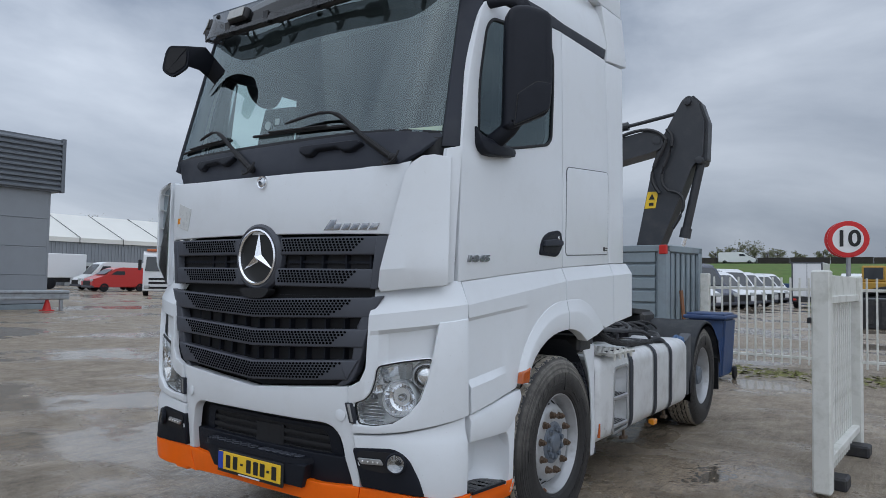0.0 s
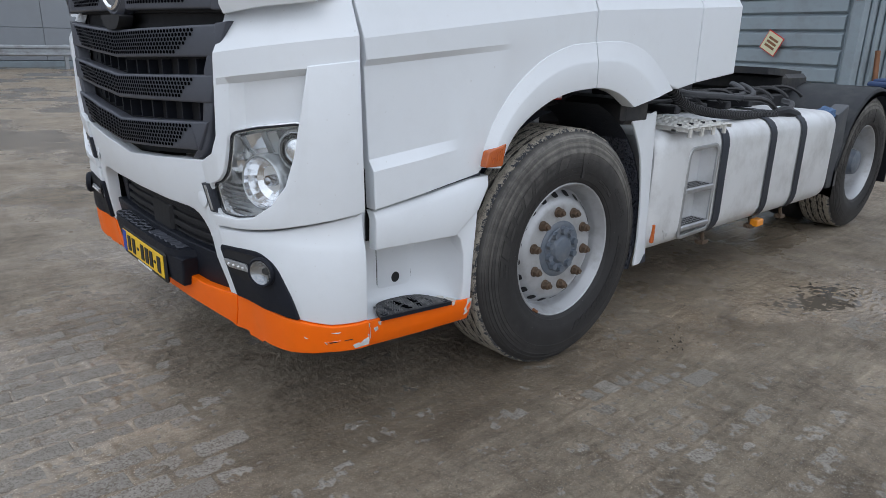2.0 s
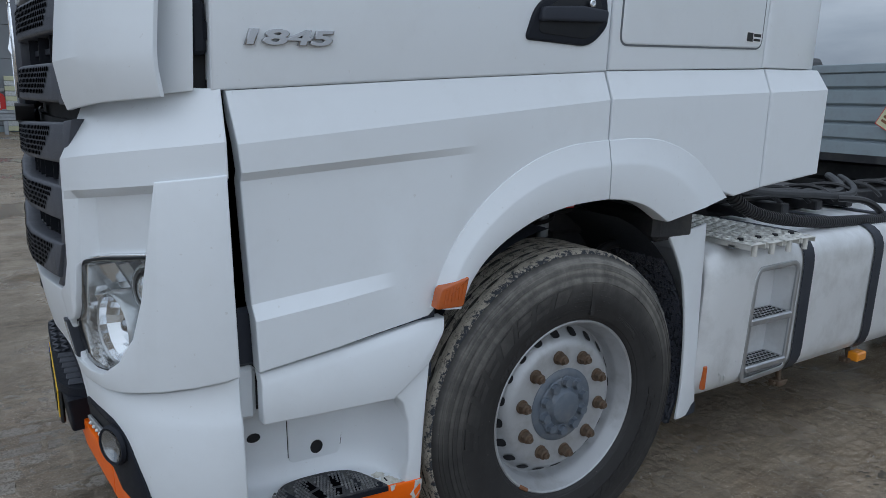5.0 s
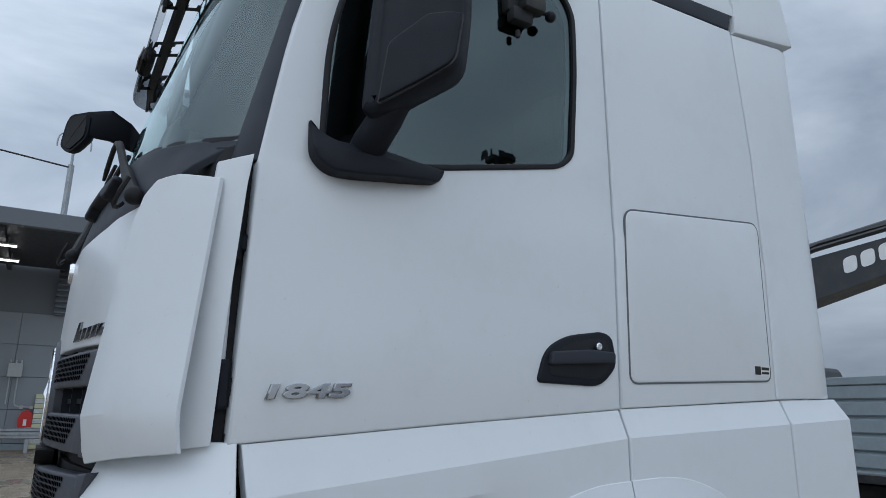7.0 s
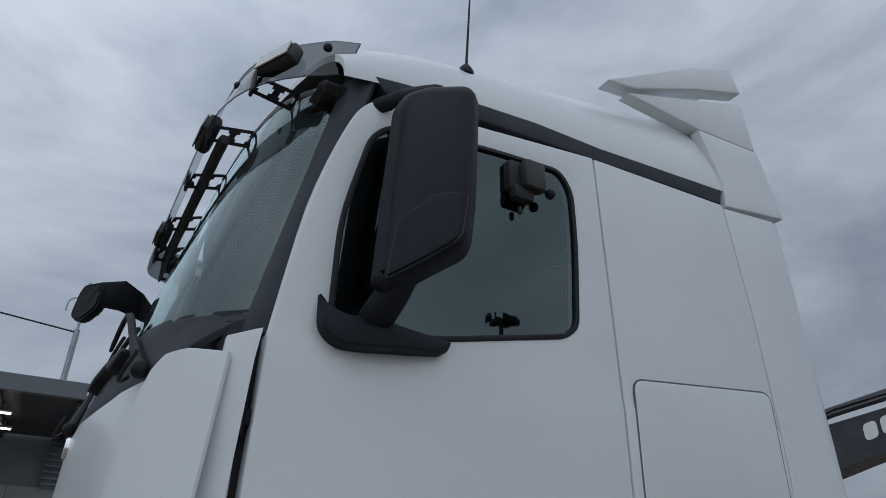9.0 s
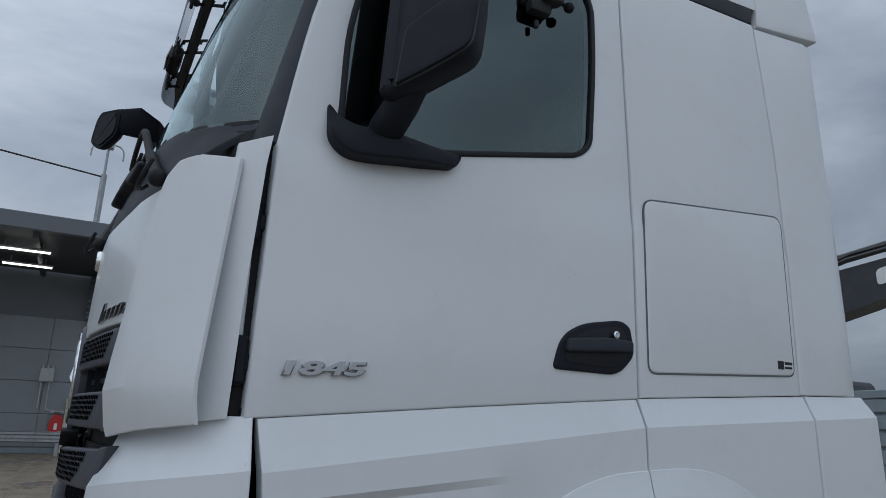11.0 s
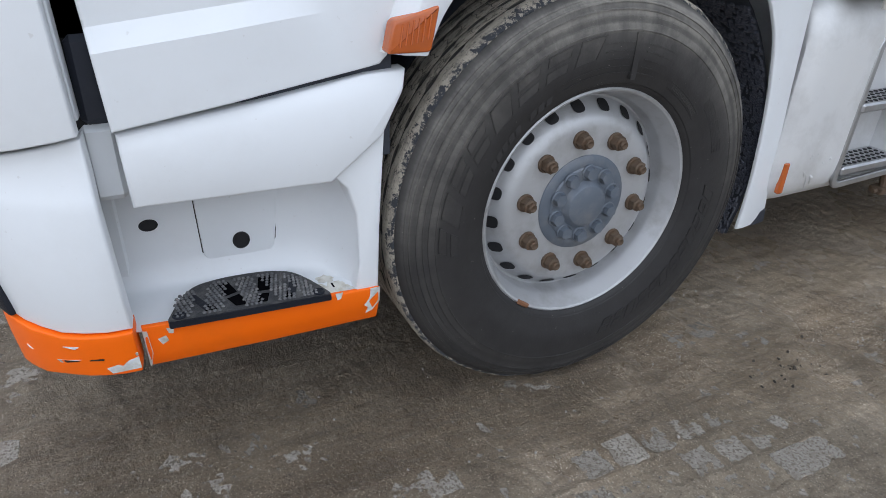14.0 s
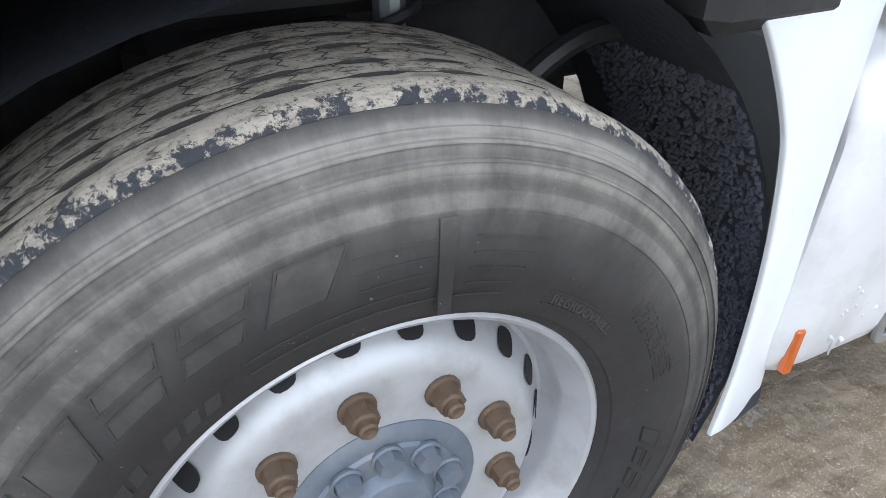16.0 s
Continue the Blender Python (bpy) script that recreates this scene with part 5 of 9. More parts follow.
merge(dk, panel(fo([(-0.78, 1.45), (0.78, 1.45), (0.74, 1.375), (-0.74, 1.375)]), front(-0.07), 0.02, gu=0.1, bev=0))
part("grille_gap", dk, DARK, truck)

# bumper: middle with its opening
arch = rounded([(-0.612, 0.478), (-0.603, 0.53), (-0.555, 0.775), (0.555, 0.775), (0.603, 0.53), (0.612, 0.478)], [0, 0.02, 0.10, 0.10, 0.02, 0], 5)
mid = [(0.655, 0.478), (0.632, 0.88), (0.625, 0.968), (0.3, 0.938), (0, 0.912), (-0.3, 0.938), (-0.625, 0.968), (-0.632, 0.88), (-0.655, 0.478)] + arch
bump = part("bumper_middle", panel(fo(mid), front(0.012), 0.05, gu=0.07, bev=0.006), WHITE, truck)
b = panel(fo([(-0.64, 0.84), (0.64, 0.84), (0.64, 0.42), (-0.64, 0.42)]), front(-0.07), 0.02, gu=0.1, bev=0)
for z in (0.56, 0.60, 0.64, 0.68, 0.72):
    merge(b, panel(fo([(-0.5, z + 0.012), (0.5, z + 0.012), (0.5, z - 0.012), (-0.5, z - 0.012)]), front(-0.055), 0.02, gu=0.1, bev=0.003))
box(b, (-0.085, 0.122, 0.575), (0.13, 0.19, 0.715), 0.012)
part("bumper_intake", b, DARK, truck, "black ribbed bumper intake")
b = panel(fo(rounded([(-0.52, 0.745), (0.5, 0.745), (0.55, 0.545), (-0.55, 0.545)], 0.05)), front(-0.05), 0.02, gu=0.1, bev=0.004, hole=fo(rounded([(-0.46, 0.72), (0.44, 0.72), (0.47, 0.56), (-0.48, 0.56)], 0.04)))
part("intake_frame", b, BLACKPL, truck)
b = panel(fo([(-0.60, 0.605), (0.585, 0.605), (0.612, 0.482), (0.606, 0.455), (-0.606, 0.455), (-0.612, 0.482)]), front(-0.022), 0.04, gu=0.1, bev=0.008)
part("lower_insert", b, BLACKPL, truck, "black insert round the number plate")
st = bmesh.new()
prism(st, rounded([(-0.46, 0.12), (-0.44, -0.015), (-0.38, -0.035), (0.26, -0.035), (0.34, 0.0), (0.40, 0.12)], 0.03), basis((0, 0.085, 0.548), (1, 0, 0), (0, 1, 0)), 0.028)
step_f = part("bumper_step", st, BLACKPL, truck, "black ribbed step above the number plate")
tb = None
for i in range(12):
    for j in range(5):                         # herringbone lugs on the near half of the tread
        if tb is None:
            b = bmesh.new()
            box(b, (-0.014, -0.0055, 0), (0.014, 0.0055, 0.006), 0.002)
            o = part("tread", b, GREYPL, step_f)
            tb = o.data
        else:
            o = new("tread", tb)
            o.parent = step_f
        o.matrix_basis = pose(-0.395 + 0.033 * i, 0.066 + 0.026 * j, 0.576, 0, 0, 38 if (i + j) % 2 else -38)
rib_ = None
for i in range(6):
    if rib_ is None:
        b = bmesh.new()
        box(b, (-0.021, -0.060, 0), (0.021, 0.060, 0.006), 0.003)
        o = part("step_rib", b, GREYPL, step_f)
        rib_ = o.data
    else:
        o = new("step_rib", rib_)
        o.parent = step_f
    o.matrix_basis = pose(0.030 + 0.052 * i, 0.124 + 0.003 * i, 0.5755, 0, 0, -6)
b = bmesh.new()
merge(b, panel(fo([(-0.44, 0.548), (0.36, 0.548), (0.335, 0.475), (0.322, 0.43), (-0.36, 0.43), (-0.40, 0.475)]), front(0.042), 0.10, gu=0.1, bev=0.01))
part("plate_carrier", b, BLACKPL, truck)

# licence plate: plain bars for its characters
PZ, PX0 = 0.475, -0.045
b = bmesh.new()
box(b, (PX0 - 0.265, 0.0520, PZ - 0.062), (PX0 + 0.265, 0.0660, PZ + 0.062), 0.006)
plate = part("number_plate", b, INK, truck, "yellow number plate with a blue end band")
b = bmesh.new()
box(b, (PX0 - 0.252, 0.0480, PZ - 0.043), (PX0 + 0.252, 0.0520, PZ + 0.052), 0.003)
part("plate_face", b, YELLOW, plate)
b = bmesh.new()
box(b, (PX0 - 0.250, 0.0455, PZ - 0.041), (PX0 - 0.208, 0.0480, PZ + 0.050), 0.001)
part("plate_band", b, BLUE, plate)
for x, w in ((-0.165, 0.036), (-0.105, 0.036), (-0.052, 0.022), (0.005, 0.036), (0.062, 0.036), (0.115, 0.036), (0.158, 0.02), (0.205, 0.036)):
    b = bmesh.new()
    h = 0.006 if w < 0.03 else 0.034
    box(b, (PX0 + x - w / 2, 0.0445, PZ + 0.004 - h), (PX0 + x + w / 2, 0.0480, PZ + 0.004 + h), 0.002)
    part("plate_bar", b, INK, plate)
b = bmesh.new()
box(b, (PX0 - 0.08, 0.0495, PZ - 0.057), (PX0 + 0.09, 0.0520, PZ - 0.049), 0.001)
part("dealer_bar", b, SIGNWHITE, plate)

# orange lip under the bumper
def lip_off(u, z):
    """The lip tucks under in the middle and stands flush at the corners."""
    x = abs(plan_at(u)[0])
    k = max(0.0, min(1.0, (x - 0.60) / 0.38))
    return 0.008 + 0.014 * k - 0.10 * max(0.0, 0.445 - z)


b = panel(fo([(0.318, 0.470), (0.42, 0.462), (0.649, 0.478), (0.640, 0.42), (0.610, 0.342), (0.585, 0.350), (0.30, 0.366), (-0.30, 0.366), (-0.585, 0.350), (-0.610, 0.342), (-0.649, 0.478), (-0.42, 0.462), (-0.318, 0.470), (-0.312, 0.43), (0.306, 0.43)]), front(lip_off), 0.06, gu=0.06, gv=0.025, bev=0.004)
part("front_lip", b, ORANGE, truck, "bright orange bumper lip")


def corner(s):
    """The bumper corner, headlight and deflector on one side of the cab (s = 1 or -1)."""
    def P(pts):
        q = [(s * x, z) for x, z in pts]
        return fo(q if s > 0 else q[::-1])

    E0, E1 = s_of(1.10), s_of(1.10) + 0.05        # corner end, just before the gap to the side skirts

    # shoulder and recess: proud at the crease, falling back above it, hollow below it
    def shape(u, z):
        a = abs(u)
        k = (a - s_of(0.74)) / (E0 - s_of(0.74))
        zc = 1.312 + 0.060 * k                    # crease height
        if z > zc:
            return 0.020 - 0.055 * min(1.0, (z - zc) / 0.12)
        if z > zc - 0.075:
            return 0.020
        h = min(1.0, max(0.0, (zc - 0.075 - z) / 0.02)) * min(1.0, max(0.0, (a - s_of(0.775)) / 0.03))
        return 0.020 - 0.040 * h

    zt = 1.482
    eye = rounded([(0.668, 0.790), (0.656, 0.892), (0.714, 0.911), (0.749, 0.947), (0.769, 1.00), (0.779, 1.071), (0.88, 1.095), (1.016, 1.117), (0.998, 1.02), (0.973, 0.93), (0.927, 0.860), (0.85, 0.809), (0.76, 0.789)], 0.02, 3)
    out = [(0.745, 1.44), (0.775, zt - 0.03), (0.9, zt - 0.015), (1.03, zt), (1.0975, zt), (1.0978, 0.86), (0.95, 0.80), (0.65, 0.765), (0.632, 0.88), (0.632, 0.965), (0.70, 1.0), (0.728, 1.06), (0.738, 1.30), (0.75, 1.395)]
    cuts = []
    for dz in (0.0, -0.075, -0.095, 0.03, 0.06, 0.09, 0.12):
        a, c = (s_of(0.74) * s, 1.312 + dz), (E0 * s, 1.372 + dz)
        cuts.append((a, c))
    body = part("bumper_corner", panel(P(out), front(shape), 0.03, gu=0.04, cuts=cuts, bev=0.004, hole=P(eye)), WHITE, truck, "white bumper corner with a hollow above the headlight", sharp=16)

    # headlight: a deep chrome box behind a clear lens
    hl = [(0.672, 0.792), (0.660, 0.890), (0.716, 0.908), (0.752, 0.945), (0.772, 1.00), (0.782, 1.068), (0.88, 1.092), (1.012, 1.114), (0.995, 1.02), (0.970, 0.93), (0.925, 0.862), (0.85, 0.812), (0.76, 0.792)]
    hlo = rounded(hl, 0.02, 3)
    lamp = part("headlight", panel(P(hlo), front(-0.060), 0.01, gu=0.05, bev=0), HLREF, truck, "clear headlight with chrome reflectors")
    part("lamp_box", panel(P(grow(hlo, 0.012)), front(-0.004), 0.080, gu=0.05, bev=0.003, hole=P(grow(hlo, -0.003))), BOWL, lamp)
    part("lamp_seal", panel(P(grow(hlo, 0.007)), front(0.006), 0.012, gu=0.05, bev=0.002, hole=P(hlo)), RUBBER, lamp)
    part("turn_light_end", panel(P([(0.632, 0.792), (0.614, 0.890), (0.656, 0.893), (0.668, 0.794)]), front(0.027), 0.03, bev=0.003), SLATE, lamp)
    part("turn_light_strip", panel(P([(0.642, 0.800), (0.628, 0.884), (0.643, 0.886), (0.655, 0.801)]), front(0.0285), 0.004, bev=0.001), TRAY, lamp)
    fpt = front(-0.012)
    for (x, z, r, kind_) in ((0.880, 0.925, 0.080, 0), (0.988, 1.034, 0.056, 1)):
        c = fpt(s * s_of(x), z, 0)
        _, _, nx, ny = plan_at(s * s_of(x * 0.9))
        m = basis(c, (-ny * 1, nx, 0), (0, 0, 1))
        q = m @ pose(0, 0, 0, 0, 90 if (m.to_3x3() @ Vector((0, 0, 1))).dot(Vector((nx, ny, 0))) < 0 else -90, 0)
        if kind_ == 0:
            pieces = (("lamp_ring", [(r * 1.12, -0.05), (r * 1.12, 0.004), (r * 1.04, 0.012), (r, 0.008)], TRAY, 40, 40), ("bowl", [(r, 0.008), (r * 0.97, -0.008), (r * 0.80, -0.034), (r * 0.52, -0.052), (r * 0.22, -0.058)], CHROME, 22, 3), ("bulb", [(r * 0.24, -0.058), (r * 0.22, -0.020), (r * 0.13, -0.012), (0, -0.010)], DULLCHROME, 20, 40))
        else:
            pieces = (("lamp_ring", [(r * 1.30, -0.07), (r * 1.25, -0.015), (r * 1.10, 0.002), (r * 0.98, 0.004), (r * 0.94, -0.004)], TRAY, 40, 60), ("projector_ring", [(r * 0.94, -0.004), (r * 0.86, 0.002), (r * 0.82, -0.006)], INK, 36, 40), ("bowl", [(r * 0.82, -0.008), (r * 0.6, 0.008), (r * 0.3, 0.015), (0, 0.017)], BOWL, 30, 60))
        for nm, pr, mt, seg, sh in pieces:
            bb = bmesh.new()
            lathe(bb, pr, (0, 0, 0), seg)
            o = part(nm, bb, mt, lamp, sharp=sh)
            o.matrix_basis = q
    # chrome sweeps between the lamps
    for xa, xb, za, zb, tilt, mt in ((0.784, 0.826, 0.985, 1.066, 0.9, BOWL), (0.826, 0.872, 1.020, 1.078, -0.9, CHROME), (0.872, 0.905, 1.010, 1.088, 0.8, TRAY), (0.752, 0.792, 0.935, 0.985, -0.8, BOWL), (0.710, 0.770, 0.905, 0.940, 0.7, CHROME), (0.930, 0.962, 0.895, 0.955, 0.9, CHROME), (0.900, 0.930, 1.010, 1.090, -0.7, TRAY)):
        xm = (xa + xb) / 2
        part("reflector_facet", panel(P([(xa, za), (xb, za + 0.008), (xb, zb), (xa, zb - 0.010)]), front(lambda u, z, q=s_of(xm), k=tilt, c=(za + zb) / 2: -0.035 + k * (abs(u) - q) * 0.6 + 0.55 * (z - c)), 0.030, gu=0.012, gv=0.02, bev=0), mt, lamp, sharp=8)
    for i in range(6):
        z0 = 0.802 + 0.0170 * i
        xa = 0.676 if i < 5 else 0.700
        xb = 0.790 + (0.006 * i if i < 3 else 0.012 - 0.010 * (i - 2))
        part("turn_light_rib", panel(P([(xa, z0), (xb, z0 + 0.003), (xb, z0 + 0.016), (xa, z0 + 0.012)]), front(lambda u, z, q=z0: -0.030 + 1.1 * (z - q)), 0.010, gu=0.03, gv=0.004, bev=0), BOWL if i % 2 else CHROME, lamp, sharp=8)
    lens = part("lens", panel(P(grow(hlo, -0.002)), front(0.010), 0.014, gu=0.04, bev=0.005), LENS, lamp)
    lens.visible_shadow = False

    # fin panel outside the headlight
    fin = [(1.030, 1.286), (1.0975, 1.305), (1.0978, 0.848), (1.02, 0.810), (0.9, 0.778), (0.78, 0.758), (0.645, 0.745), (0.64, 0.786), (0.76, 0.790), (0.85, 0.810), (0.925, 0.860), (0.970, 0.928), (0.995, 1.018), (1.012, 1.13)]
    fo_ = P(fin)
    fo_ = [(u, z) for u, z in fo_]
    part("headlight_fin", panel(fo_, front(0.026), 0.03, gu=0.03, bev=0.004), WHITE, truck, "white fin panel beside the headlight")
    # lower corner under the seam
    low = [(0.642, 0.735), (0.78, 0.748), (0.9, 0.768), (1.02, 0.800), (1.1018, 0.838), (1.1019, 0.476), (1.06, 0.471), (0.987, 0.484), (0.9, 0.488), (0.675, 0.482), (0.660, 0.6)]
    lo_ = P(low)
    lowf = front(lambda u, z: 0.022 - 0.020 * max(0.0, min(1.0, (z - 0.72) / 0.07)) - 0.01 * max(0, (0.6 - z) / 0.18))
    part("bumper_corner_lower", panel(lo_, lowf, 0.04, gu=0.04, cuts=[((-2, 0.72), (2, 0.72)), ((-2, 0.74), (2, 0.74)), ((-2, 0.77), (2, 0.77)), ((-2, 0.6), (2, 0.6))], bev=0.006), WHITE, truck)
    fg = rounded([(0.638, 0.676), (0.86, 0.698), (0.93, 0.655), (0.968, 0.560), (0.990, 0.486), (0.9, 0.490), (0.672, 0.486)], [0.02, 0.06, 0.06, 0.03, 0.01, 0.0, 0.01], 4)
    fog = part("fog_light_insert", panel(P(fg), front(0.0265), 0.03, gu=0.04, bev=0.006), BLACKPL, truck, "black insert with fog lamp and running light")
    part("insert_recess", panel(P(rounded([(0.66, 0.665), (0.85, 0.678), (0.90, 0.65), (0.92, 0.60), (0.80, 0.575), (0.68, 0.580)], 0.03)), front(0.0278), 0.003, gu=0.04, bev=0.0), DARK, fog)
    c = front(0.032)(s * s_of(0.868), 0.632, 0)
    _, _, nx, ny = plan_at(s * s_of(0.868))
    yaw = math.degrees(math.atan2(ny, nx))
    for nm, pr, mt in (("fog_lamp_ring", [(0.048, -0.012), (0.051, 0.004), (0.046, 0.012), (0.040, 0.010)], BLACKPL), ("fog_lamp_bowl", [(0.041, 0.008), (0.026, -0.002), (0, -0.008)], DULLCHROME), ("fog_lamp_lens", [(0.041, 0.010), (0.022, 0.017), (0, 0.019)], LENS)):
        bb = bmesh.new()
        lathe(bb, pr, (0, 0, 0), 28)
        o = part(nm, bb, mt, fog)
        o.matrix_basis = Matrix.Translation(c) @ pose(0, 0, 0, 0, 0, yaw)
    drl = part("running_light", panel(P(rounded([(0.672, 0.634), (0.795, 0.640), (0.81, 0.615), (0.690, 0.606)], 0.008)), front(0.036), 0.008, gu=0.04, bev=0.002), ALU, fog)
    for i in range(4):
        bb = bmesh.new()
        q = front(0.038)(s * s_of(0.702 + 0.026 * i), 0.622 + 0.001 * i, 0)
        bmesh.ops.create_uvsphere(bb, u_segments=10, v_segments=6, radius=0.0045, matrix=Matrix.Translation(q))
        part("led", bb, SIGNWHITE, drl)
    # orange lip, corner piece
    lip = P([(0.653, 0.476), (0.75, 0.483), (0.86, 0.486), (0.987, 0.482), (1.06, 0.469), (1.1019, 0.474), (1.1019, 0.380), (1.06, 0.376), (1.0, 0.366), (0.9, 0.354), (0.80, 0.350), (0.785, 0.338), (0.70, 0.334), (0.694, 0.350), (0.665, 0.347), (0.614, 0.342), (0.644, 0.42)])
    part("corner_lip", panel(lip, front(lip_off), 0.06, gu=0.03, gv=0.025, bev=0.004), ORANGE, truck, "scuffed orange bumper lip corner")
    # round blanking cover
    bb = bmesh.new()
    lathe(bb, [(0.027, -0.002), (0.030, 0.002), (0.026, 0.004), (0, 0.004)], (0, 0, 0), 24)
    o = part("tow_eye_cover", bb, WHITE, truck)
    c = front(0.013)(s * s_of(0.575), 0.825, 0)
    o.matrix_basis = Matrix.Translation(c) @ pose(0, 0, 0, 0, 0, -90 + s * 8)

    # tall deflector beside the hood ("ear")
    def ear_f(u, z, d):
        # u from 0 (inner edge) to 1 (outer fold); z height
        k = (z - 1.43) / 0.62
        xi, yi = 0.785 + 0.135 * k, 0.075 + 0.07 * k
        xo, yo = 1.092 - 0.030 * k, 0.238 + 0.054 * k
        bow = 0.030 * math.sin(math.pi * min(1, max(0, u)))
        fold = 0.05 * max(0.0, (1.535 - z) / 0.1)
        nx, ny = 0.52, -0.85
        return Vector((s * (xi + (xo - xi) * u + nx * (bow - d - fold * 0.6)), yi + (yo - yi) * u + ny * (bow - d - fold * 0.6), z))
    eo = [(0.0, 1.98), (0.10, 2.035), (0.30, 2.065), (0.6, 2.075), (1.0, 2.070), (1.0, 1.462), (0.5, 1.445), (0.08, 1.425), (0.03, 1.45), (0.0, 1.53)]
    part("corner_deflector", panel(eo if s > 0 else eo[::-1], ear_f, 0.010, gu=0.08, gv=0.10, cuts=[((0, 1.528), (1, 1.553))], bev=0.003), WHITE, truck, "white corner air deflector panel", sharp=14)
    # narrow panel between the deflector's fold and the door
    def neck_f(y, z, d):
        k = max(0.0, (y - 0.245) / 0.09)
        return Vector((s * (1.000 + 0.070 * k ** 0.8 - d), y, z))
    no_ = [(0.250, 1.464), (0.327, 1.476), (0.336, 1.75), (0.352, 2.06), (0.360, 2.135), (0.290, 2.115), (0.255, 1.6)]
    part("deflector_neck", panel(no_, neck_f, 0.02, gu=0.02, gv=0.2, bev=0.002), WHITE, truck, sharp=40)
    bb = bmesh.new()
    box(bb, (s * 0.985, 0.338, 1.62), (s * 1.030, 0.350, 2.12), 0.003)
    part("hinge_post", bb, WHITE, truck)
    bb = bmesh.new()
    box(bb, (s * 0.80, 0.34, 1.40), (s * 1.02, 0.42, 2.14))
    box(bb, (s * 0.60, 0.34, 0.72), (s * 1.035, 0.47, 1.47))
    box(bb, (s * 0.60, 0.34, 0.50), (s * 0.92, 0.43, 0.72))
    merge(bb, panel(P([(0.76, 1.46), (1.05, 1.46), (1.05, 0.42), (0.66, 0.42)]), front(-0.06), 0.02, gu=0.06, bev=0))
    part("inner_structure", bb, DARK, truck)
    # hinges in the door gap
    for z in (1.60, 1.93):
        bb = bmesh.new()
        box(bb, (s * 1.00, 0.330, z - 0.05), (s * 1.050, 0.362, z + 0.06), 0.008)
        box(bb, (s * 1.0, 0.345, z - 0.02), (s * 1.045, 0.40, z + 0.02), 0.005)
        part("door_hinge", bb, BLACKPL, truck)


corner(1)
corner(-1)

# black cowl under the windscreen


def ws_y(x):
    """The windscreen's plan at its foot."""
    return 0.095 + 0.07 * x * x + (0.22 * x ** 8 if x > 0 else 0.025 * x ** 6)


WS_LEAN = 0.27


def screen(off=0.0):
    def f(x, z, d):
        h = 0.01
        g = (ws_y(x + h) - ws_y(x - h)) / (2 * h)
        n = Vector((g, -1, WS_LEAN)).normalized()
        return Vector((x, ws_y(x) + WS_LEAN * (z - 2.16), z)) + n * (off - d)
    return f


def cowl_f(x, z, d):
    k = min(1.0, max(0.0, (z - 2.0) / 0.20))
    x_, y_, _, _ = plan_at(s_of(x))
    yb = y_ + 0.016 - (0.012 if abs(x) > 0.85 else 0)
    yt = ws_y(x) + 0.004
    y = yb + (yt - yb) * (k ** 1.5)
    return Vector((x, y + d, z - d * 0.3))


nn = 20
bot = [(0.93 * (2 * i / nn - 1), 2.010 + 0.012 * abs(2 * i / nn - 1) + (0.075 * max(0, abs(2 * i / nn - 1) - 0.9) / 0.1)) for i in range(nn + 1)]
top = [(0.985 * (2 * i / nn - 1), 2.195 + 0.01 * abs(2 * i / nn - 1)) for i in range(nn + 1)]
part("windscreen_cowl", panel(bot + top[::-1], cowl_f, 0.02, gu=0.08, gv=0.04, bev=0.004), SLATE, truck, "slate grey cowl below the windscreen")

# windscreen with dark printed edge
wtop, wbot = 3.06, 2.185
wo = [(-1.01, wbot + 0.01), (-0.5, wbot), (0, wbot), (0.5, wbot), (1.01, wbot + 0.01), (0.985, wtop), (0.5, wtop + 0.02), (0, wtop + 0.03), (-0.5, wtop + 0.02), (-0.985, wtop)]
glass = part("windscreen", panel(wo, screen(0.0), 0.004, gu=0.04, gv=0.06, bev=0), GLASS, truck, "large curved windscreen reflecting clouds")
glass.visible_shadow = False
# dark sheet behind the glass, painting in the visor's dark reflection
band = [(-0.96, wtop), (-0.5, wtop + 0.02), (0, wtop + 0.03), (0.5, wtop + 0.02), (0.96, wtop), (0.955, 2.886), (0.78, 2.843), (0.47, 2.812), (0.07, 2.807), (-0.20, 2.816), (-0.46, 2.838), (-0.70, 2.870), (-0.80, 2.93)]
part("windscreen_sunband", panel(band, screen(-0.035), 0.003, gu=0.05, bev=0), DARK, truck)
fr = panel(wo, screen(0.002), 0.012, gu=0.08, gv=0.2, bev=0.002, hole=rounded([(-0.995, wbot + 0.03), (0.995, wbot + 0.03), (0.968, wtop - 0.03), (-0.968, wtop - 0.03)], 0.05))
part("windscreen_seal", fr, RUBBER, truck)

for s in (-1, 1):
    # black A pillar
    def pil(u, z, d, s=s):
        a = screen(0.010)(s * (0.972 - 0.030 * (z - 2.16)), z, d)
        a.x *= s
        c = Vector((1.058 - 0.012 * (z - 2.2), 0.385 + 0.245 * (z - 2.14), z))
        q = a.lerp(c, u) + Vector((0.6, -0.6, 0)) * (0.02 * math.sin(math.pi * u) - d)
        return Vector((s * q.x, q.y, q.z))
    po = [(0, 2.135), (1, 2.130), (1, 2.55), (1, 2.95), (1.0, 3.03), (0.6, 3.10), (0, 3.10)]
    part("a_pillar", panel(po, pil, 0.02, gu=0.34, gv=0.12, bev=0.005), SLATE, truck, "dark grey windscreen pillar")


# ---- doors and cab sides ----
def door_x(y, z):
    return SX - 0.012 * max(0.0, z - 2.2) - 0.006 * max(0, (0.6 - y)) + 0.004 * max(0, min(1, (2.14 - z) / 0.03))


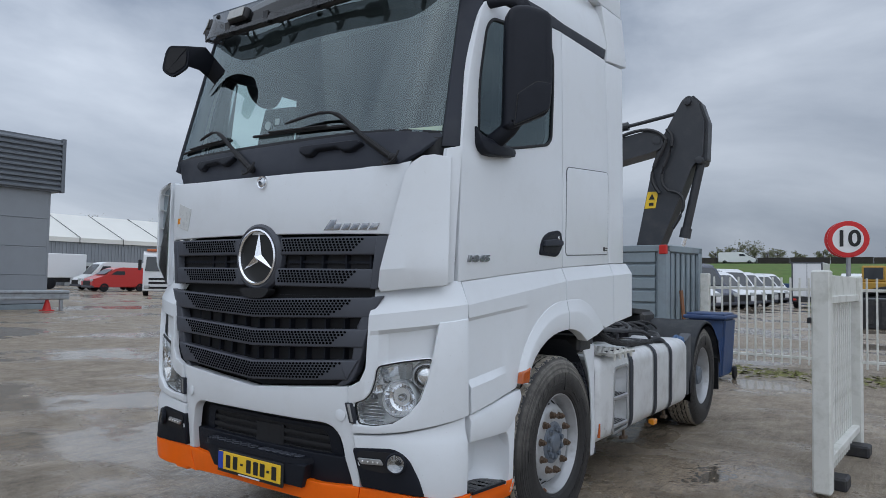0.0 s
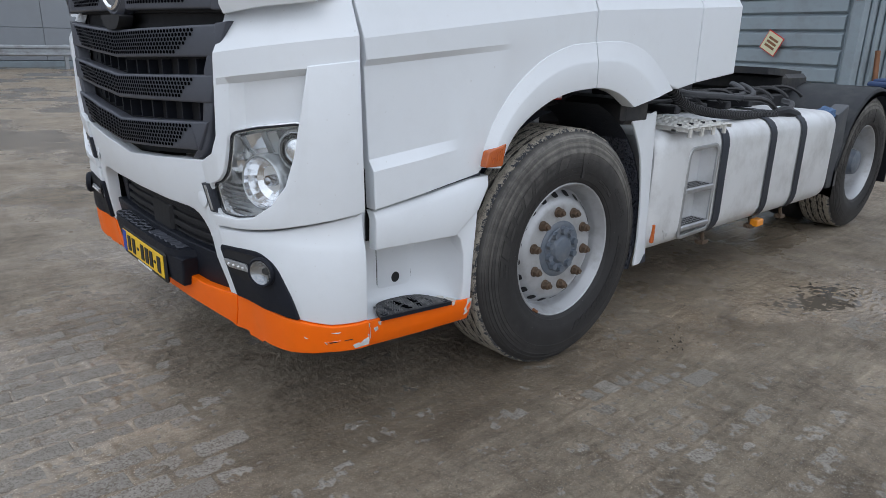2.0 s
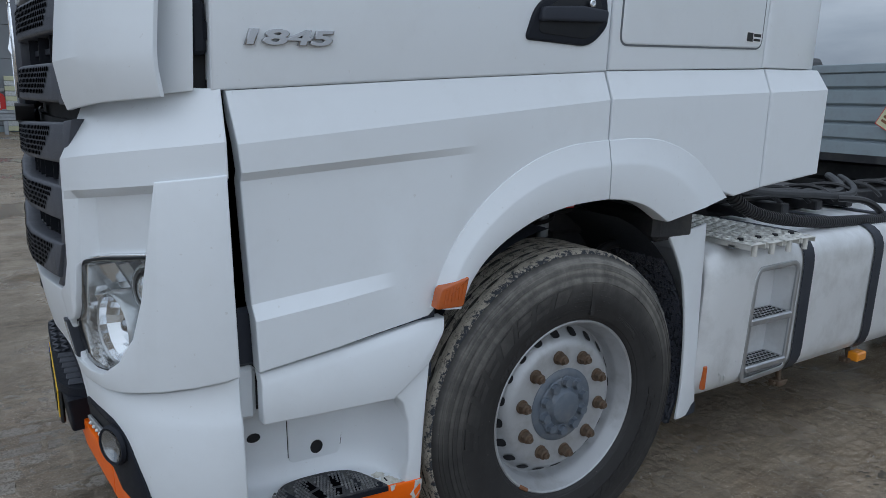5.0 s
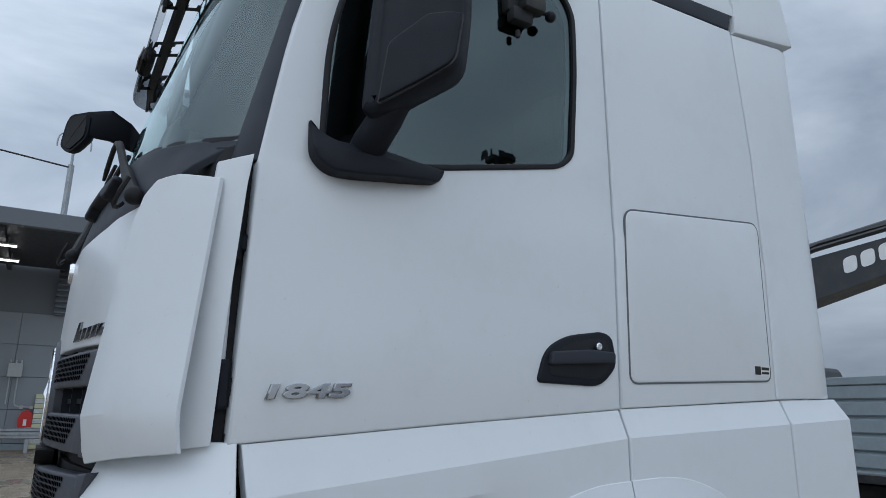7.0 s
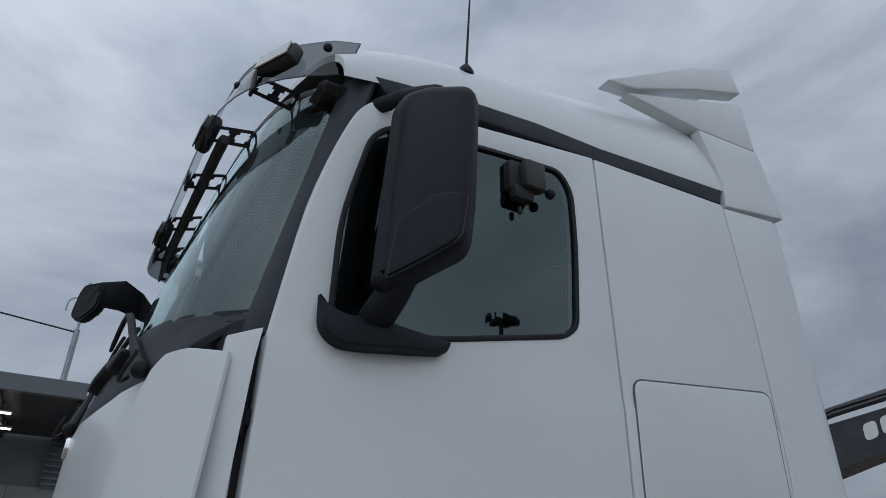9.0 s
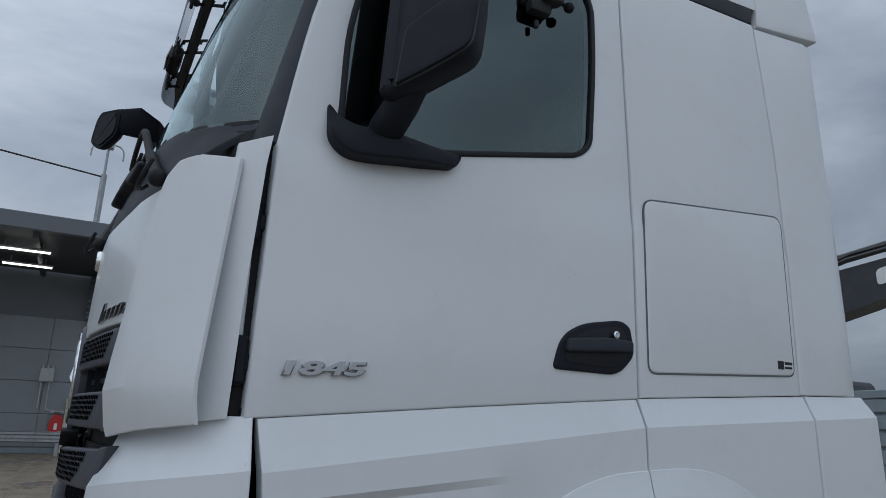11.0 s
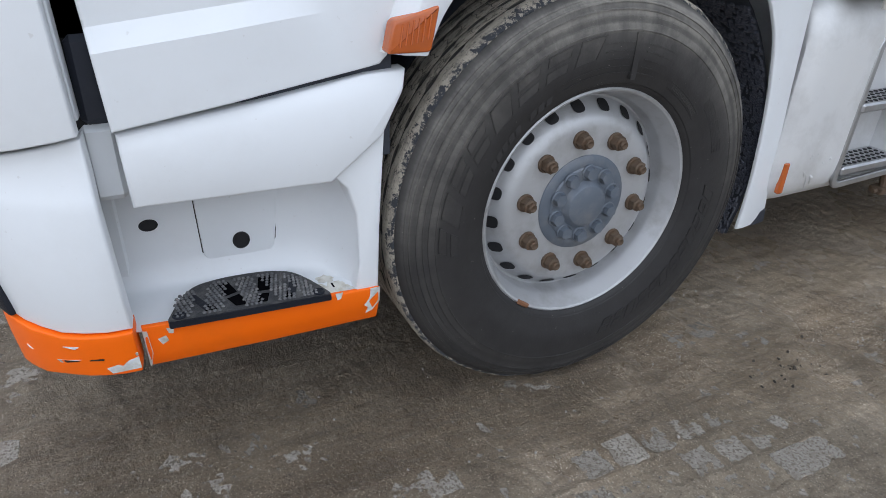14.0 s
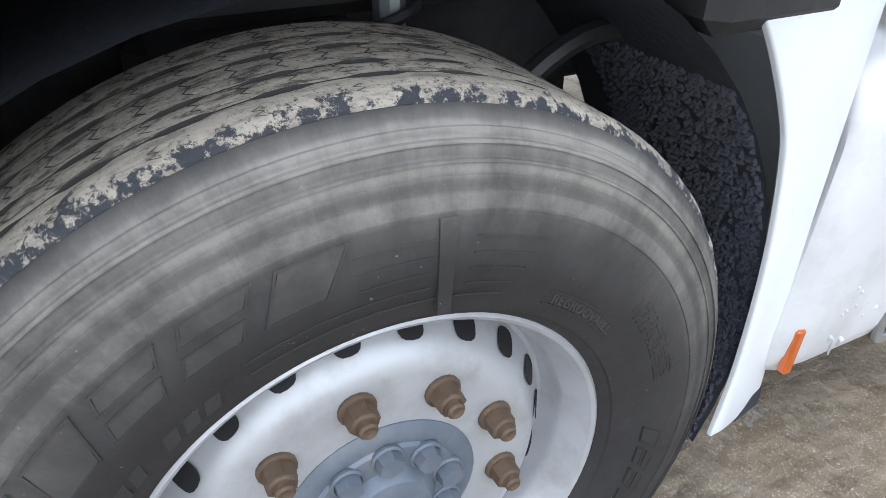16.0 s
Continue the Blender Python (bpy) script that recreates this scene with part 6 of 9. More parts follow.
# grey that paints the shade of the white groove round the stowage flap
FLAPGAP = mat("flap_groove_shade", (0.13, 0.14, 0.155), 0.6, var=0.2)


def cab_side(s):
    dr = [(0.362, 1.477), (0.9, 1.524), (1.510, 1.572), (1.512, 1.9), (1.513, 2.13), (1.510, 2.375), (1.500, 3.055)] + smooth([(0.95, 2.995), (0.68, 2.965), (0.585, 2.925), (0.520, 2.80), (0.440, 2.52), (0.375, 2.13)], 4)
    win = rounded([(0.525, 2.155), (0.53, 2.50), (0.60, 2.80), (0.66, 2.865), (1.0, 2.915), (1.33, 2.935), (1.378, 2.86), (1.378, 2.65), (1.352, 2.345), (1.30, 2.300), (0.86, 2.205), (0.60, 2.16)], [0.05, 0.1, 0.05, 0.05, 0.1, 0.05, 0.04, 0.1, 0.05, 0.05, 0.1, 0.02], 4)
    f = side(door_x, s)
    dob = part("door", panel(dr, f, 0.045, gu=0.25, gv=0.25, cuts=[((0, 2.14), (1, 2.14)), ((0, 2.11), (1, 2.11))], bev=0.007, hole=win), WHITE, truck, "white cab door with tinted window")
    cx, cy = sum(p[0] for p in win) / len(win), sum(p[1] for p in win) / len(win)
    inner, outer = grow(win, -0.011), grow(win, 0.006)
    part("window_seal", panel(outer, side(lambda y, z: door_x(y, z) + 0.006, s), 0.018, bev=0.004, hole=inner), RUBBER, dob, "black rubber window seal")
    # near pane darkened in colour; the far pane stays clear
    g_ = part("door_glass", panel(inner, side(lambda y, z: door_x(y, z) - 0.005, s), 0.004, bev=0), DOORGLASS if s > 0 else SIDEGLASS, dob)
    g_.visible_shadow = False
    part("door_lining", panel(grow(dr, -0.02), side(1.012, s), 0.02, bev=0, hole=grow(win, -0.004)), INTERIOR, dob)
    # quarter bar in the window
    if s > 0:
        b = bmesh.new()
        tube(b, [(s * (SX - 0.035), 0.73, 2.2), (s * (SX - 0.035), 0.76, 2.88)], 0.022, 8)
        part("window_bar", b, RUBBER, dob)
    # handle: recess, grip, lock
    ho = rounded([(1.190, 1.640), (1.430, 1.636), (1.497, 1.700), (1.480, 1.786), (1.440, 1.800), (1.30, 1.778), (1.222, 1.735)], [0.02, 0.04, 0.03, 0.03, 0.03, 0.04, 0.05], 5)
    hb = part("door_handle", panel(ho, side(lambda y, z: door_x(y, z) + 0.009, s), 0.02, bev=0.006), BLACKPL, dob, "black door handle with a chrome lock")
    ri = rounded([(1.225, 1.660), (1.42, 1.655), (1.468, 1.700), (1.455, 1.768), (1.42, 1.778), (1.31, 1.758), (1.245, 1.72)], 0.03, 4)
    part("handle_recess", panel(ri, side(lambda y, z: door_x(y, z) + 0.0105, s), 0.004, bev=0.001), RUBBER, hb)
    part("grip", panel(rounded([(1.228, 1.690), (1.475, 1.706), (1.478, 1.738), (1.38, 1.742), (1.236, 1.728)], 0.012), side(lambda y, z: door_x(y, z) + 0.026, s), 0.018, bev=0.006), SLATE, hb)
    b = bmesh.new()
    lathe(b, [(0.011, 0.0), (0.011, 0.005), (0.007, 0.007), (0, 0.006)], (0, 0, 0), 18)
    o = part("lock", b, CHROME, hb)
    o.matrix_basis = Matrix.Translation((s * (SX + 0.022), 1.412, 1.752)) @ Matrix.Scale(s, 4, (1, 0, 0))
    # mirror base on the door's front lower window corner
    mb = rounded([(0.490, 2.265), (0.515, 2.235), (0.56, 2.205), (0.66, 2.213), (0.76, 2.195), (0.88, 2.198), (0.855, 2.155), (0.62, 2.122), (0.54, 2.122), (0.495, 2.16)], [0.02, 0.04, 0.04, 0.04, 0.05, 0.01, 0.02, 0.05, 0.04, 0.04], 4)

    def mbx(y, z):
        return SX + 0.012 + 0.055 * max(0.0, 1 - ((y - 0.66) / 0.24) ** 2) * max(0.0, min(1, (2.24 - z) / 0.06))
    part("mirror_base", panel(mb, side(mbx, s), 0.06, gu=0.03, gv=0.03, bev=0.006), BLACKPL, dob, "black mirror mounting base")

    # main mirror: a flat housing that leans back a little, its face turned outwards
    side_m = Matrix.Identity(4) if s > 0 else Matrix.Scale(-1, 4, (1, 0, 0))

    def mir_at(u, z, d):
        """Across the face u, height z, depth d behind the face."""
        w = 0.030 * max(0.0, (z - 2.72) / 0.20) ** 2 + d
        return Vector((1.191 + 0.70 * u - 0.714 * w, 0.575 + 0.714 * u + 0.70 * w + 0.075 * (z - 2.26), z))
    mout = rounded([(-0.004, 2.262), (0.030, 2.246), (0.150, 2.305), (0.236, 2.345), (0.243, 2.50), (0.228, 2.86), (0.205, 2.895), (0.085, 2.922), (0.012, 2.905), (-0.018, 2.84)], [0.012, 0.03, 0.10, 0.05, 0.05, 0.03, 0.03, 0.05, 0.03, 0.10], 5)
    mm = bmesh.new()
    rings = []
    for ins, d in ((-0.040, -0.006), (-0.022, -0.004), (-0.010, 0.001), (-0.003, 0.010), (0.0, 0.022), (0.0, 0.060), (-0.004, 0.078), (-0.014, 0.084)):
        rings.append([mm.verts.new(mir_at(u, z, d)) for u, z in grow(mout, ins)])
    for q, w in zip(rings, rings[1:]):
        for k in range(len(mout)):
            mm.faces.new((q[k], q[(k + 1) % len(mout)], w[(k + 1) % len(mout)], w[k]))
    mm.faces.new(rings[0])
    mm.faces.new(rings[-1])
    mo = part("mirror_housing", mm, BLACKPL, truck, "tall black main mirror housing", sharp=50)
    mo.matrix_basis = side_m
    part("mirror_glass", panel(rounded([(0.015, 2.43), (0.215, 2.45), (0.205, 2.86), (0.015, 2.87)], 0.03), lambda u, z, d: mir_at(u, z, 0.087 - d), 0.004, bev=0), CHROME, mo)
    cov = rounded([(0.048, 2.270), (0.150, 2.318), (0.226, 2.360), (0.2335, 2.494), (0.150, 2.498), (0.058, 2.430)], [0.004, 0.05, 0.03, 0.004, 0.015, 0.015], 4)
    part("cover_gap", panel(grow(cov, 0.004), lambda u, z, d: mir_at(u, z, -0.0066 + 0.010 * max(0.0, (u - 0.198) / 0.036) ** 2 + d), 0.006, gu=0.02, gv=0.05, bev=0), INK, mo)
    part("wide_angle_cover", panel(cov, lambda u, z, d: mir_at(u, z, -0.013 + 0.010 * max(0.0, (u - 0.198) / 0.036) ** 2 + d), 0.020, gu=0.02, gv=0.05, bev=0.004), BLACKPL, mo)
    ar = bmesh.new()
    tube(ar, [(1.050, 0.640, 2.185), (1.110, 0.640, 2.215), (1.170, 0.655, 2.265), (1.205, 0.675, 2.310)], [0.044, 0.046, 0.044, 0.034], 12)
    part("mirror_arm", ar, BLACKPL, mo, sharp=60)
    ar = bmesh.new()
    rr_ = [(1.050, 0.625, 2.925, 0.020, 0.050), (1.085, 0.640, 2.935, 0.022, 0.055), (1.140, 0.690, 2.952, 0.020, 0.050), (1.190, 0.735, 2.945, 0.022, 0.040), (1.215, 0.755, 2.905, 0.020, 0.030)]
    rows = [[ar.verts.new((x + 0.6 * w * math.cos(a), y + 0.8 * w * math.cos(a), z + h * math.sin(a))) for a in [math.pi / 5 * k for k in range(10)]] for x, y, z, h, w in rr_]
    for q, w in zip(rows, rows[1:]):
        for k in range(10):
            ar.faces.new((q[k], q[(k + 1) % 10], w[(k + 1) % 10], w[k]))
    ar.faces.new(rows[0])
    ar.faces.new(rows[-1])
    part("mirror_arm", ar, BLACKPL, mo, sharp=60)

    # sleeper side panel with its stowage flap, and the rear corner panel
    sl = [(1.517, 1.575), (2.268, 1.618), (2.272, 2.1), (2.262, 2.55), (2.215, 3.075), (1.507, 3.052), (1.517, 2.38), (1.520, 2.13), (1.519, 1.9)]
    part("sleeper_side", panel(sl, side(door_x, s), 0.04, gv=0.3, cuts=[((0, 2.14), (1, 2.14)), ((0, 2.11), (1, 2.11))], bev=0.006), WHITE, truck)
    fl = rounded([(1.556, 1.652), (2.243, 1.685), (2.245, 2.264), (1.564, 2.206)], [0.03, 0.03, 0.045, 0.04], 5)
    flap = part("stowage_flap", panel(fl, side(lambda y, z: SX + 0.009, s), 0.02, bev=0.006), WHITE, truck, "white stowage flap with rounded corners")
    ol = grow(fl, 0.005)
    # flat sheet in the groove's shade colour; no groove is sunk here
    part("flap_gap", panel(ol, side(lambda y, z: SX + 0.0058, s), 0.004, bev=0), FLAPGAP, flap)
    if s > 0:
        bb = bmesh.new()
        box(bb, (SX + 0.009, 2.150, 1.700), (SX + 0.0105, 2.235, 1.735), 0)
        dl = part("dealer_sticker", bb, SIGNWHITE, flap, "small black and white dealer sticker")
        bb = bmesh.new()
        box(bb, (SX + 0.0105, 2.153, 1.703), (SX + 0.0115, 2.185, 1.732))
        box(bb, (SX + 0.0105, 2.190, 1.720), (SX + 0.0115, 2.230, 1.730))
        box(bb, (SX + 0.0105, 2.190, 1.706), (SX + 0.0115, 2.228, 1.714))
        part("sticker_mark", bb, INK, dl)
    rc = [(2.274, 1.620), (2.638, 1.632), (2.636, 2.13), (2.605, 3.10), (2.222, 3.062), (2.269, 2.55), (2.278, 2.1)]

    def rc_x(y, z):
        return door_x(y, z) - 0.35 * max(0, y - 2.55) ** 1.0
    part("rear_corner_panel", panel(rc, side(rc_x, s), 0.04, gu=0.05, gv=0.3, bev=0.006), WHITE, truck)
    # dark strip under the roof edge
    sp = [(0.64, 2.995), (0.95, 3.030), (2.214, 3.082), (2.240, 3.185), (1.6, 3.15), (0.96, 3.10), (0.60, 3.045)]
    part("roof_strip", panel(sp, side(lambda y, z: door_x(y, z) - 0.004, s), 0.04, gu=0.2, bev=0.005), SLATE, truck, "dark grey strip below the roof")
    rp = [(2.235, 3.072), (2.625, 3.125), (2.575, 3.485), (2.175, 3.462), (2.250, 3.19)]

    def rp_x(y, z):
        return SX - 0.004 - 0.06 * max(0, z - 3.15)
    part("roof_corner_panel", panel(rp, side(rp_x, s), 0.05, gv=0.1, bev=0.006), WHITE, truck)
    part("roof_wing", panel([(1.76, 3.498), (2.545, 3.765), (2.573, 3.495), (2.17, 3.474)], side(lambda y, z: SX - 0.03, s), 0.06, bev=0.006), WHITE, truck)
    part("roof_spoiler_fin", panel([(1.64, 3.505), (2.20, 3.84), (2.50, 3.965), (2.54, 3.825), (2.2, 3.70), (1.80, 3.525)], side(lambda y, z: SX - 0.015, s), 0.07, bev=0.008), WHITE, truck)
    return dob


door_l = cab_side(1)
cab_side(-1)
m_name = basis((SX + 0.008, 0.524, 1.594), (0, 1, 0.045), (0, -0.045, 1))
lettering("1845", 0.043, 0.005, m_name, DULLCHROME, "model_number", door_l, 0.16, "chrome model number reading 1845", squash=2.5, fat=0.0008)

# roof: a shell between the strips, rising to the back


def roof_f(u, y, d):
    # u: angle across, from -pi/2 to pi/2
    edge = float(np.interp(y, [0.50, 0.6, 0.95, 1.6, 2.25, 2.6], [3.03, 3.05, 3.10, 3.15, 3.185, 3.20]))
    crown = float(np.interp(y, [0.42, 0.5, 0.6, 0.8, 1.1, 1.7, 2.3, 2.6], [3.06, 3.20, 3.30, 3.38, 3.45, 3.56, 3.66, 3.70]))
    a = abs(math.sin(u))
    k = math.sqrt(max(0.0, 1 - a ** 10))
    yy = y - 0.13 * (1 - a * a) * max(0.0, 1 - (y - 0.5) / 0.4)
    return Vector((math.copysign(a, u) * (SX - 0.015 - 0.03 * k), yy, edge + (crown - edge) * k - d))


H = math.pi / 2
part("roof", panel([(-H, 0.50), (H, 0.50), (H, 2.58), (-H, 2.58)], roof_f, 0.03, gu=0.08, gv=0.09, bev=0), WHITE, truck, "white raised cab roof")
b = bmesh.new()
box(b, (-1.0, 2.52, 1.35), (1.0, 2.60, 3.7), 0.03)
part("cab_rear_wall", b, WHITE, truck)
b = bmesh.new()
box(b, (-0.98, 0.42, 1.42), (0.98, 2.5, 1.50))
part("cab_floor", b, CHASSIS, truck)
b = bmesh.new()
prism(b, rounded([(-0.95, 0), (0.95, 0), (0.90, 0.30), (-0.90, 0.30)], 0.08), basis((0, 2.22, 3.70), (1, 0, 0), (0, 0.75, 0.55)), 0.03)
part("roof_deflector", b, WHITE, truck)
b = bmesh.new()
tube(b, [(0.92, 0.99, 3.22), (0.975, 0.985, 3.288)], 0.024, 12)
tube(b, [(0.974, 0.985, 3.282), (0.976, 0.985, 3.298), (0.977, 0.986, 3.318), (0.978, 0.987, 3.332)], [0.032, 0.031, 0.019, 0.008], 14)
tube(b, [(0.978, 0.987, 3.325), (0.982, 1.005, 3.80)], [0.006, 0.003], 6)
part("roof_antenna", b, RUBBER, truck, "thin black whip antenna")

# sun visor: smoked acrylic sheet on brackets, with lamps


def visor_f(x, z, d):
    # z: 0 at the lower lip to 1 at the upper edge
    a = min(1.0, abs(x))
    y = 0.19 + 0.33 * a ** 9 + 0.05 * z - d * 0.9
    zz = 2.95 + 0.10 * a ** 6 + 0.17 * z + d * 0.3
    return Vector((x, y, zz))


LAMPLENS = mat("clear_grey_lamp_lens", (0.34, 0.34, 0.32), 0.15, var=0.2, scale=40, coat=0.5)
visor = part("sun_visor", panel([(-1.0, 0.0), (0, 0.0), (1.0, 0.0), (1.0, 0.9), (0.97, 1.0), (-0.97, 1.0), (-1.0, 0.9)], visor_f, 0.006, gu=0.04, gv=0.2, bev=0.001), SMOKE, truck, "smoked acrylic sun visor with marker lamps")
for x in (-0.89, -0.45, 0.45, 0.89):
    b = bmesh.new()
    box(b, (-0.085, -0.035, -0.035), (0.085, 0.02, 0.045), 0.02, 2)
    o = part("visor_lamp", b, CHASSIS, visor, "flat marker lamp with clear lens")
    o.matrix_basis = Matrix.Translation(visor_f(x, 0.55, -0.004)) @ pose(0, 0, 0, -15, 0, 48 * x ** 5)
    b2 = bmesh.new()
    box(b2, (-0.072, -0.040, -0.028), (0.072, -0.034, 0.036), 0.002)
    part("lamp_lens", b2, LAMPLENS, o)
for x in (-0.84, -0.55, -0.20, 0.20, 0.55, 0.84):
    # pressed bracket plate with two lightening holes, from the sheet back to the roof edge
    b = bmesh.new()
    a, a2 = visor_f(x, 0.02, -0.008), visor_f(x, 0.46, -0.008)
    c = screen(0.0)(x * 0.97, 2.985, 0)
    c2 = c + Vector((0, 0.035, 0.085))
    us, vs_ = (0.0, 0.07, 0.13, 0.36, 0.42, 0.58, 0.64, 0.87, 0.93, 1.0), (0.0, 0.20, 0.36, 0.64, 0.80, 1.0)
    grid = [[b.verts.new((a.lerp(c, u)).lerp(a2.lerp(c2, u), v)) for v in vs_] for u in us]
    for i in range(len(us) - 1):
        for j in range(len(vs_) - 1):
            hole_u, edge_u = 1 <= i <= 3 or 5 <= i <= 7, i in (1, 3, 5, 7)
            if hole_u and (j == 2 or (j in (1, 3) and not edge_u)):
                continue
            b.faces.new((grid[i][j], grid[i + 1][j], grid[i + 1][j + 1], grid[i][j + 1]))
    bmesh.ops.solidify(b, geom=b.faces[:], thickness=0.014)
    part("visor_bracket", b, CHASSIS, visor)
    b = bmesh.new()
    box(b, (a.x - 0.022, a.y, a.z - 0.004), (a.x + 0.022, a.y + 0.012, a.z + 0.075), 0.004)
    part("bracket_foot", b, CHASSIS, visor)
b = bmesh.new()
tube(b, [visor_f(-0.72 + 0.115 * i, 0.30, -0.060) for i in range(12)], 0.020, 6)
part("visor_wiring_rail", b, CHASSIS, visor)
for x in (-0.96, -0.7, 0.0, 0.7, 0.96):
    b = bmesh.new()
    bmesh.ops.create_uvsphere(b, u_segments=10, v_segments=6, radius=0.016, matrix=Matrix.Translation(visor_f(x, 0.85, -0.004)))
    part("visor_knob", b, RUBBER, visor)

# front mirror on the far upper corner: a shallow wedge-shaped pod on a broad flat blade
def loft(b, rows):
    """Skin a run of closed rows of the same length, capped at both ends."""
    vs = [[b.verts.new(p) for p in row] for row in rows]
    for q, w in zip(vs, vs[1:]):
        for i in range(len(q)):
            b.faces.new((q[i], q[(i + 1) % len(q)], w[(i + 1) % len(q)], w[i]))
    b.faces.new(vs[0])
    b.faces.new(vs[-1])
    bmesh.ops.recalc_face_normals(b, faces=b.faces)


POD = rounded([(-0.066, 0.096), (0.052, 0.100), (0.044, -0.030), (-0.046, -0.098), (-0.108, -0.058), (-0.088, 0.058)], [0.02, 0.012, 0.03, 0.03, 0.03, 0.02], 4)
pm_ = Matrix.Translation((-0.712, 0.004, 2.755)) @ Euler((0, 0, radians(43))).to_matrix().to_4x4()
b = bmesh.new()
loft(b, [[pm_ @ Vector((x, d, z)) for x, z in grow(POD, e)] for e, d in ((-0.012, -0.004), (-0.002, -0.006), (0.0, 0.0), (-0.004, 0.028), (-0.020, 0.052), (-0.040, 0.064))])
fmr = part("front_mirror", b, BLACKPL, truck, "black front view mirror on a curved arm", sharp=45)
b = bmesh.new()
prism(b, grow(POD, -0.016), pm_ @ Matrix.Translation((0, -0.0065, 0)) @ pose(0, 0, 0, 90), 0.003)
part("mirror_glass", b, DARK, fmr)
b = bmesh.new()
rows = []
for top_, low_, th in (((-0.690, 0.02, 2.850), (-0.695, 0.03, 2.740), 0.030), ((-0.640, 0.12, 2.862), (-0.700, 0.12, 2.740), 0.036), ((-0.672, 0.21, 2.826), (-0.749, 0.22, 2.726), 0.040), ((-0.630, 0.258, 2.754), (-0.738, 0.264, 2.690), 0.034), ((-0.742, 0.262, 2.688), (-0.800, 0.262, 2.632), 0.016)):
    t_, l_ = Vector(top_), Vector(low_)
    n_ = Vector((0.75, -0.45, 0.2)).normalized() * th / 2
    rows.append([t_ + n_ * 0.4, t_.lerp(l_, 0.2) + n_, t_.lerp(l_, 0.8) + n_, l_ + n_ * 0.4, l_ - n_ * 0.4, t_.lerp(l_, 0.8) - n_, t_.lerp(l_, 0.2) - n_, t_ - n_ * 0.4])
loft(b, rows)
part("mirror_stalk", b, BLACKPL, fmr)
# the far deflector stands a little open and shows its ribbed inner face
dout = rounded([(-0.90, 2.055), (-1.035, 2.035), (-1.062, 1.98), (-1.062, 1.545), (-0.90, 1.425)], [0.0, 0.03, 0.03, 0.05, 0.0], 3)
lay = lambda x, z, d: Vector((x, 0.092 - 0.10 * (x + 0.9) + d, z))
duct = part("far_deflector", panel(dout, lay, 0.035, bev=0.004, hole=grow(dout, -0.018)), WHITE, truck, "open far corner deflector with a ribbed inside")
part("deflector_back", panel(grow(dout, -0.006), lambda x, z, d: lay(x, z, d + 0.030), 0.006, bev=0), CONTGREY, duct)
for z in (1.54, 1.655, 1.77, 1.885, 1.985):
    part("duct_rib", panel([(-0.905, z - 0.012), (-1.05, z + 0.014), (-1.05, z + 0.008), (-0.905, z - 0.018)], lambda x, z, d: lay(x, z, d + 0.010), 0.02, bev=0), PALEGREY, duct)

# grab handles on the cowl, wipers
for xc in (-0.455, 0.465):
    pad = rounded([(xc + u, z) for u, z in ((-0.195, 2.148), (-0.190, 2.120), (-0.150, 2.098), (-0.105, 2.098), (-0.085, 2.124), (0.050, 2.128), (0.090, 2.106), (0.135, 2.104), (0.200, 2.138), (0.180, 2.157), (-0.180, 2.154))], [0.008, 0.02, 0.02, 0.015, 0.015, 0.015, 0.02, 0.03, 0.012, 0.02, 0.02], 4)
    part("grab_handle", panel(pad, lambda x, z, d: cowl_f(x, z, d - 0.030), 0.034, gu=0.03, bev=0.009), BLACKPL, truck, "black moulded grab handle")


def wiper(px, pz, bend, tip, blade_a, blade_b):
    b = bmesh.new()
    p0 = cowl_f(px, pz, -0.02)
    bmesh.ops.create_uvsphere(b, u_segments=12, v_segments=8, radius=0.024, matrix=Matrix.Translation(p0))
    pb = screen(0.05)(*bend, 0)
    pt = screen(0.04)(*tip, 0)
    tube(b, smooth([p0[:], p0.lerp(pb, 0.5)[:], pb[:], pt[:]], 4), [0.016] * 4 + [0.012] * 4 + [0.008] * 4 + [0.006], 8)
    arm = part("wiper_arm", b, DARK, truck)
    b = bmesh.new()
    tube(b, [screen(0.012)(blade_a[0] + (blade_b[0] - blade_a[0]) * k / 8, blade_a[1] + (blade_b[1] - blade_a[1]) * k / 8, 0) for k in range(9)], 0.008, 6)
    tube(b, [screen(0.026)(blade_a[0] + (blade_b[0] - blade_a[0]) * (0.2 + 0.6 * k / 6), blade_a[1] + (blade_b[1] - blade_a[1]) * (0.2 + 0.6 * k / 6) + 0.006, 0) for k in range(7)], 0.006, 6)
    part("wiper_blade", b, DARK, arm)
    b = bmesh.new()
    tube(b, bez(p0 + Vector((-0.05, -0.02, -0.01)), p0 + Vector((-0.02, -0.05, -0.05)), p0 + Vector((0.05, -0.05, -0.04)), p0 + Vector((0.05, -0.02, 0.03))), 0.006, 6)
    part("washer_hose", b, DARK, arm)


wiper(0.83, 2.055, (0.44, 2.312), (0.12, 2.292), (-0.16, 2.262), (0.56, 2.245))
wiper(-0.08, 2.062, (-0.48, 2.312), (-0.66, 2.290), (-0.90, 2.245), (-0.36, 2.265))

# ---- inside the cab ----
b = bmesh.new()
prism(b, rounded([(-0.98, 0.0), (0.98, 0.0), (0.98, 0.30), (0.5, 0.42), (-0.98, 0.34)], 0.08), basis((0, 0.28, 2.02), (1, 0, 0), (0, 1, 0)), 0.16)
box(b, (-0.98, 0.42, 1.5), (0.98, 0.62, 2.05), 0.04)
part("dashboard", b, INTERIOR, truck, "dark dashboard")
b = bmesh.new()
box(b, (-0.99, 0.62, 3.02), (0.99, 2.5, 3.05))
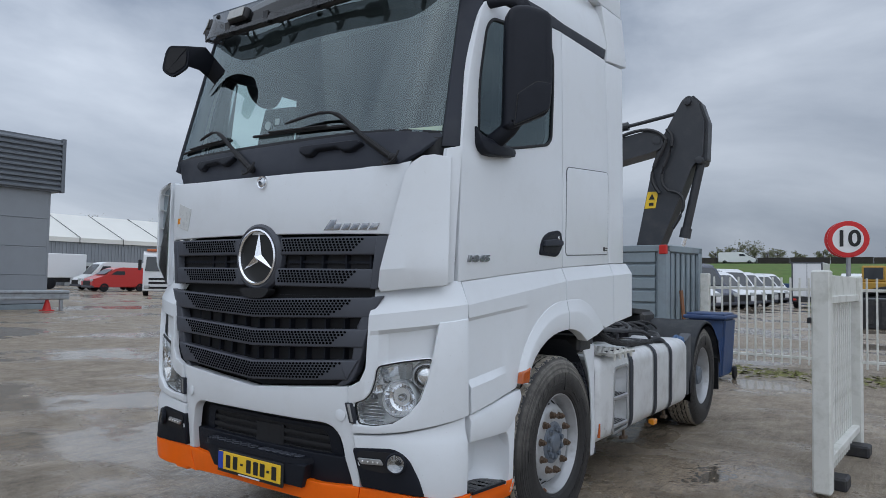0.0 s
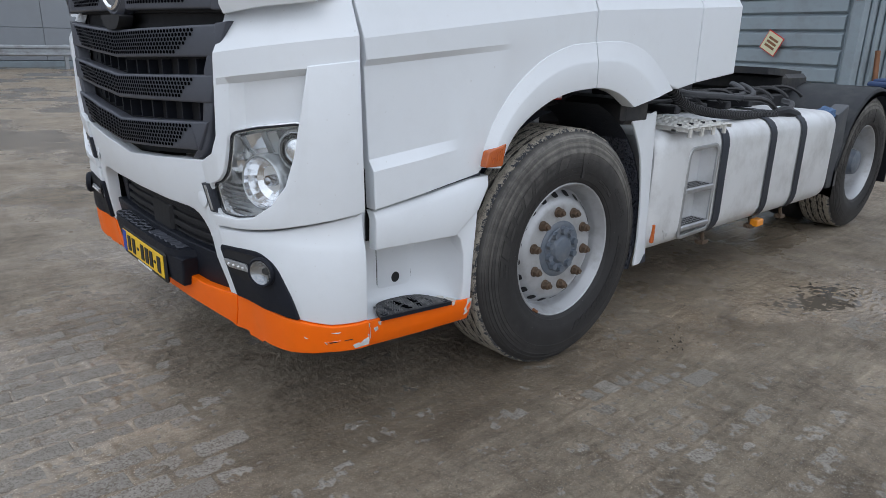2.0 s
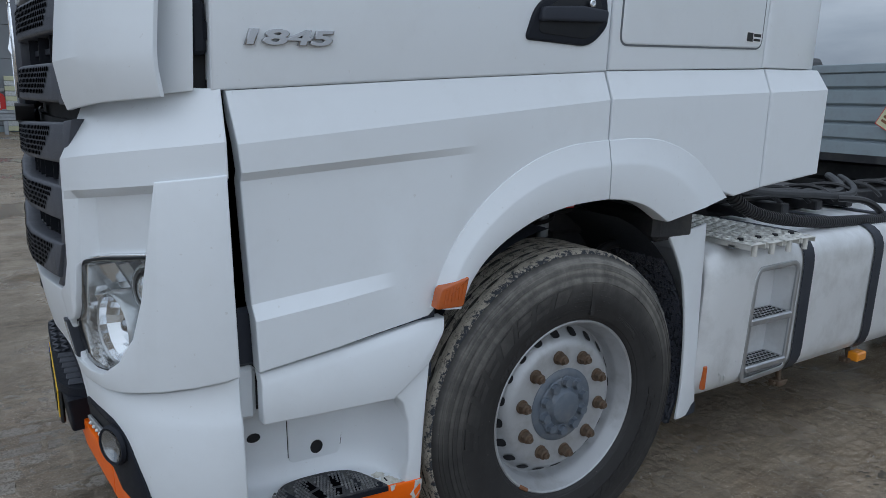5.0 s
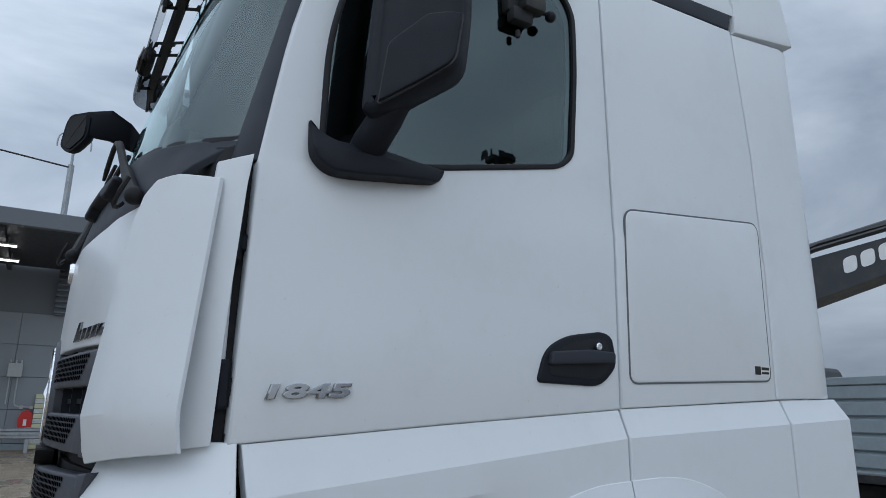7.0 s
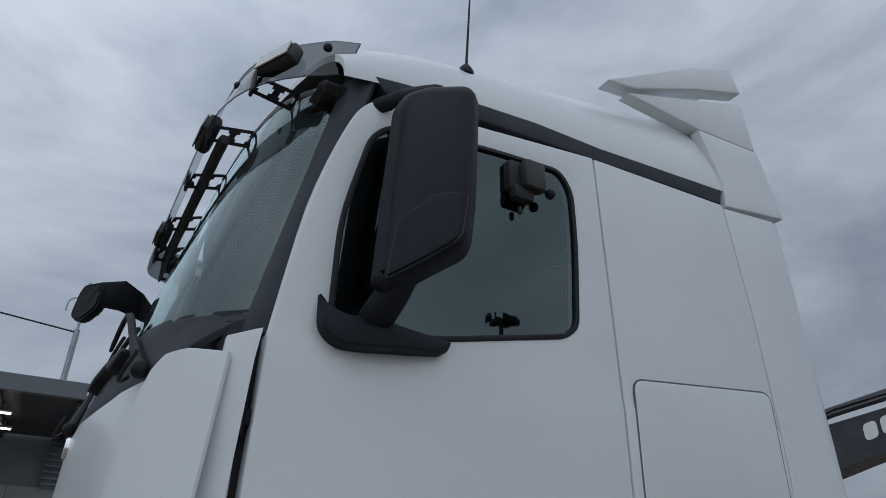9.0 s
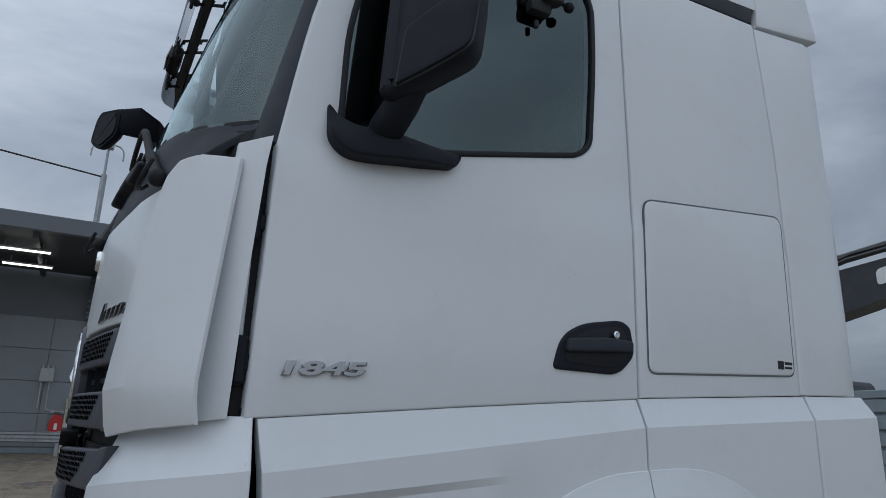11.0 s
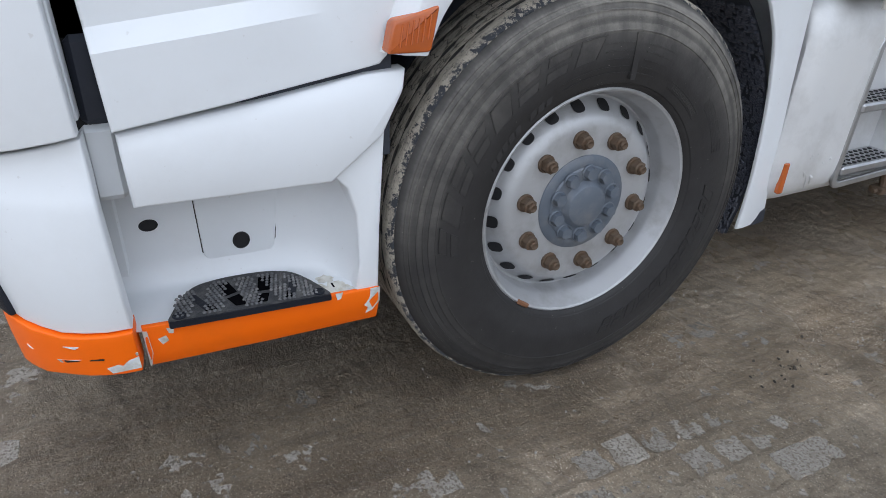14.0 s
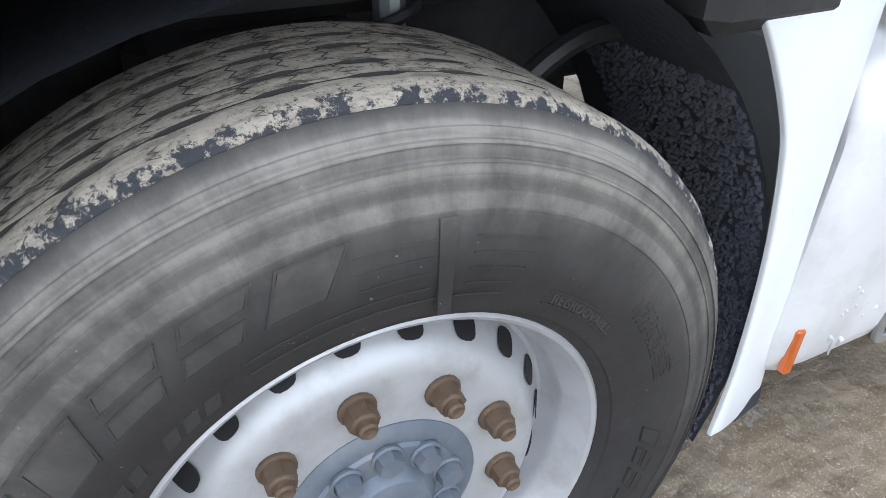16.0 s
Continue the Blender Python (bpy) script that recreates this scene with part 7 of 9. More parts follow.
box(b, (-0.99, 0.45, 2.98), (0.99, 0.9, 3.03), 0.02)
box(b, (-0.99, 2.44, 1.5), (0.99, 2.49, 3.05))
for s, y in ((-1, 1.20), (1, 1.45)):
    box(b, (s * 0.97, y, 1.5), (s * 1.02, 2.5, 3.05))
box(b, (-1.02, 0.5, 2.83), (-0.97, 1.5, 3.05), 0.01)
part("cab_lining", b, FABRIC, truck, "dark grey cab lining")
for s in (-1, 1):
    b = bmesh.new()
    box(b, (s * 0.55 - 0.26, 1.15, 1.5), (s * 0.55 + 0.26, 1.65, 1.98), 0.06, 2)
    seat = part("seat", b, FABRIC, truck, "dark driver seat")
    b = bmesh.new()
    box(b, (s * 0.55 - 0.25, 1.55, 1.95), (s * 0.55 + 0.25, 1.72, 2.55), 0.06, 2)
    part("backrest", b, FABRIC, seat)
    b = bmesh.new()
    box(b, (s * 0.55 - 0.15, 1.58, 2.58), (s * 0.55 + 0.15, 1.70, 2.80), 0.05, 2)
    part("headrest", b, FABRIC, seat)
b = bmesh.new()
ring = [(0.55 + 0.22 * math.cos(a), 0.78 + 0.22 * math.sin(a) * 0.75, 2.17 - 0.22 * math.sin(a) * 0.55) for a in [2 * math.pi * j / 24 for j in range(25)]]
tube(b, ring, 0.017, 8, cap=False)
tube(b, [(0.34, 0.78, 2.17), (0.76, 0.78, 2.17)], 0.016, 6)
tube(b, [(0.55, 0.78, 2.17), (0.55, 0.55, 2.05)], 0.03, 8)
part("steering_wheel", b, INTERIOR, truck)
b = bmesh.new()
prism(b, rounded([(-0.425, 2.26), (-0.120, 2.26), (-0.090, 2.480), (-0.352, 2.496)], 0.015), basis((0, 0.37, 0), (1, 0, 0), (0, 0, 1)), 0.02)
box(b, (-0.27, 0.36, 2.10), (-0.23, 0.38, 2.30), 0.005)
tab = part("dash_tablet", b, INTERIOR, truck, "dark screen holder behind the windscreen")
b = bmesh.new()
prism(b, [(-0.322 + 0.026 * math.cos(a), 2.394 + 0.026 * math.sin(a)) for a in [2 * math.pi * k / 20 for k in range(20)]], basis((0, 0.349, 0), (1, 0, 0), (0, 0, 1)), 0.003)
part("round_label", b, PALEGREY, tab)
b = bmesh.new()
prism(b, rounded([(-0.260, 2.392), (-0.224, 2.390), (-0.220, 2.426), (-0.256, 2.428)], 0.006), basis((0, 0.349, 0), (1, 0, 0), (0, 0, 1)), 0.003)
part("square_label", b, PALEGREY, tab)
b = bmesh.new()
prism(b, [(0, 0), (0.42, 0.0), (0.42, 0.10), (0, 0.06)], basis((0.52, 0.25, 2.192), (1, 0.45, 0), (0, 0.5, 0.8)), 0.003)
part("document", b, CREAM, truck, "cream paper lying behind the windscreen")
# small work lamp fixed to the door glass near its upper rear corner
b = bmesh.new()
box(b, (1.040, 1.09, 2.77), (1.085, 1.20, 2.89), 0.012, 2)
lu = part("window_lamp", b, INTERIOR, truck, "small black work lamp on the door window")
b = bmesh.new()
box(b, (1.075, 1.13, 2.775), (1.125, 1.215, 2.885), 0.014, 2)
part("lamp_body", b, CHASSIS, lu)
b = bmesh.new()
box(b, (1.06, 1.10, 2.735), (1.10, 1.18, 2.785), 0.010, 2)
box(b, (1.07, 1.125, 2.685), (1.085, 1.14, 2.715), 0.004)
part("lamp_foot", b, INTERIOR, lu)
b = bmesh.new()
bmesh.ops.create_uvsphere(b, u_segments=14, v_segments=8, radius=0.018, matrix=Matrix.Translation((1.10, 1.245, 2.785)))
tube(b, [(1.09, 1.20, 2.80), (1.10, 1.245, 2.785)], 0.007, 6)
part("lamp_knob", b, BLACKPL, lu)
# round dark disc added at the top of the far side window as a silhouette
b = bmesh.new()
lathe(b, [(0.0, 0.0), (0.155, 0.0), (0.165, 0.012), (0.155, 0.026), (0.0, 0.026)], (0, 0, 0), 36)
o = part("window_shade", b, INTERIOR, truck, "round dark disc at the far side window")
o.location = (-1.005, 0.87, 2.865)


# ---- side skirts, step well, wheel arch ----
def lin(y, y0, z0, y1, z1):
    return z0 + (z1 - z0) * (y - y0) / (y1 - y0)


def clamp(v, a=0.0, z=1.0):
    return max(a, min(z, v))


def z_top(y):
    return lin(y, 0.39, 1.472, 1.503, 1.562) if y < 1.51 else lin(y, 1.51, 1.562, 2.64, 1.622)


def z_c1(y):
    return lin(y, 0.406, 1.367, 1.5, 1.489) if y < 1.51 else lin(y, 1.51, 1.490, 2.64, 1.556)


def z_c2(y):
    return lin(y, 0.409, 1.305, 1.5, 1.402)


def z_c3(y):
    return lin(y, 0.427, 0.967, 0.90, 1.018)


def skirt_x(y, z):
    if z >= z_c1(y):
        return 1.101 - 0.034 * clamp((z - z_c1(y)) / (z_top(y) - z_c1(y)))
    f2, f3 = clamp((1.26 - y) / 0.55) ** 1.4, clamp((0.88 - y) / 0.25)
    x = 1.101 - 0.017 * f2 * clamp((z_c2(y) - z) / 0.020) if y < 1.51 else 1.101
    if z < z_c3(y) + 0.035:
        x += 0.024 * f3 * clamp((z_c3(y) + 0.035 - z) / 0.035)
    return x


ARC_O = [(0.900, 0.932), (0.922, 1.000), (0.952, 1.072), (1.000, 1.145), (1.064, 1.214), (1.150, 1.280), (1.250, 1.330), (1.370, 1.362), (1.505, 1.374)]
ARC_I = [(0.985, 0.925), (1.010, 0.985), (1.050, 1.040), (1.100, 1.083), (1.165, 1.122), (1.250, 1.158), (1.370, 1.185), (1.508, 1.195)]
ARC_RO = [(1.510, 1.374), (1.640, 1.380), (1.760, 1.370), (1.890, 1.328), (2.000, 1.262), (2.112, 1.172)]
ARC_RI = [(1.512, 1.195), (1.600, 1.186), (1.690, 1.160), (1.785, 1.108)]


STUDPL = mat("scuffed_tread_studs", (0.10, 0.102, 0.108), 0.5, var=0.5, scale=60, dirt=(0.32, 0.31, 0.29), dirt_amt=0.6, dirt_scale=30)
WORN = mat("worn_step_paint", (0.66, 0.65, 0.60), 0.7, var=0.2, scale=50, dirt=(0.36, 0.31, 0.22), dirt_amt=0.9, dirt_scale=55, bump=0.5, bscale=200)
PLANK = mat("pale_perforated_aluminium", (0.70, 0.69, 0.65), 0.42, metal=0.2, var=0.12, scale=18, dirt=(0.36, 0.35, 0.32), dirt_amt=0.4, dirt_scale=14)
WINGB = mat("navy_black_skirt_back", (0.030, 0.036, 0.050), 0.6, var=0.3, scale=20, bump=0.3, bscale=120)
TREADPL = mat("gritty_black_tread_plastic", (0.030, 0.031, 0.035), 0.6, var=0.2, scale=30, bump=0.4, bscale=300, dirt=(0.17, 0.165, 0.155), dirt_amt=0.55, dirt_scale=28)


def even(pts, n):
    """The outline resampled to n points at even steps."""
    acc = [0.0]
    for p, q in zip(pts, pts[1:]):
        acc.append(acc[-1] + math.hypot(q[0] - p[0], q[1] - p[1]))
    at = [acc[-1] * k / (n - 1) for k in range(n)]
    return list(zip(np.interp(at, acc, [p[0] for p in pts]).tolist(), np.interp(at, acc, [p[1] for p in pts]).tolist()))


def skirts(s):
    f = side(skirt_x, s)
    cut = []
    for fn in (z_c1, z_c2, lambda y: z_c2(y) - 0.020, lambda y: z_c3(y) + 0.035, z_c3):
        cut.append(((0.4, fn(0.4)), (1.4, fn(1.4))))
    o = [(0.392, 1.4785), (0.9, 1.5228), (1.503, 1.5705), (1.506, 1.34), (1.37, 1.33), (1.25, 1.30), (1.15, 1.25), (1.07, 1.19), (0.99, 1.10), (0.955, 1.03), (0.93, 0.98), (0.915, 0.925), (0.90, 0.910), (0.874, 0.905), (0.436, 0.843), (0.430, 0.967), (0.411, 1.305)]
    part("side_skirt", panel(o, f, 0.05, gu=0.06, cuts=cut, bev=0.004), WHITE, truck, "white side skirt with sculpted creases", sharp=13)
    o = [(1.512, 1.5735), (2.287, 1.6165), (2.296, 1.196), (2.150, 1.172), (2.05, 1.20), (1.95, 1.26), (1.83, 1.32), (1.70, 1.345), (1.512, 1.345)]
    part("rear_skirt", panel(o, f, 0.05, gu=0.12, cuts=[((1.5, z_c1(1.511)), (2.6, z_c1(2.6)))], bev=0.006), WHITE, truck, sharp=13)
    o = [(2.297, 1.6185), (2.634, 1.6295), (2.662, 1.56), (2.668, 1.236), (2.303, 1.197)]
    part("rear_skirt_end", panel(o, f, 0.05, gu=0.12, cuts=[((1.6, z_c1(1.6)), (2.6, z_c1(2.6)))], bev=0.008), WHITE, truck, sharp=13)
    # wheel arch flares, rolled outwards

    for nm, oo, ii, lab in (("wheel_arch", ARC_O, ARC_I, "white flared wheel arch"), ("wheel_arch_rear", ARC_RO, ARC_RI, "")):
        oo, ii = even(smooth(oo, 6), 44), even(smooth(ii, 6), 44)
        bb = bmesh.new()
        rows = []
        for (yo, zo), (yi, zi) in zip(oo, ii):
            base = skirt_x(yo, zo)
            q = []
            for t, x in ((0.0, base - 0.03), (0.004, base - 0.002), (0.02, base + 0.003), (0.36, 1.1165), (0.40, 1.1195), (0.45, 1.1205), (0.96, 1.1215), (0.99, 1.1195), (1.0, 1.114), (1.0, 1.06)):
                q.append(bb.verts.new((s * x, yo + (yi - yo) * t, zo + (zi - zo) * t)))
            rows.append(q)
        for q, w in zip(rows, rows[1:]):
            for k in range(len(q) - 1):
                bb.faces.new((q[k], q[k + 1], w[k + 1], w[k]))
        bb.faces.new(rows[0])
        bb.faces.new(rows[-1])
        part(nm, bb, WHITE, truck, lab, sharp=40)
    ind = part("side_indicator", panel(rounded([(0.901, 0.934), (0.914, 0.990), (1.004, 1.014), (0.988, 0.932)], 0.008, 3), side(lambda y, z: 1.127, s), 0.03, bev=0.005), AMBER, truck, "amber side indicator lamp")
    bb = bmesh.new()
    for k in range(6):
        y = 0.925 + 0.011 * k
        tube(bb, [(s * 1.1275, y, 0.945 + 0.002 * k), (s * 1.1275, y + 0.006, 0.985 + 0.003 * k)], 0.0022, 5)
    part("lens_rib", bb, AMBER, ind, kind="stuff")

    # lower skirt over the step
    def low_x(y, z):
        zt = lin(y, 0.439, 0.835, 0.95, 0.897)
        return 1.090 + 0.016 * clamp((zt - z) / 0.03) - 0.008 * clamp((0.80 - z) / 0.1)
    o = [(0.440, 0.834), (0.70, 0.866), (0.876, 0.893), (0.952, 0.897), (0.938, 0.855), (0.898, 0.776), (0.796, 0.694), (0.62, 0.698), (0.444, 0.704)]
    part("step_skirt", panel(o, side(low_x, s), 0.04, gu=0.1, cuts=[((0.439, 0.805), (0.95, 0.867))], bev=0.006), WHITE, truck)
    bb = bmesh.new()
    box(bb, (s * 0.90, 0.44, 0.86), (s * 1.07, 0.93, 1.40))
    box(bb, (s * 0.92, 0.80, 0.72), (s * 1.06, 0.93, 0.92))
    part("skirt_backing", bb, WINGB, truck)

    bb = bmesh.new()
    box(bb, (s * 0.55, 0.858, 0.37), (s * 1.02, 0.878, 0.95), 0.006)
    part("well_back_guard", bb, WINGB, truck)
    # step well
    BX, FX = 0.945, 1.087
    bb = bmesh.new()
    prof = [(BX, 0.80), (BX, 0.52), (BX + 0.008, 0.478), (BX + 0.035, 0.456), (FX, 0.447)]
    vs = [[bb.verts.new((s * x, y, z - (0.056 * (y - 0.45) if z < 0.5 else 0.0))) for x, z in prof] for y in (0.395, 0.60, 0.70)]
    # the back end curves round towards the wheel
    rnd = []
    for t in (0.15, 0.3, 0.45, 0.6, 0.75, 0.9, 1.0):
        a = t * math.pi / 2
        ring = []
        for i, (x, z) in enumerate(prof):
            dx = (FX - 0.004 - x) * (1 - math.cos(a))
            ring.append(bb.verts.new((s * (x + dx), 0.70 + 0.146 * math.sin(a), z - 0.056 * (0.25 + 0.146 * math.sin(a)) * (z < 0.5))))
        rnd.append(ring)
    vs += rnd
    for q, w in zip(vs, vs[1:]):
        for i in range(len(prof) - 1):
            bb.faces.new((q[i], q[i + 1], w[i + 1], w[i]))
    well = part("step_well", bb, WHITE, truck, "white moulded step well with a black tread", sharp=50)
    part("well_post", panel([(0.796, 0.706), (0.828, 0.672), (0.845, 0.61), (0.848, 0.50), (0.838, 0.430), (0.889, 0.428), (0.895, 0.57), (0.910, 0.80), (0.898, 0.785)], side(lambda y, z: FX, s), 0.06, bev=0.006), WHITE, well)
    part("cover_plate", panel(rounded([(0.556, 0.497), (0.700, 0.486), (0.728, 0.70), (0.550, 0.70)], [0.02, 0.03, 0.01, 0.01], 4), side(lambda y, z: BX + 0.0035, s), 0.006, bev=0.002), WHITE, well)
    part("plate_gap", panel(grow(rounded([(0.556, 0.497), (0.700, 0.486), (0.728, 0.70), (0.550, 0.70)], [0.02, 0.03, 0.01, 0.01], 4), 0.002), side(lambda y, z: BX + 0.001, s), 0.002, bev=0), DARK, well)
    for y, z, x in ((0.634, 0.595, BX + 0.0045), (0.462, 0.662, BX + 0.001)):
        bb = bmesh.new()
        lathe(bb, [(0.0, 0.0005), (0.0165, 0.0005), (0.018, 0.002), (0.020, 0.0)], (0, 0, 0), 24)
        oo = part("access_hole", bb, DARK, well)
        oo.matrix_basis = Matrix.Translation((s * x, y, z - 0.065)) @ Matrix.Diagonal((s, 0.9, 1.0 if y > 0.5 else 0.65, 1))
    # tread
    def tz(y, h=0.0):
        return 0.468 - 0.056 * (y - 0.45) + h

    def slab(pts, h0, h1, fall=0.0):
        sb = bmesh.new()
        lo, hi = ([sb.verts.new((s * x, y, tz(y, h) - fall * (x - 0.98))) for x, y in pts] for h in (h0, h1))
        sb.faces.new(lo)
        sb.faces.new(hi)
        for k in range(len(pts)):
            j = (k + 1) % len(pts)
            sb.faces.new((lo[k], lo[j], hi[j], hi[k]))
        return sb
    to = rounded([(1.103, 0.458), (1.028, 0.490), (0.985, 0.522), (0.970, 0.580), (0.968, 0.665), (0.986, 0.722), (1.030, 0.750), (1.103, 0.780)], [0.010, 0.03, 0.03, 0.06, 0.06, 0.03, 0.03, 0.010], 3)
    tread = part("step_tread", slab(to, -0.016, 0.0), TREADPL, truck, "black perforated step tread")
    part("tread_edge", slab([(1.106, 0.462), (1.0985, 0.462), (1.0985, 0.777), (1.106, 0.777)], -0.015, -0.0015), BLACKPL, tread)
    bb = bmesh.new()
    for (ya, yb, da) in ((0.482, 0.515, 0.30), (0.540, 0.575, 0.30), (0.606, 0.640, -0.05), (0.664, 0.698, -0.25), (0.712, 0.742, -0.30)):
        for j in range(11):
            x = 1.092 - 0.0105 * j
            for k in range(4):
                y = ya + (yb - ya) * (k + (0.5 if j % 2 else 0.0)) / 3.6 - da * (x - 1.04) * 0.8
                if x < 0.985 + 0.4 * max(0, 0.56 - y) + 0.6 * max(0, y - 0.69) or y > 0.765 or y < 0.475:
                    continue
                bmesh.ops.create_cone(bb, cap_ends=True, segments=6, radius1=0.0046, radius2=0.0026, depth=0.0036, matrix=Matrix.Translation((s * x, y, tz(y, 0.0012))))
    part("tread_stud", bb, STUDPL, tread, kind="stuff")
    # slots are black slabs on the tread's top, painting in the shade of openings
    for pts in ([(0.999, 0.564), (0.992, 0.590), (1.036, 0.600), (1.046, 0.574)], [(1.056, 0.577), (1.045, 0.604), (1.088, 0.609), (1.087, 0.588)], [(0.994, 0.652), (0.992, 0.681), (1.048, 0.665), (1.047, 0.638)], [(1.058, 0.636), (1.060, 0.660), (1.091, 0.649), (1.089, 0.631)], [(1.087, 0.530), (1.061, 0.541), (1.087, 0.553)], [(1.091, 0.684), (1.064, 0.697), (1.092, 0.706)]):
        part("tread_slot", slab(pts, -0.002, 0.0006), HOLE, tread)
    for pts in ([(1.028, 0.506), (1.020, 0.520), (1.082, 0.546), (1.086, 0.530)], [(1.020, 0.712), (1.028, 0.728), (1.086, 0.706), (1.084, 0.690)]):
        part("tread_panel", slab(pts, -0.002, 0.0004), BLACKPL, tread)
    for x, y in ((1.089, 0.482), (1.089, 0.755)):
        bb = bmesh.new()
        lathe(bb, [(0.013, -0.002), (0.013, 0.002), (0.0105, 0.0035), (0.009, 0.0015), (0.0, 0.0015)], (0, 0, 0), 16)
        oo = part("tread_bolt", bb, BLACKPL, tread)
        oo.matrix_basis = Matrix.Translation((s * x, y, tz(y))) @ pose(0, 0, 0, 0, -90, 0)
    # orange lip below the step
    o = [(0.413, 0.460), (0.60, 0.448), (0.889, 0.430), (0.887, 0.340), (0.65, 0.348), (0.418, 0.362)]
    part("step_lip", panel(o, side(lambda y, z: 1.092 - 0.8 * max(0, 0.40 - z) ** 1.3, s), 0.010, gv=0.02, gu=0.1, bev=0.003), ORANGE, truck, "chipped orange lip below the step")
    if s > 0:
        for pts in ([(0.868, 0.432), (0.889, 0.432), (0.888, 0.398), (0.872, 0.372), (0.858, 0.366), (0.862, 0.384), (0.853, 0.392), (0.866, 0.412)], [(0.790, 0.438), (0.806, 0.438), (0.801, 0.424), (0.793, 0.422)], [(0.413, 0.452), (0.421, 0.450), (0.424, 0.40), (0.417, 0.365), (0.414, 0.36)], [(0.437, 0.428), (0.452, 0.432), (0.456, 0.420), (0.444, 0.414)], [(0.455, 0.448), (0.468, 0.446), (0.466, 0.434), (0.458, 0.436)]):
            bb = panel(pts, side(lambda y, z: 1.0935 - 0.8 * max(0, 0.40 - z) ** 1.3), 0.002, bev=0)
            part("paint_chip", bb, CHIP, truck)
        for pts in ([(1.045, 0.412), (1.070, 0.418), (1.0975, 0.428), (1.0975, 0.421), (1.05, 0.406)], [(1.090, 0.398), (1.0985, 0.418), (1.0985, 0.390), (1.093, 0.386)], [(1.06, 0.448), (1.075, 0.450), (1.072, 0.445)], [(1.00, 0.430), (1.012, 0.424), (1.004, 0.424)]):
            bb = panel(fo(pts), front(lambda u, z: lip_off(u, z) + 0.0014), 0.002, bev=0)
            part("paint_chip", bb, CHIP, truck)
        bb = panel(fo([(1.055, 0.4125), (1.090, 0.4225), (1.090, 0.4195), (1.058, 0.4095)]), front(lambda u, z: lip_off(u, z) + 0.0022), 0.002, bev=0)
        part("scratch", bb, INK, truck)
        RW = random.Random(5)
        for cx, cy, rx, ry in ((1.062, 0.803, 0.026, 0.036), (1.020, 0.790, 0.014, 0.02), (1.045, 0.770, 0.012, 0.012)):
            ring = []
            for k in range(18):
                a = 2 * math.pi * k / 18
                q = RW.uniform(0.7, 1.15)
                ring.append((cx + rx * q * math.cos(a), cy + ry * q * math.sin(a)))
            part("worn_paint", slab(ring, -0.016, -0.0095, 0.084), WORN, well, "worn dirty bare paint")
        # floor slots likewise: thin black slabs in place of shaded openings
        part("floor_slot", slab([(1.040, 0.795), (1.040, 0.799), (1.057, 0.800), (1.057, 0.796)], -0.016, -0.0090, 0.084), HOLE, well)
        part("floor_slot", slab([(0.979, 0.765), (0.977, 0.780), (0.981, 0.781), (0.983, 0.766)], -0.016, -0.0085, 0.084), HOLE, well)
    # column in the gap behind the bumper corner
    bb = bmesh.new()
    box(bb, (s * 0.98, 0.395, 0.84), (s * 1.050, 0.450, 0.985), 0.01)
    part("gap_column", bb, SLATE, truck)
    bb = bmesh.new()
    box(bb, (s * 0.90, 0.384, 0.70), (s * 1.046, 0.446, 0.84), 0.012)
    box(bb, (s * 0.90, 0.376, 0.45), (s * 0.950, 0.420, 0.71), 0.012)
    part("gap_column_lower", bb, WHITE, truck)
    bb = bmesh.new()
    box(bb, (s * 0.95, 0.36, 0.98), (s * 1.035, 0.47, 1.50))
    part("gap_filler", bb, DARK, truck)
    bb = bmesh.new()
    box(bb, (s * 1.00, 0.350, 0.850), (s * 1.082, 0.383, 1.440), 0.006)
    part("corner_return", bb, WHITE, truck)

    # wheel housing liner and white mud panel
    bb = bmesh.new()
    R0 = 0.625
    rows = []
    for i in range(30):
        a = radians(-22 + 205 * i / 29)
        R0 = 0.625 if i < 15 else 0.578
        yy, zz = 1.44 + R0 * math.cos(a), 0.53 + R0 * math.sin(a)
        rows.append([bb.verts.new((s * x, yy, zz)) for x in (1.030, 1.025, 0.85, 0.62)])
    for q, w in zip(rows[:14], rows[1:14]):
        for i in range(3):
            bb.faces.new((q[i], q[i + 1], w[i + 1], w[i]))
    for q, w in zip(rows[17:], rows[18:]):
        for i in range(3):
            bb.faces.new((q[i], q[i + 1], w[i + 1], w[i]))
    bb2 = bmesh.new()
    liner = part("wheel_liner", bb, LINER, truck, "black bristled spray liner")
    for q in range(4200):
        a = radians(LR.uniform(-22, 42))
        x = LR.uniform(0.70, 1.022)
        rr = 0.624
        c = Vector((s * x, 1.44 + rr * math.cos(a), 0.53 + rr * math.sin(a)))
        n = Vector((0, -math.cos(a), -math.sin(a)))
        t = Vector((0, -math.sin(a), math.cos(a)))
        e = Vector((1, 0, 0))
        w, h = 0.0032, 0.0065
        v = [bb2.verts.new(c + e * dx * w + t * dz * h) for dx, dz in ((-1, -1), (1, -1), (1, 1), (-1, 1))] + [bb2.verts.new(c + n * 0.005 + t * 0.003)]
        for i in range(4):
            bb2.faces.new((v[i], v[(i + 1) % 4], v[4]))
    part("liner_bristle", bb2, BRISTLE, liner, kind="stuff")
    o = [(1.895, 1.036), (2.0, 1.052), (2.111, 1.067), (2.138, 0.72), (2.188, 0.300)] + smooth([(2.041, 0.313), (2.050, 0.45), (2.042, 0.62), (2.025, 0.745), (1.998, 0.860), (1.967, 0.927), (1.925, 0.995), (1.895, 1.036)])[:-1]
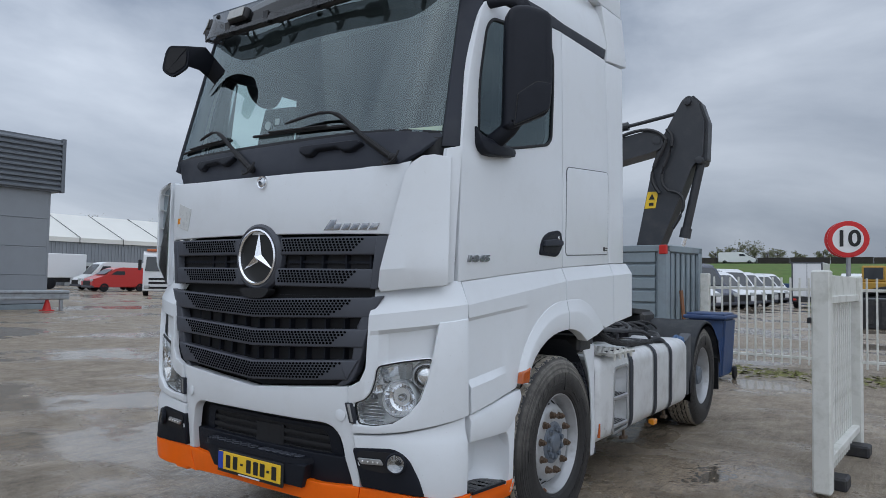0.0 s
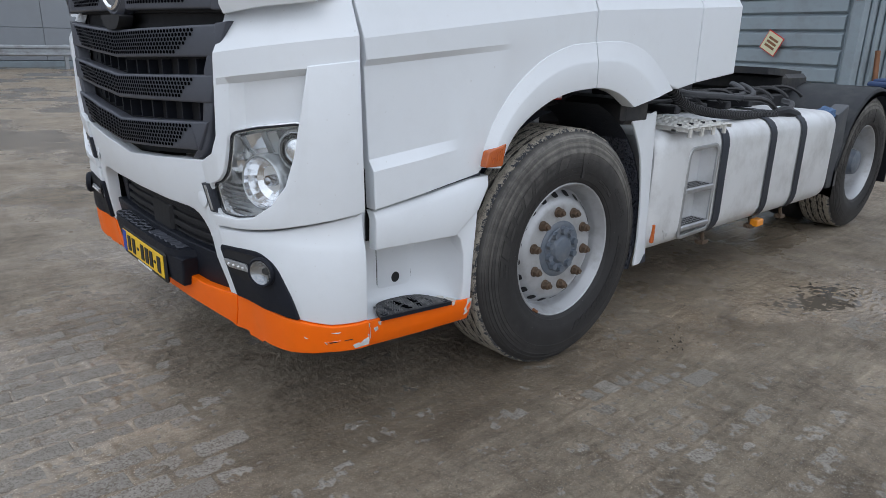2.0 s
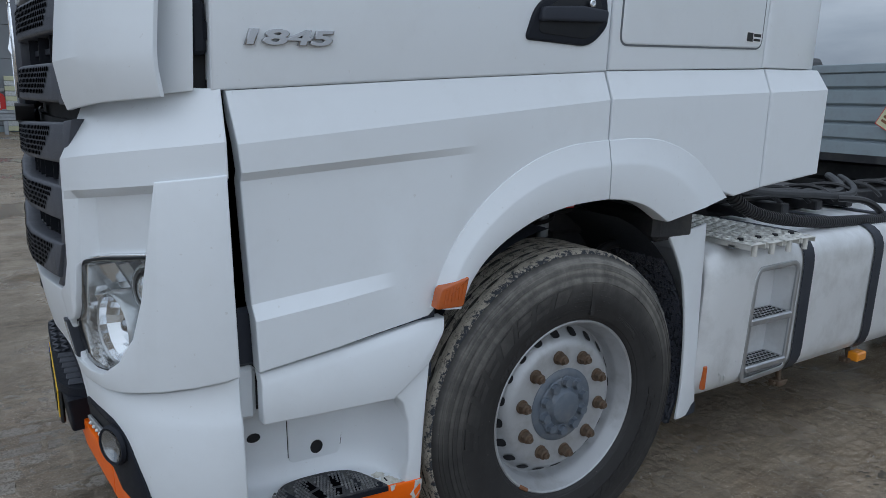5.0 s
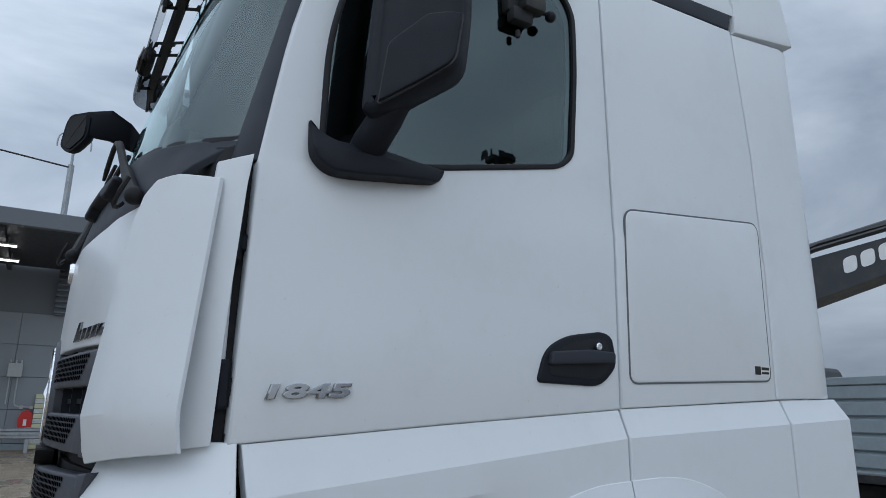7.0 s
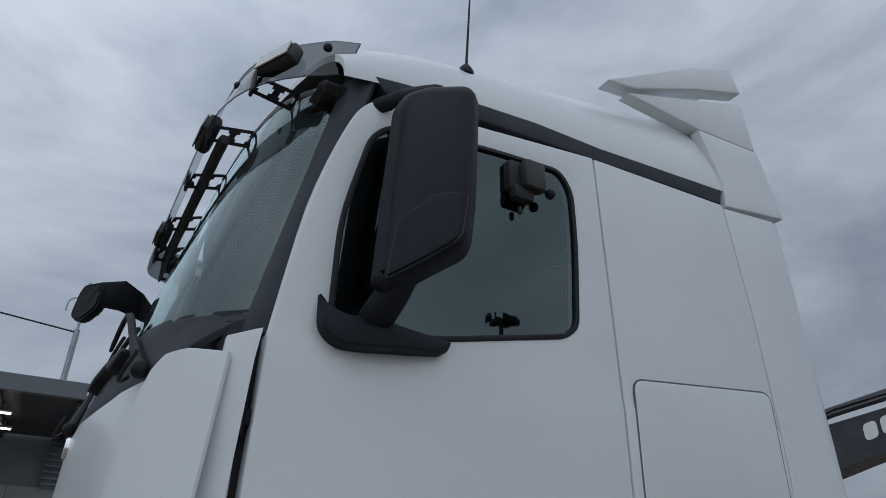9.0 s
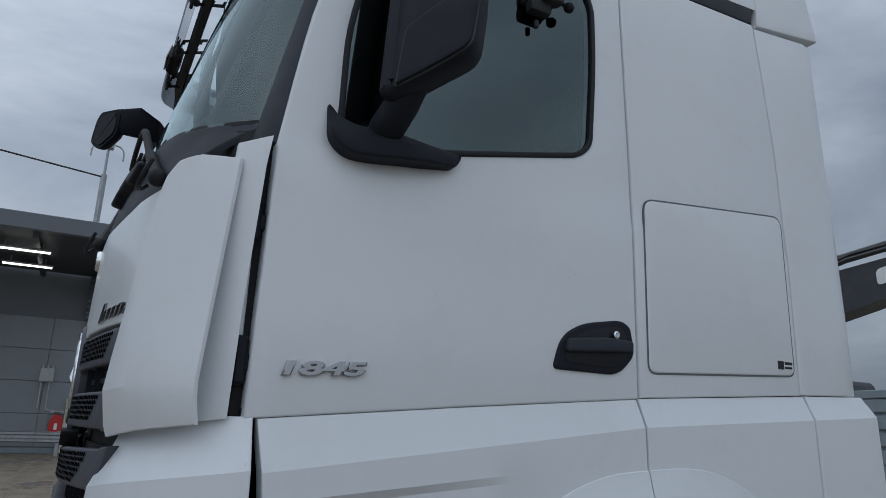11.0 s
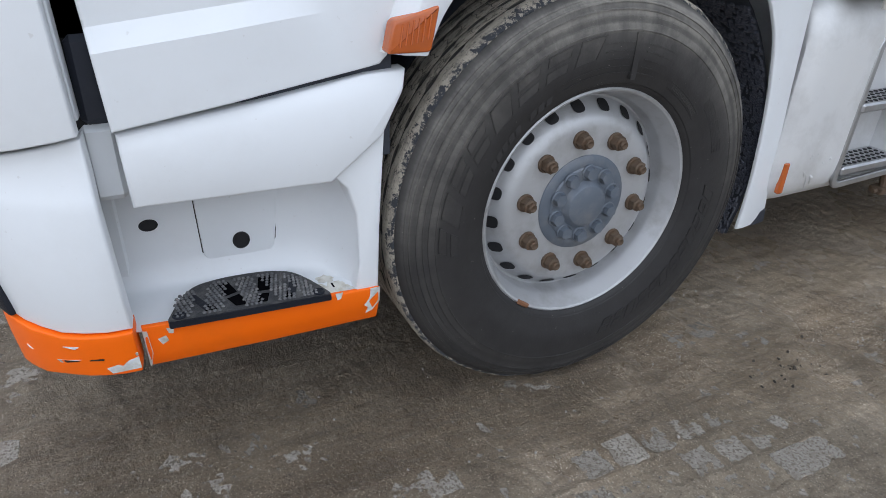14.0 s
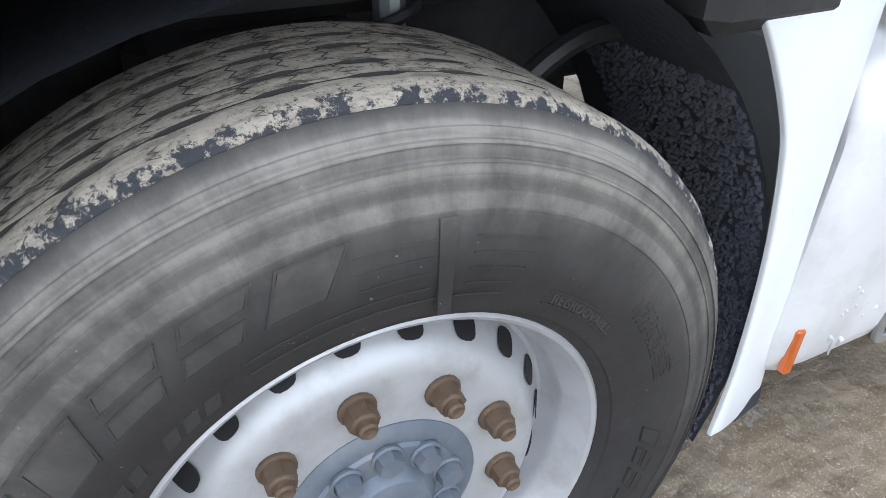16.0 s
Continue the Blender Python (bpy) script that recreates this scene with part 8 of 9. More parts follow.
    mud = part("mud_panel", panel(o, side(lambda y, z: 1.045 - 0.03 * clamp((y - 2.06) / 0.12), s), 0.010, gu=0.06, gv=0.12, bev=0.004), WHITE, truck, "white mud guard panel behind the wheel")
    part("panel_corner", panel([(2.110, 0.306), (2.189, 0.299), (2.184, 0.345), (2.155, 0.340), (2.138, 0.322)], side(lambda y, z: 1.0465 - 0.03 * clamp((y - 2.06) / 0.12), s), 0.004, bev=0), SLATE, mud)
    bb = bmesh.new()
    box(bb, (s * 0.62, 1.82, 1.02), (s * 1.05, 2.02, 1.13), 0.02)
    part("guard_bracket", bb, CHASSIS, truck)


LR = random.Random(11)
WING = mat("navy_black_inner_wing", (0.036, 0.042, 0.057), 0.5, var=0.3, scale=20, bump=0.3, bscale=120)
LINER = mat("black_wheel_liner", (0.022, 0.026, 0.036), 0.8, var=0.3, scale=30, bump=0.6, bscale=70)
BRISTLE = mat("liner_bristles", (0.050, 0.056, 0.075), 0.30, var=0.4, scale=40)
skirts(1)
skirts(-1)

# ---- wheels ----


def polar(n, l):
    """Node sockets for a wheel's own radius, its direction from the axle, and its place."""
    co = n.new("ShaderNodeTexCoord")
    flat = n.new("ShaderNodeVectorMath")
    flat.operation = "MULTIPLY"
    flat.inputs[1].default_value = (0, 1, 1)
    l.new(co.outputs["Object"], flat.inputs[0])
    rad = n.new("ShaderNodeVectorMath")
    rad.operation = "LENGTH"
    l.new(flat.outputs["Vector"], rad.inputs[0])
    way = n.new("ShaderNodeVectorMath")
    way.operation = "NORMALIZE"
    l.new(flat.outputs["Vector"], way.inputs[0])
    return rad.outputs["Value"], way.outputs["Vector"], co.outputs["Object"]


def spread(n, l, vec, scale, lo, hi, a=0.0, z=1.0, detail=6, rough=0.6):
    """A noise along vec, stretched between two levels."""
    q = n.new("ShaderNodeTexNoise")
    q.inputs["Scale"].default_value = scale
    q.inputs["Detail"].default_value = detail
    q.inputs["Roughness"].default_value = rough
    l.new(vec, q.inputs["Vector"])
    r = n.new("ShaderNodeMapRange")
    r.inputs["From Min"].default_value, r.inputs["From Max"].default_value = lo, hi
    r.inputs["To Min"].default_value, r.inputs["To Max"].default_value = a, z
    l.new(q.outputs["Fac"], r.inputs["Value"])
    return r.outputs["Result"]


def sums(n, l, op, a, b):
    q = n.new("ShaderNodeMath")
    q.operation = op
    for i, v in enumerate((a, b)):
        if isinstance(v, (int, float)):
            q.inputs[i].default_value = v
        else:
            l.new(v, q.inputs[i])
    return q.outputs[0]


def sidewall_mat(name, dust_all=0.0):
    """Black rubber with rings of dried dust that thicken towards the shoulder."""
    m = mat(name, (0.0300, 0.0288, 0.0292), 0.58, spec=0.3, var=0.3, scale=18, bump=0.15, bscale=160, speck=(0.30, 0.28, 0.25, 0.6), speck_scale=130, speck_at=0.72)
    n, l = m.node_tree.nodes, m.node_tree.links
    b = n["Principled BSDF"]
    base = b.inputs["Base Color"].links[0].from_socket
    rad, way, place = polar(n, l)
    ring = sums(n, l, "ADD", rad, spread(n, l, place, 9, 0.0, 1.0, -0.008, 0.008, 5))
    ramp = n.new("ShaderNodeValToRGB")
    ce = ramp.color_ramp.elements
    ce[0].position, ce[0].color = 0.36, (0.02, 0.02, 0.02, 1)
    ce[1].position, ce[1].color = 0.506, (0.10, 0.10, 0.10, 1)
    for p, v in ((0.400, 0.16), (0.419, 0.28), (0.424, 0.62), (0.438, 0.72), (0.443, 0.36), (0.451, 0.46), (0.455, 0.86), (0.462, 0.92), (0.467, 0.40), (0.477, 0.60), (0.481, 1.0), (0.485, 0.56), (0.490, 0.95), (0.496, 0.40)):
        e = ce.new(p)
        e.color = (v, v, v, 1)
    l.new(ring, ramp.inputs["Fac"])
    # dust in patches and outward smears; paler upper half partly paints in skylight
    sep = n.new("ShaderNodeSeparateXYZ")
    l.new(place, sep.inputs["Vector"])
    # height ramp: lifts the colour towards the top, as light from the sky would
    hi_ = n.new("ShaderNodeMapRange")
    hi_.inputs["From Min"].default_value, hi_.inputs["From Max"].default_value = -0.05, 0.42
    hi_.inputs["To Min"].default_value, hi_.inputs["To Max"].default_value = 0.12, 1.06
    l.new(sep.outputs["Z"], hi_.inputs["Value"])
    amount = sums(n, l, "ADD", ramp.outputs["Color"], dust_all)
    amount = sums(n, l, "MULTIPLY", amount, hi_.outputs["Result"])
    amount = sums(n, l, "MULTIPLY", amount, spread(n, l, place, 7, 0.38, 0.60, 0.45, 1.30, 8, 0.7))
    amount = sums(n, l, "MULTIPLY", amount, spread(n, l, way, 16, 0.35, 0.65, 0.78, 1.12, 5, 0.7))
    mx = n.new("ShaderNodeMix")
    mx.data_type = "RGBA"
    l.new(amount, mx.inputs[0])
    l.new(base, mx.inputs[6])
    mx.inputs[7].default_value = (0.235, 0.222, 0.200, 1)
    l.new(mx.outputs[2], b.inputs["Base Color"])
    return m


def tread_mat(name, edge):
    """Dried sandy mud on rubber, rubbed off in streaks that run round the wheel; a worn outer edge shows bare rubber."""
    m = mat(name, (0.40, 0.360, 0.298), 0.9, var=0.25, scale=45, bump=0.9, bscale=120, speck=(0.10, 0.094, 0.085, 0.6), speck_scale=190, speck_at=0.60)
    n, l = m.node_tree.nodes, m.node_tree.links
    b = n["Principled BSDF"]
    base = b.inputs["Base Color"].links[0].from_socket
    rad, way, place = polar(n, l)
    sep = n.new("ShaderNodeSeparateXYZ")
    l.new(place, sep.inputs["Vector"])
    comb = n.new("ShaderNodeCombineXYZ")
    l.new(sums(n, l, "MULTIPLY", sep.outputs["X"], 9.0), comb.inputs["X"])
    run = n.new("ShaderNodeVectorMath")
    run.operation = "ADD"
    l.new(comb.outputs["Vector"], run.inputs[0])
    l.new(way, run.inputs[1])
    bare = spread(n, l, run.outputs["Vector"], 11, 0.50, 0.58, 0.0, 0.85, 9, 0.75)
    if edge:
        lip = n.new("ShaderNodeMapRange")
        lip.inputs["From Min"].default_value, lip.inputs["From Max"].default_value = -0.062, -0.040
        lip.inputs["To Min"].default_value, lip.inputs["To Max"].default_value = 0.0, 0.50
        l.new(sep.outputs["X"], lip.inputs["Value"])
        rag = sums(n, l, "ADD", lip.outputs["Result"], spread(n, l, place, 46, 0.30, 0.70, -0.62, 0.62, 8, 0.75))
        cutoff = n.new("ShaderNodeMapRange")
        cutoff.inputs["From Min"].default_value, cutoff.inputs["From Max"].default_value = 0.28, 0.44
        l.new(rag, cutoff.inputs["Value"])
        bare = sums(n, l, "MAXIMUM", sums(n, l, "MULTIPLY", bare, 0.45), cutoff.outputs["Result"])
    mx = n.new("ShaderNodeMix")
    mx.data_type = "RGBA"
    l.new(bare, mx.inputs[0])
    l.new(base, mx.inputs[6])
    mx.inputs[7].default_value = (0.040, 0.044, 0.052, 1) if edge else (0.055, 0.051, 0.046, 1)
    l.new(mx.outputs[2], b.inputs["Base Color"])
    return m


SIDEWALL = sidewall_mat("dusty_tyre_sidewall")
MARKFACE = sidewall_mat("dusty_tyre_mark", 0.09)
TREAD = tread_mat("dusty_tyre_tread", False)
SHOULDER = tread_mat("scuffed_tyre_shoulder", True)
GROOVE = mat("dark_tyre_groove", (0.040, 0.038, 0.035), 0.8, var=0.3)


def sector(bm, r0, r1, a0, a1, x0, x1, n=4, slant=0.0):
    """A raised piece of a ring between two radii and angles (degrees), from x0 to x1."""
    rows = []
    for i in range(n + 1):
        t = i / n
        q = []
        for r, x, sl in ((r0, x0, 0), (r0, x1, 0), (r1, x1, slant), (r1, x0, slant)):
            a = radians(a0 + (a1 - a0) * t + sl)
            q.append(bm.verts.new((x, r * math.cos(a), r * math.sin(a))))
        rows.append(q)
    for q, w in zip(rows, rows[1:]):
        for i in range(4):
            bm.faces.new((q[i], q[(i + 1) % 4], w[(i + 1) % 4], w[i]))
    bm.faces.new(rows[0])
    bm.faces.new(rows[-1])


def side_profile_x(r):
    return float(np.interp(r, [0.290, 0.300, 0.330, 0.370, 0.420, 0.460, 0.490, 0.503], [-0.036, -0.018, -0.005, 0.0, -0.002, -0.010, -0.024, -0.036]))


def wheel(name, label, rear=False):
    w = new(name)
    w["label"] = label
    # carcass: outer sidewall with rings
    prof = [(0.286, -0.060), (0.288, -0.040), (0.292, -0.030), (0.300, -0.018), (0.306, -0.016), (0.308, -0.0125), (0.330, -0.005), (0.340, -0.0035), (0.342, -0.0025), (0.370, 0.0), (0.400, 0.0), (0.420, -0.002), (0.4225, -0.0022), (0.423, -0.0006), (0.4250, -0.0007), (0.4255, -0.0027), (0.440, -0.0052), (0.4405, -0.0075), (0.452, -0.0088), (0.4525, -0.0112), (0.463, -0.0125), (0.4635, -0.0106), (0.466, -0.0109), (0.4665, -0.0143), (0.478, -0.0177), (0.4785, -0.0155), (0.4815, -0.0164), (0.482, -0.0203), (0.490, -0.0242), (0.4905, -0.0270), (0.500, -0.033), (0.505, -0.040)]
    b = bmesh.new()
    lathe(b, prof + [(0.500, -0.06), (0.498, -0.24), (0.503, -0.262), (0.485, -0.285), (0.440, -0.298), (0.370, -0.302), (0.300, -0.28), (0.286, -0.24)], (0, 0, 0), 128)
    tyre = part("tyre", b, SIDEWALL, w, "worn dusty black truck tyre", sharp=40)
    # tread ribs with wavy edges
    rib_edges = [(-0.040, -0.085), (-0.0895, -0.122), (-0.1265, -0.174), (-0.1785, -0.212), (-0.2165, -0.262)]
    N = 240
    for k, (xa, xb) in enumerate(rib_edges):
        b = bmesh.new()
        rings = []
        for j in range(N):
            a = 2 * math.pi * j / N
            wav = 0.0022 * (1 if (j // 3) % 2 else -1)
            rag = 0.0022 * noise.noise(Vector((math.cos(a) * 9, math.sin(a) * 9, k)))
            xo = xa - (0.0 if k == 0 else wav) + (rag * 1.4 if k == 0 else 0)
            xi = xb + (0.0 if k == 4 else wav)
            r_o = 0.508 + rag if k == 0 else 0.516
            pts = [(0.495, xo), (r_o, xo - 0.002), (0.517 if k else 0.514 + rag, xo - 0.009), (0.518, (xo + xi) / 2), (0.517, xi + 0.003), (0.500, xi)]
            rings.append([b.verts.new((x, r * math.cos(a), r * math.sin(a))) for r, x in pts])
        for j in range(N):
            q, v = rings[j], rings[(j + 1) % N]
            for i in range(5):
                b.faces.new((q[i], q[i + 1], v[i + 1], v[i]))
        for f in b.faces:
            f.material_index = 0
        b.faces.ensure_lookup_table()
        for q, f in enumerate(b.faces):
            if q % 5 == 4 or (q % 5 == 0 and k):
                f.material_index = 1
        rib = part("tread_rib", b, TREAD if k else SHOULDER, tyre, sharp=40)
        rib.data.materials.append(GROOVE)
        b = bmesh.new()
        for j in range(0, N, 3):
            if k == 0 and j % 6:
                continue
            a0 = 2 * math.pi * j / N
            pts = []
            for i in range(5):
                t = i / 4
                a = a0 + 0.008 * (1 if i % 2 else -1)
                x = xa - 0.004 + (xb - xa + 0.008) * t * (0.55 if k == 0 else 1)
                pts.append((x, a))
            for (x0, b0), (x1, b1) in zip(pts, pts[1:]):
                q = []
                for x, a in ((x0, b0 - 0.0022), (x0, b0 + 0.0022), (x1, b1 + 0.0022), (x1, b1 - 0.0022)):
                    q.append(b.verts.new((x, 0.5186 * math.cos(a), 0.5186 * math.sin(a))))
                b.faces.new(q)
        part("sipe", b, GROOVE, rib, kind="stuff")
    # raised plain marks where the maker's lettering runs: outlined blocks round a dusty face
    for r0, r1, a0, wd, pitch, count, lw in ((0.369, 0.417, 107.6, 8.6, 11.4, 8, 0.0022), (0.353, 0.389, -3.0, -4.6, -6.6, 12, 0.0018)):
        for i in range(count):
            b = bmesh.new()
            a, x = a0 + pitch * i, 0.0003
            da = math.degrees(lw / r0) * (1 if wd > 0 else -1)
            cuts_ = ((0, 1), (0, 0.44), (0.56, 1))[i % 3::3] if i % 3 == 0 else ((0, 0.42), (0.58, 1))
            for u0, u1 in cuts_:
                p, q = r0 + (r1 - r0) * u0, r0 + (r1 - r0) * u1
                sl = -4.0 * (u1 - u0)
                s0 = -4.0 * u0
                sector(b, p, p + lw, a + s0, a + s0 - wd, x - 0.006, x + 0.0013, 4)
                sector(b, q - lw, q, a + s0 + sl, a + s0 + sl - wd, x - 0.006, x + 0.0013, 4)
                sector(b, p, q, a + s0, a + s0 - da, x - 0.006, x + 0.0013, 2, sl)
                sector(b, p, q, a + s0 - wd + da, a + s0 - wd, x - 0.006, x + 0.0013, 2, sl)
            part("side_mark", b, SIDEWALL, tyre)
            b = bmesh.new()
            for u0, u1 in cuts_:
                sector(b, r0 + (r1 - r0) * u0 + lw, r0 + (r1 - r0) * u1 - lw, a - 4 * u0 - da, a - 4 * u0 - wd + da, x - 0.006, x + 0.0005, 4, -4.0 * (u1 - u0))
            part("mark_face", b, MARKFACE, tyre)
    for i in range(9):
        if i == 5:
            continue
        b = bmesh.new()
        sector(b, 0.323, 0.337, 153 - 3.9 * i, 150.2 - 3.9 * i, side_profile_x(0.33) - 0.006, side_profile_x(0.33) + 0.0012, 3, -1.5)
        part("small_side_mark", b, SIDEWALL, tyre)
    word = lettering("REGROOVABLE", 0.0165, 0.0006, Matrix.Identity(4), MARKFACE, "side_word", tyre, fat=0.0002)
    long_ = max(v.co.x for v in word.data.vertices)
    for v in word.data.vertices:
        a, r = radians(48.5) - v.co.x / long_ * radians(9.8), 0.3345 + v.co.y
        v.co = (side_profile_x(0.335) + 0.0004 + v.co.z, r * math.cos(a), r * math.sin(a))
    b = bmesh.new()
    for r, a0, a1 in ((0.332, 113, 70), (0.346, 113, 84), (0.363, 95, 84), (0.380, 95, 84), (0.397, 95, 84), (0.346, 78, 69), (0.363, 78, 68), (0.380, 78, 67), (0.397, 78, 66), (0.326, 60, 37), (0.343, 60, 37)):
        sector(b, r, r + 0.0018, a0, a1, side_profile_x(r) - 0.004, side_profile_x(r) + 0.0022, 10)
    sector(b, 0.318, 0.419, 82.4, 80.0, -0.008, 0.0022, 3, 1.5)
    for i in range(6):
        for k in range(14):
            if (3 * i + k) % 5:
                sector(b, 0.364 + 0.005 * i, 0.3665 + 0.005 * i, 39 - 1.7 * k, 37.8 - 1.7 * k, -0.006, side_profile_x(0.37) + 0.0008, 1)
    part("side_line", b, SIDEWALL, tyre, kind="stuff")
    # rim
    if not rear:
        rp = [(0.283, -0.060), (0.288, -0.044), (0.294, -0.034), (0.2945, -0.027), (0.290, -0.024), (0.285, -0.027), (0.281, -0.037), (0.276, -0.052), (0.268, -0.066), (0.2645, -0.078), (0.2640, -0.100), (0.260, -0.110)]
        dp = [(0.260, -0.110), (0.254, -0.109), (0.247, -0.102), (0.231, -0.081), (0.219, -0.067), (0.207, -0.059), (0.193, -0.057), (0.118, -0.057), (0.112, -0.062)]
    else:
        rp = [(0.283, -0.060), (0.288, -0.044), (0.294, -0.034), (0.2945, -0.027), (0.290, -0.024), (0.285, -0.027), (0.281, -0.037), (0.272, -0.06), (0.264, -0.10), (0.262, -0.17), (0.255, -0.185)]
        dp = [(0.255, -0.185), (0.235, -0.186), (0.20, -0.176), (0.12, -0.172), (0.11, -0.16)]
    b = bmesh.new()
    lathe(b, rp + dp[1:], (0, 0, 0), 96)
    rim = part("rim", b, RIM, w, "silver steel rim, slightly dirty", sharp=30)
    if not rear:
        for k in range(20):
            a = 2 * math.pi * (k + 0.3) / 20
            b = bmesh.new()
            c = Vector((-0.0890, 0.2375 * math.cos(a), 0.2375 * math.sin(a)))
            u = Vector((0, -math.sin(a), math.cos(a)))
            v = Vector((-0.021, 0.015 * math.cos(a), 0.015 * math.sin(a))).normalized()
            nrm = u.cross(v)
            if nrm.x < 0:
                nrm = -nrm
            m = Matrix(((u.x, v.x, nrm.x, 0), (u.y, v.y, nrm.y, 0), (u.z, v.z, nrm.z, 0), (0, 0, 0, 1)))
            m.translation = c + nrm * 0.001
            ov = [(0.0160 * math.copysign(abs(math.cos(t)) ** 0.7, math.cos(t)), 0.0195 * math.copysign(abs(math.sin(t)) ** 0.7, math.sin(t))) for t in [2 * math.pi * j / 16 for j in range(16)]]
            prism(b, ov, m, 0.0012)
            part("vent_slot", b, DARK, rim)
    nf = -0.057 if not rear else -0.173
    nm_ = None
    for k in range(10):
        a = 2 * math.pi * k / 10 + radians(62.3 if not rear else 10)
        if nm_ is None:
            b = bmesh.new()
            lathe(b, [(0.0225, 0.0), (0.0225, 0.004), (0.0205, 0.007), (0.0, 0.007)], (0, 0, 0), 16)
            bmesh.ops.create_cone(b, cap_ends=True, segments=6, radius1=0.0190, radius2=0.0180, depth=0.020, matrix=Matrix.Translation((0.016, 0, 0)) @ pose(0, 0, 0, 0, 90, 0))
            lathe(b, [(0.0165, 0.025), (0.013, 0.028), (0.0110, 0.028), (0.0110, 0.036), (0.0085, 0.039), (0.005, 0.037), (0, 0.036)], (0, 0, 0), 14)
            o = part("wheel_nut", b, RUST if not rear else STEEL, w, "rusty wheel nut" if not rear else "")
            nm_ = o.data
        else:
            o = new("wheel_nut", nm_)
            o.parent = w
        o.matrix_basis = Matrix.Translation((nf, 0.1675 * math.cos(a), 0.1675 * math.sin(a))) @ pose(0, 0, 0, 11 * k, 0, 0)
    # hub cover with its ring of bolts
    b = bmesh.new()
    if not rear:
        lathe(b, [(0.124, nf - 0.01), (0.124, nf + 0.002), (0.116, nf + 0.007), (0.106, nf + 0.009), (0.098, nf + 0.008), (0.094, nf + 0.012), (0.064, nf + 0.013), (0.060, nf + 0.017), (0.052, nf + 0.026), (0.044, nf + 0.029), (0.0, nf + 0.030)], (0, 0, 0), 48)
    else:
        lathe(b, [(0.115, nf - 0.01), (0.115, nf + 0.04), (0.105, nf + 0.06), (0.09, nf + 0.12), (0.07, nf + 0.13), (0.0, nf + 0.132)], (0, 0, 0), 40)
    hub = part("hub_cover", b, HUBGREY, w, "grey painted hub cover with bolts", sharp=25)
    if not rear:
        hm = None
        for k in range(10):
            a = 2 * math.pi * k / 10 + radians(52)
            if hm is None:
                b = bmesh.new()
                lathe(b, [(0.0205, 0.0), (0.0205, 0.004), (0.0175, 0.006)], (0, 0, 0), 14)
                bmesh.ops.create_cone(b, cap_ends=True, segments=6, radius1=0.0175, radius2=0.0155, depth=0.015, matrix=Matrix.Translation((0.011, 0, 0)) @ pose(0, 0, 0, 0, 90, 0))
                o = part("hub_bolt", b, HUBGREY, hub)
                hm = o.data
            else:
                o = new("hub_bolt", hm)
                o.parent = hub
            o.matrix_basis = Matrix.Translation((nf + 0.010, 0.083 * math.cos(a), 0.083 * math.sin(a))) @ pose(0, 0, 0, 17 * k, 0, 0)
    if not rear:
        b = bmesh.new()
        a = radians(145)
        box(b, (-0.030, -0.02, -0.006), (-0.019, 0.02, 0.006), 0.003)
        o = part("balance_weight", b, WOODRUST, rim)
        o.matrix_basis = Matrix.Rotation(a, 4, "X") @ Matrix.Translation((0, 0, 0.289)) @ Matrix.Rotation(0.0, 4, "X")
    return w


def under_truck(w, m):
    w.parent = truck
    w.matrix_basis = m
    return w


FWX = 1.108
fw = under_truck(wheel("front_wheel", "front wheel with rusty nuts and dusty tyre"), Matrix.Translation((FWX, 1.4385, 0.516)))
mirx = Matrix.Rotation(math.pi, 4, "Z")
copy_thing(fw, Matrix.Translation((-FWX, 1.4385, 0.516)) @ mirx)
rw = under_truck(wheel("rear_wheel", "rear twin wheel with silver rim", True), Matrix.Translation((1.005, 5.155, 0.516)))
copy_thing(rw, Matrix.Translation((-1.005, 5.155, 0.516)) @ mirx)
for s in (-1, 1):
    b = bmesh.new()
    lathe(b, [(0.30, 0.0), (0.46, 0.012), (0.51, -0.02), (0.517, -0.06), (0.517, -0.22), (0.48, -0.27), (0.30, -0.26)], (0, 0, 0), 48)
    o = part("inner_rear_tyre", b, SIDEWALL, truck)
    o.matrix_basis = Matrix.Translation((s * 0.67, 5.155, 0.516)) if s > 0 else Matrix.Translation((-0.67, 5.155, 0.516)) @ mirx

# ---- chassis ----
b = bmesh.new()
for s in (-1, 1):
    box(b, (s * 0.40, 0.5, 0.76), (s * 0.47, 6.35, 1.02), 0.01)
for y in (0.7, 2.4, 3.2, 4.0, 4.7, 5.6, 6.3):
    box(b, (-0.40, y - 0.06, 0.80), (0.40, y + 0.06, 0.98), 0.01)
part("chassis_frame", b, CHASSIS, truck, "black ladder frame")
b = bmesh.new()
tube(b, [(-0.95, 1.4385, 0.516), (0.95, 1.4385, 0.516)], 0.07, 12)
part("front_axle", b, CHASSIS, truck)
b = bmesh.new()
tube(b, [(-0.95, 5.155, 0.516), (0.95, 5.155, 0.516)], 0.09, 12)
bmesh.ops.create_uvsphere(b, u_segments=16, v_segments=10, radius=0.24, matrix=Matrix.Translation((0, 5.155, 0.52)))
part("rear_axle", b, CHASSIS, truck)
b = bmesh.new()
box(b, (-0.36, 0.7, 0.55), (0.36, 2.2, 1.36), 0.08, 2)
part("engine_block", b, CHASSIS, truck)
